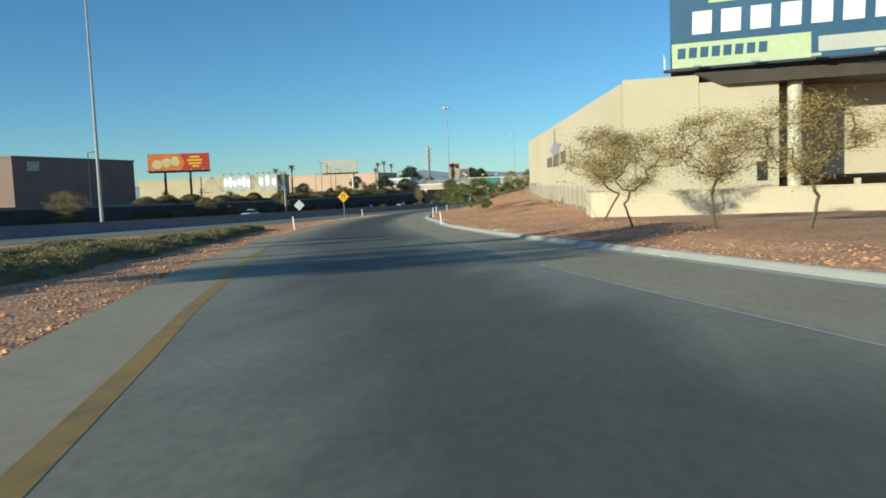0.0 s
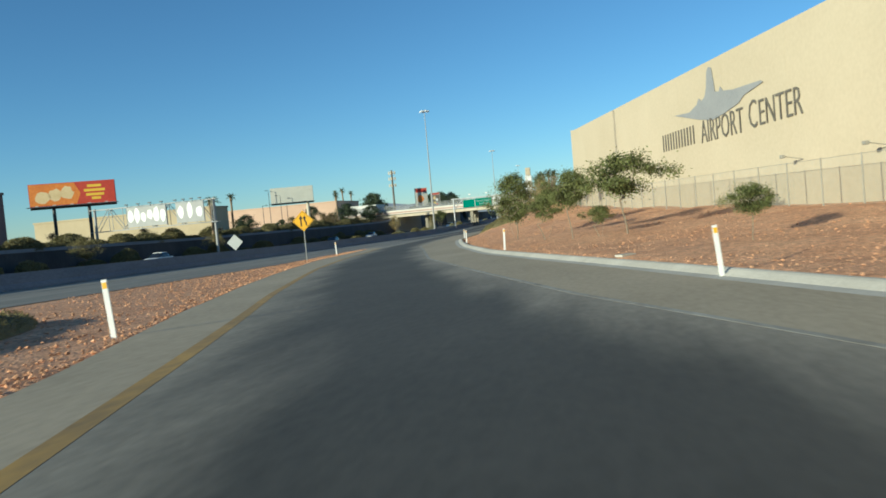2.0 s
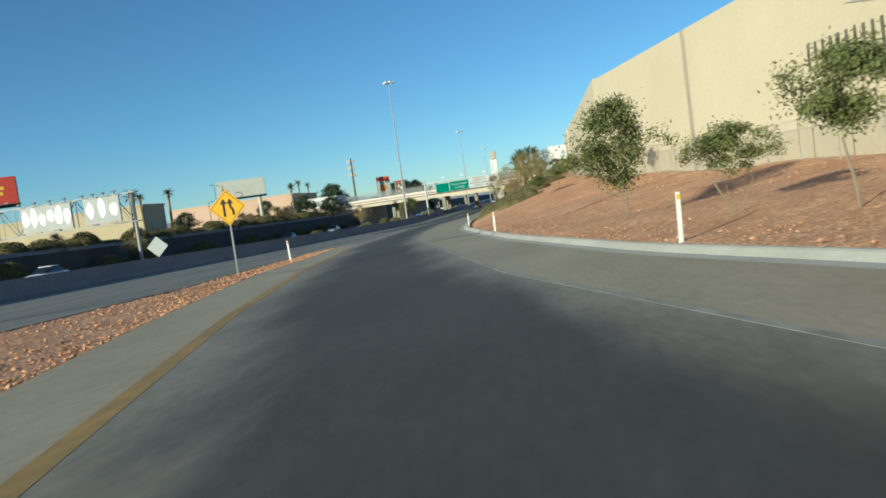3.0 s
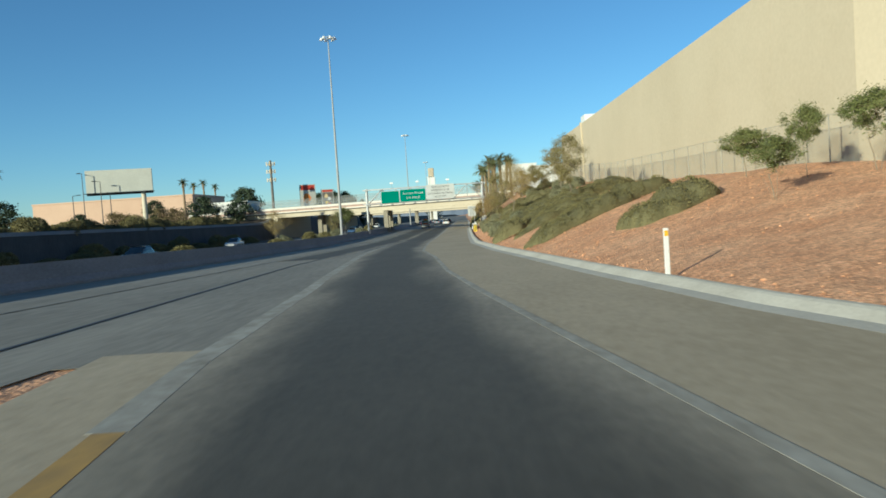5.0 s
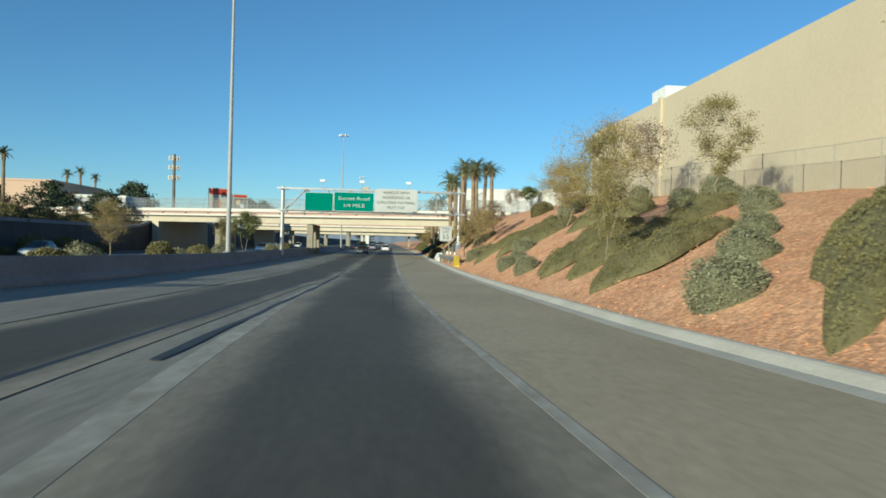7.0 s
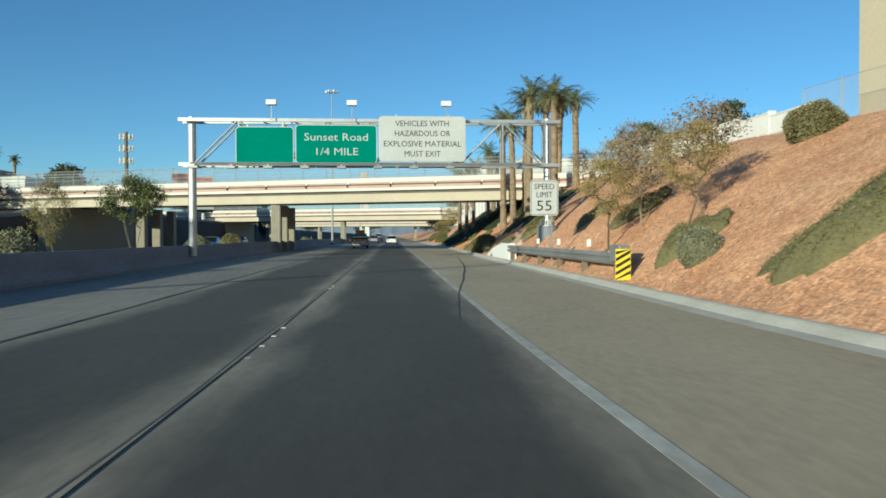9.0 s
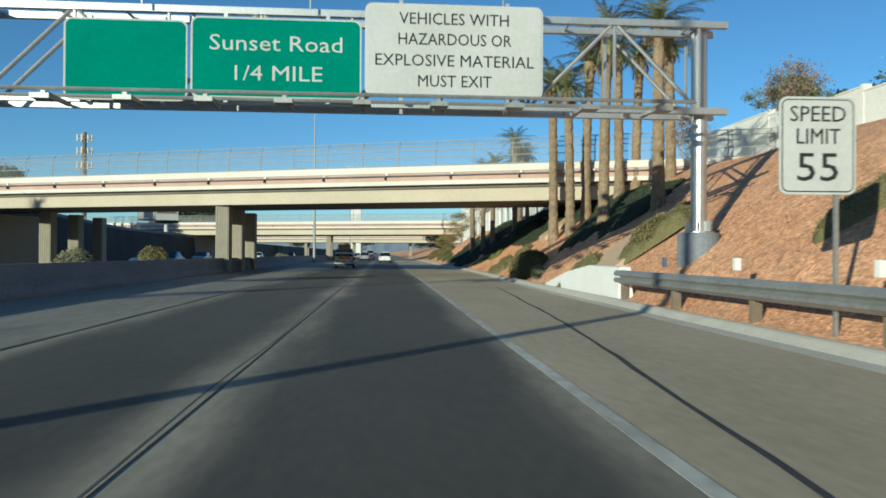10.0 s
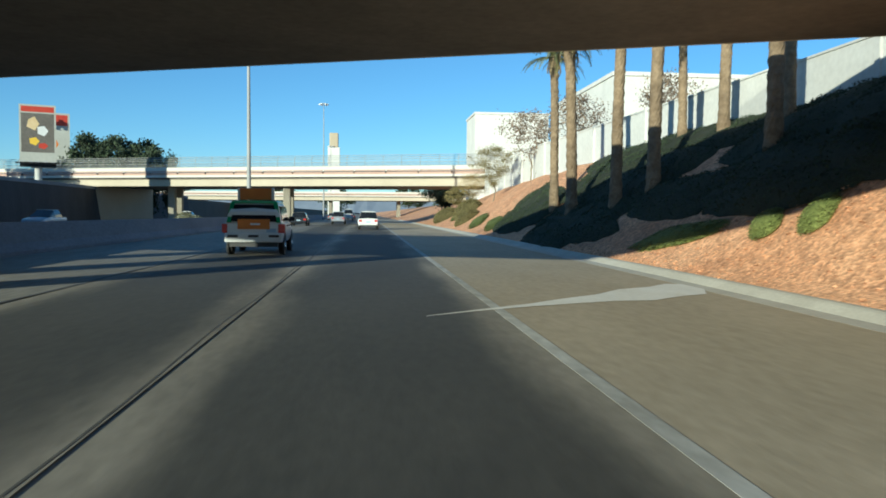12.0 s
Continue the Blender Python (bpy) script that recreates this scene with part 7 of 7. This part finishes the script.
for x, y, turn, paint, label, tall in ((0.1, 322, 0, "white", "white hatchback driving ahead", 1.08), (-0.2, 372, 0, "dark", "dark car far ahead", 1.0), (-3.6, 352, 0, "silver", "silver car far ahead", 1.1), (-3.4, 396, 0, "white", "white van far ahead", 1.5),
                                       (-7.2, 338, 0, "dark", "dark car in the inner lane", 1.0), (-7.0, 410, 0, "silver", "silver car far ahead", 1.0), (-3.5, 426, 0, "dark", "dark car far ahead", 1.0),
                                       (-20.5, 283, 180, "blue", "blue car on the opposite carriageway", 1.0), (-20.4, 290, 180, "blue", "blue car on the opposite carriageway", 1.0), (-24.5, 320, 180, "silver", "silver car on the opposite carriageway", 1.0), (-24.6, 366, 180, "white", "white car on the opposite carriageway", 1.0),
                                       (-28, 218, 180, "silver", "silver car on the opposite carriageway", 1.0), (-27.5, 126, 180, "white", "white car on the opposite carriageway", 1.0), (-21, 170, 180, "dark", "dark car on the opposite carriageway", 1.0), (-21, 388, 180, "dark", "dark car on the opposite carriageway", 1.0)):
    sedan(x, y, grade(y) - 0.02, turn, paint, label, tall)


# ---------------------------------------------------------------- slim street lamps behind the far wall
def street_lamp(x, y, z0, z1, turn):
    ob = thing("street_lamp", "slim dark street lamp behind the far wall", "street lamp", "street lamps", at=(x, y, z0), turn=turn)
    bm = bmesh.new()
    rod(bm, (0, 0, -0.3), (0, 0, z1 - z0), 0.11, 0.07, 8)
    part("pole", bm, "dark", ob)
    bm = bmesh.new()
    rod(bm, (0, 0, z1 - z0 - 0.05), (1.1, 0, z1 - z0 + 0.05), 0.05, seg=6)
    part("arm", bm, "dark", ob)
    bm = bmesh.new()
    box(bm, 0.8, 1.6, -0.2, 0.2, z1 - z0, z1 - z0 + 0.16, None, 0.04)
    part("lamp_head", bm, "dark", ob)


for x, y, z1, turn in ((-73.0, 262.0, 16.3, 150), (-75.3, 262.0, 11.8, 20), (-69.3, 262.0, 14.4, 200), (-67.4, 262.0, 11.9, 30), (-57.0, 119.0, 14.0, 0)):
    street_lamp(x, y, land(x, y), z1, turn)
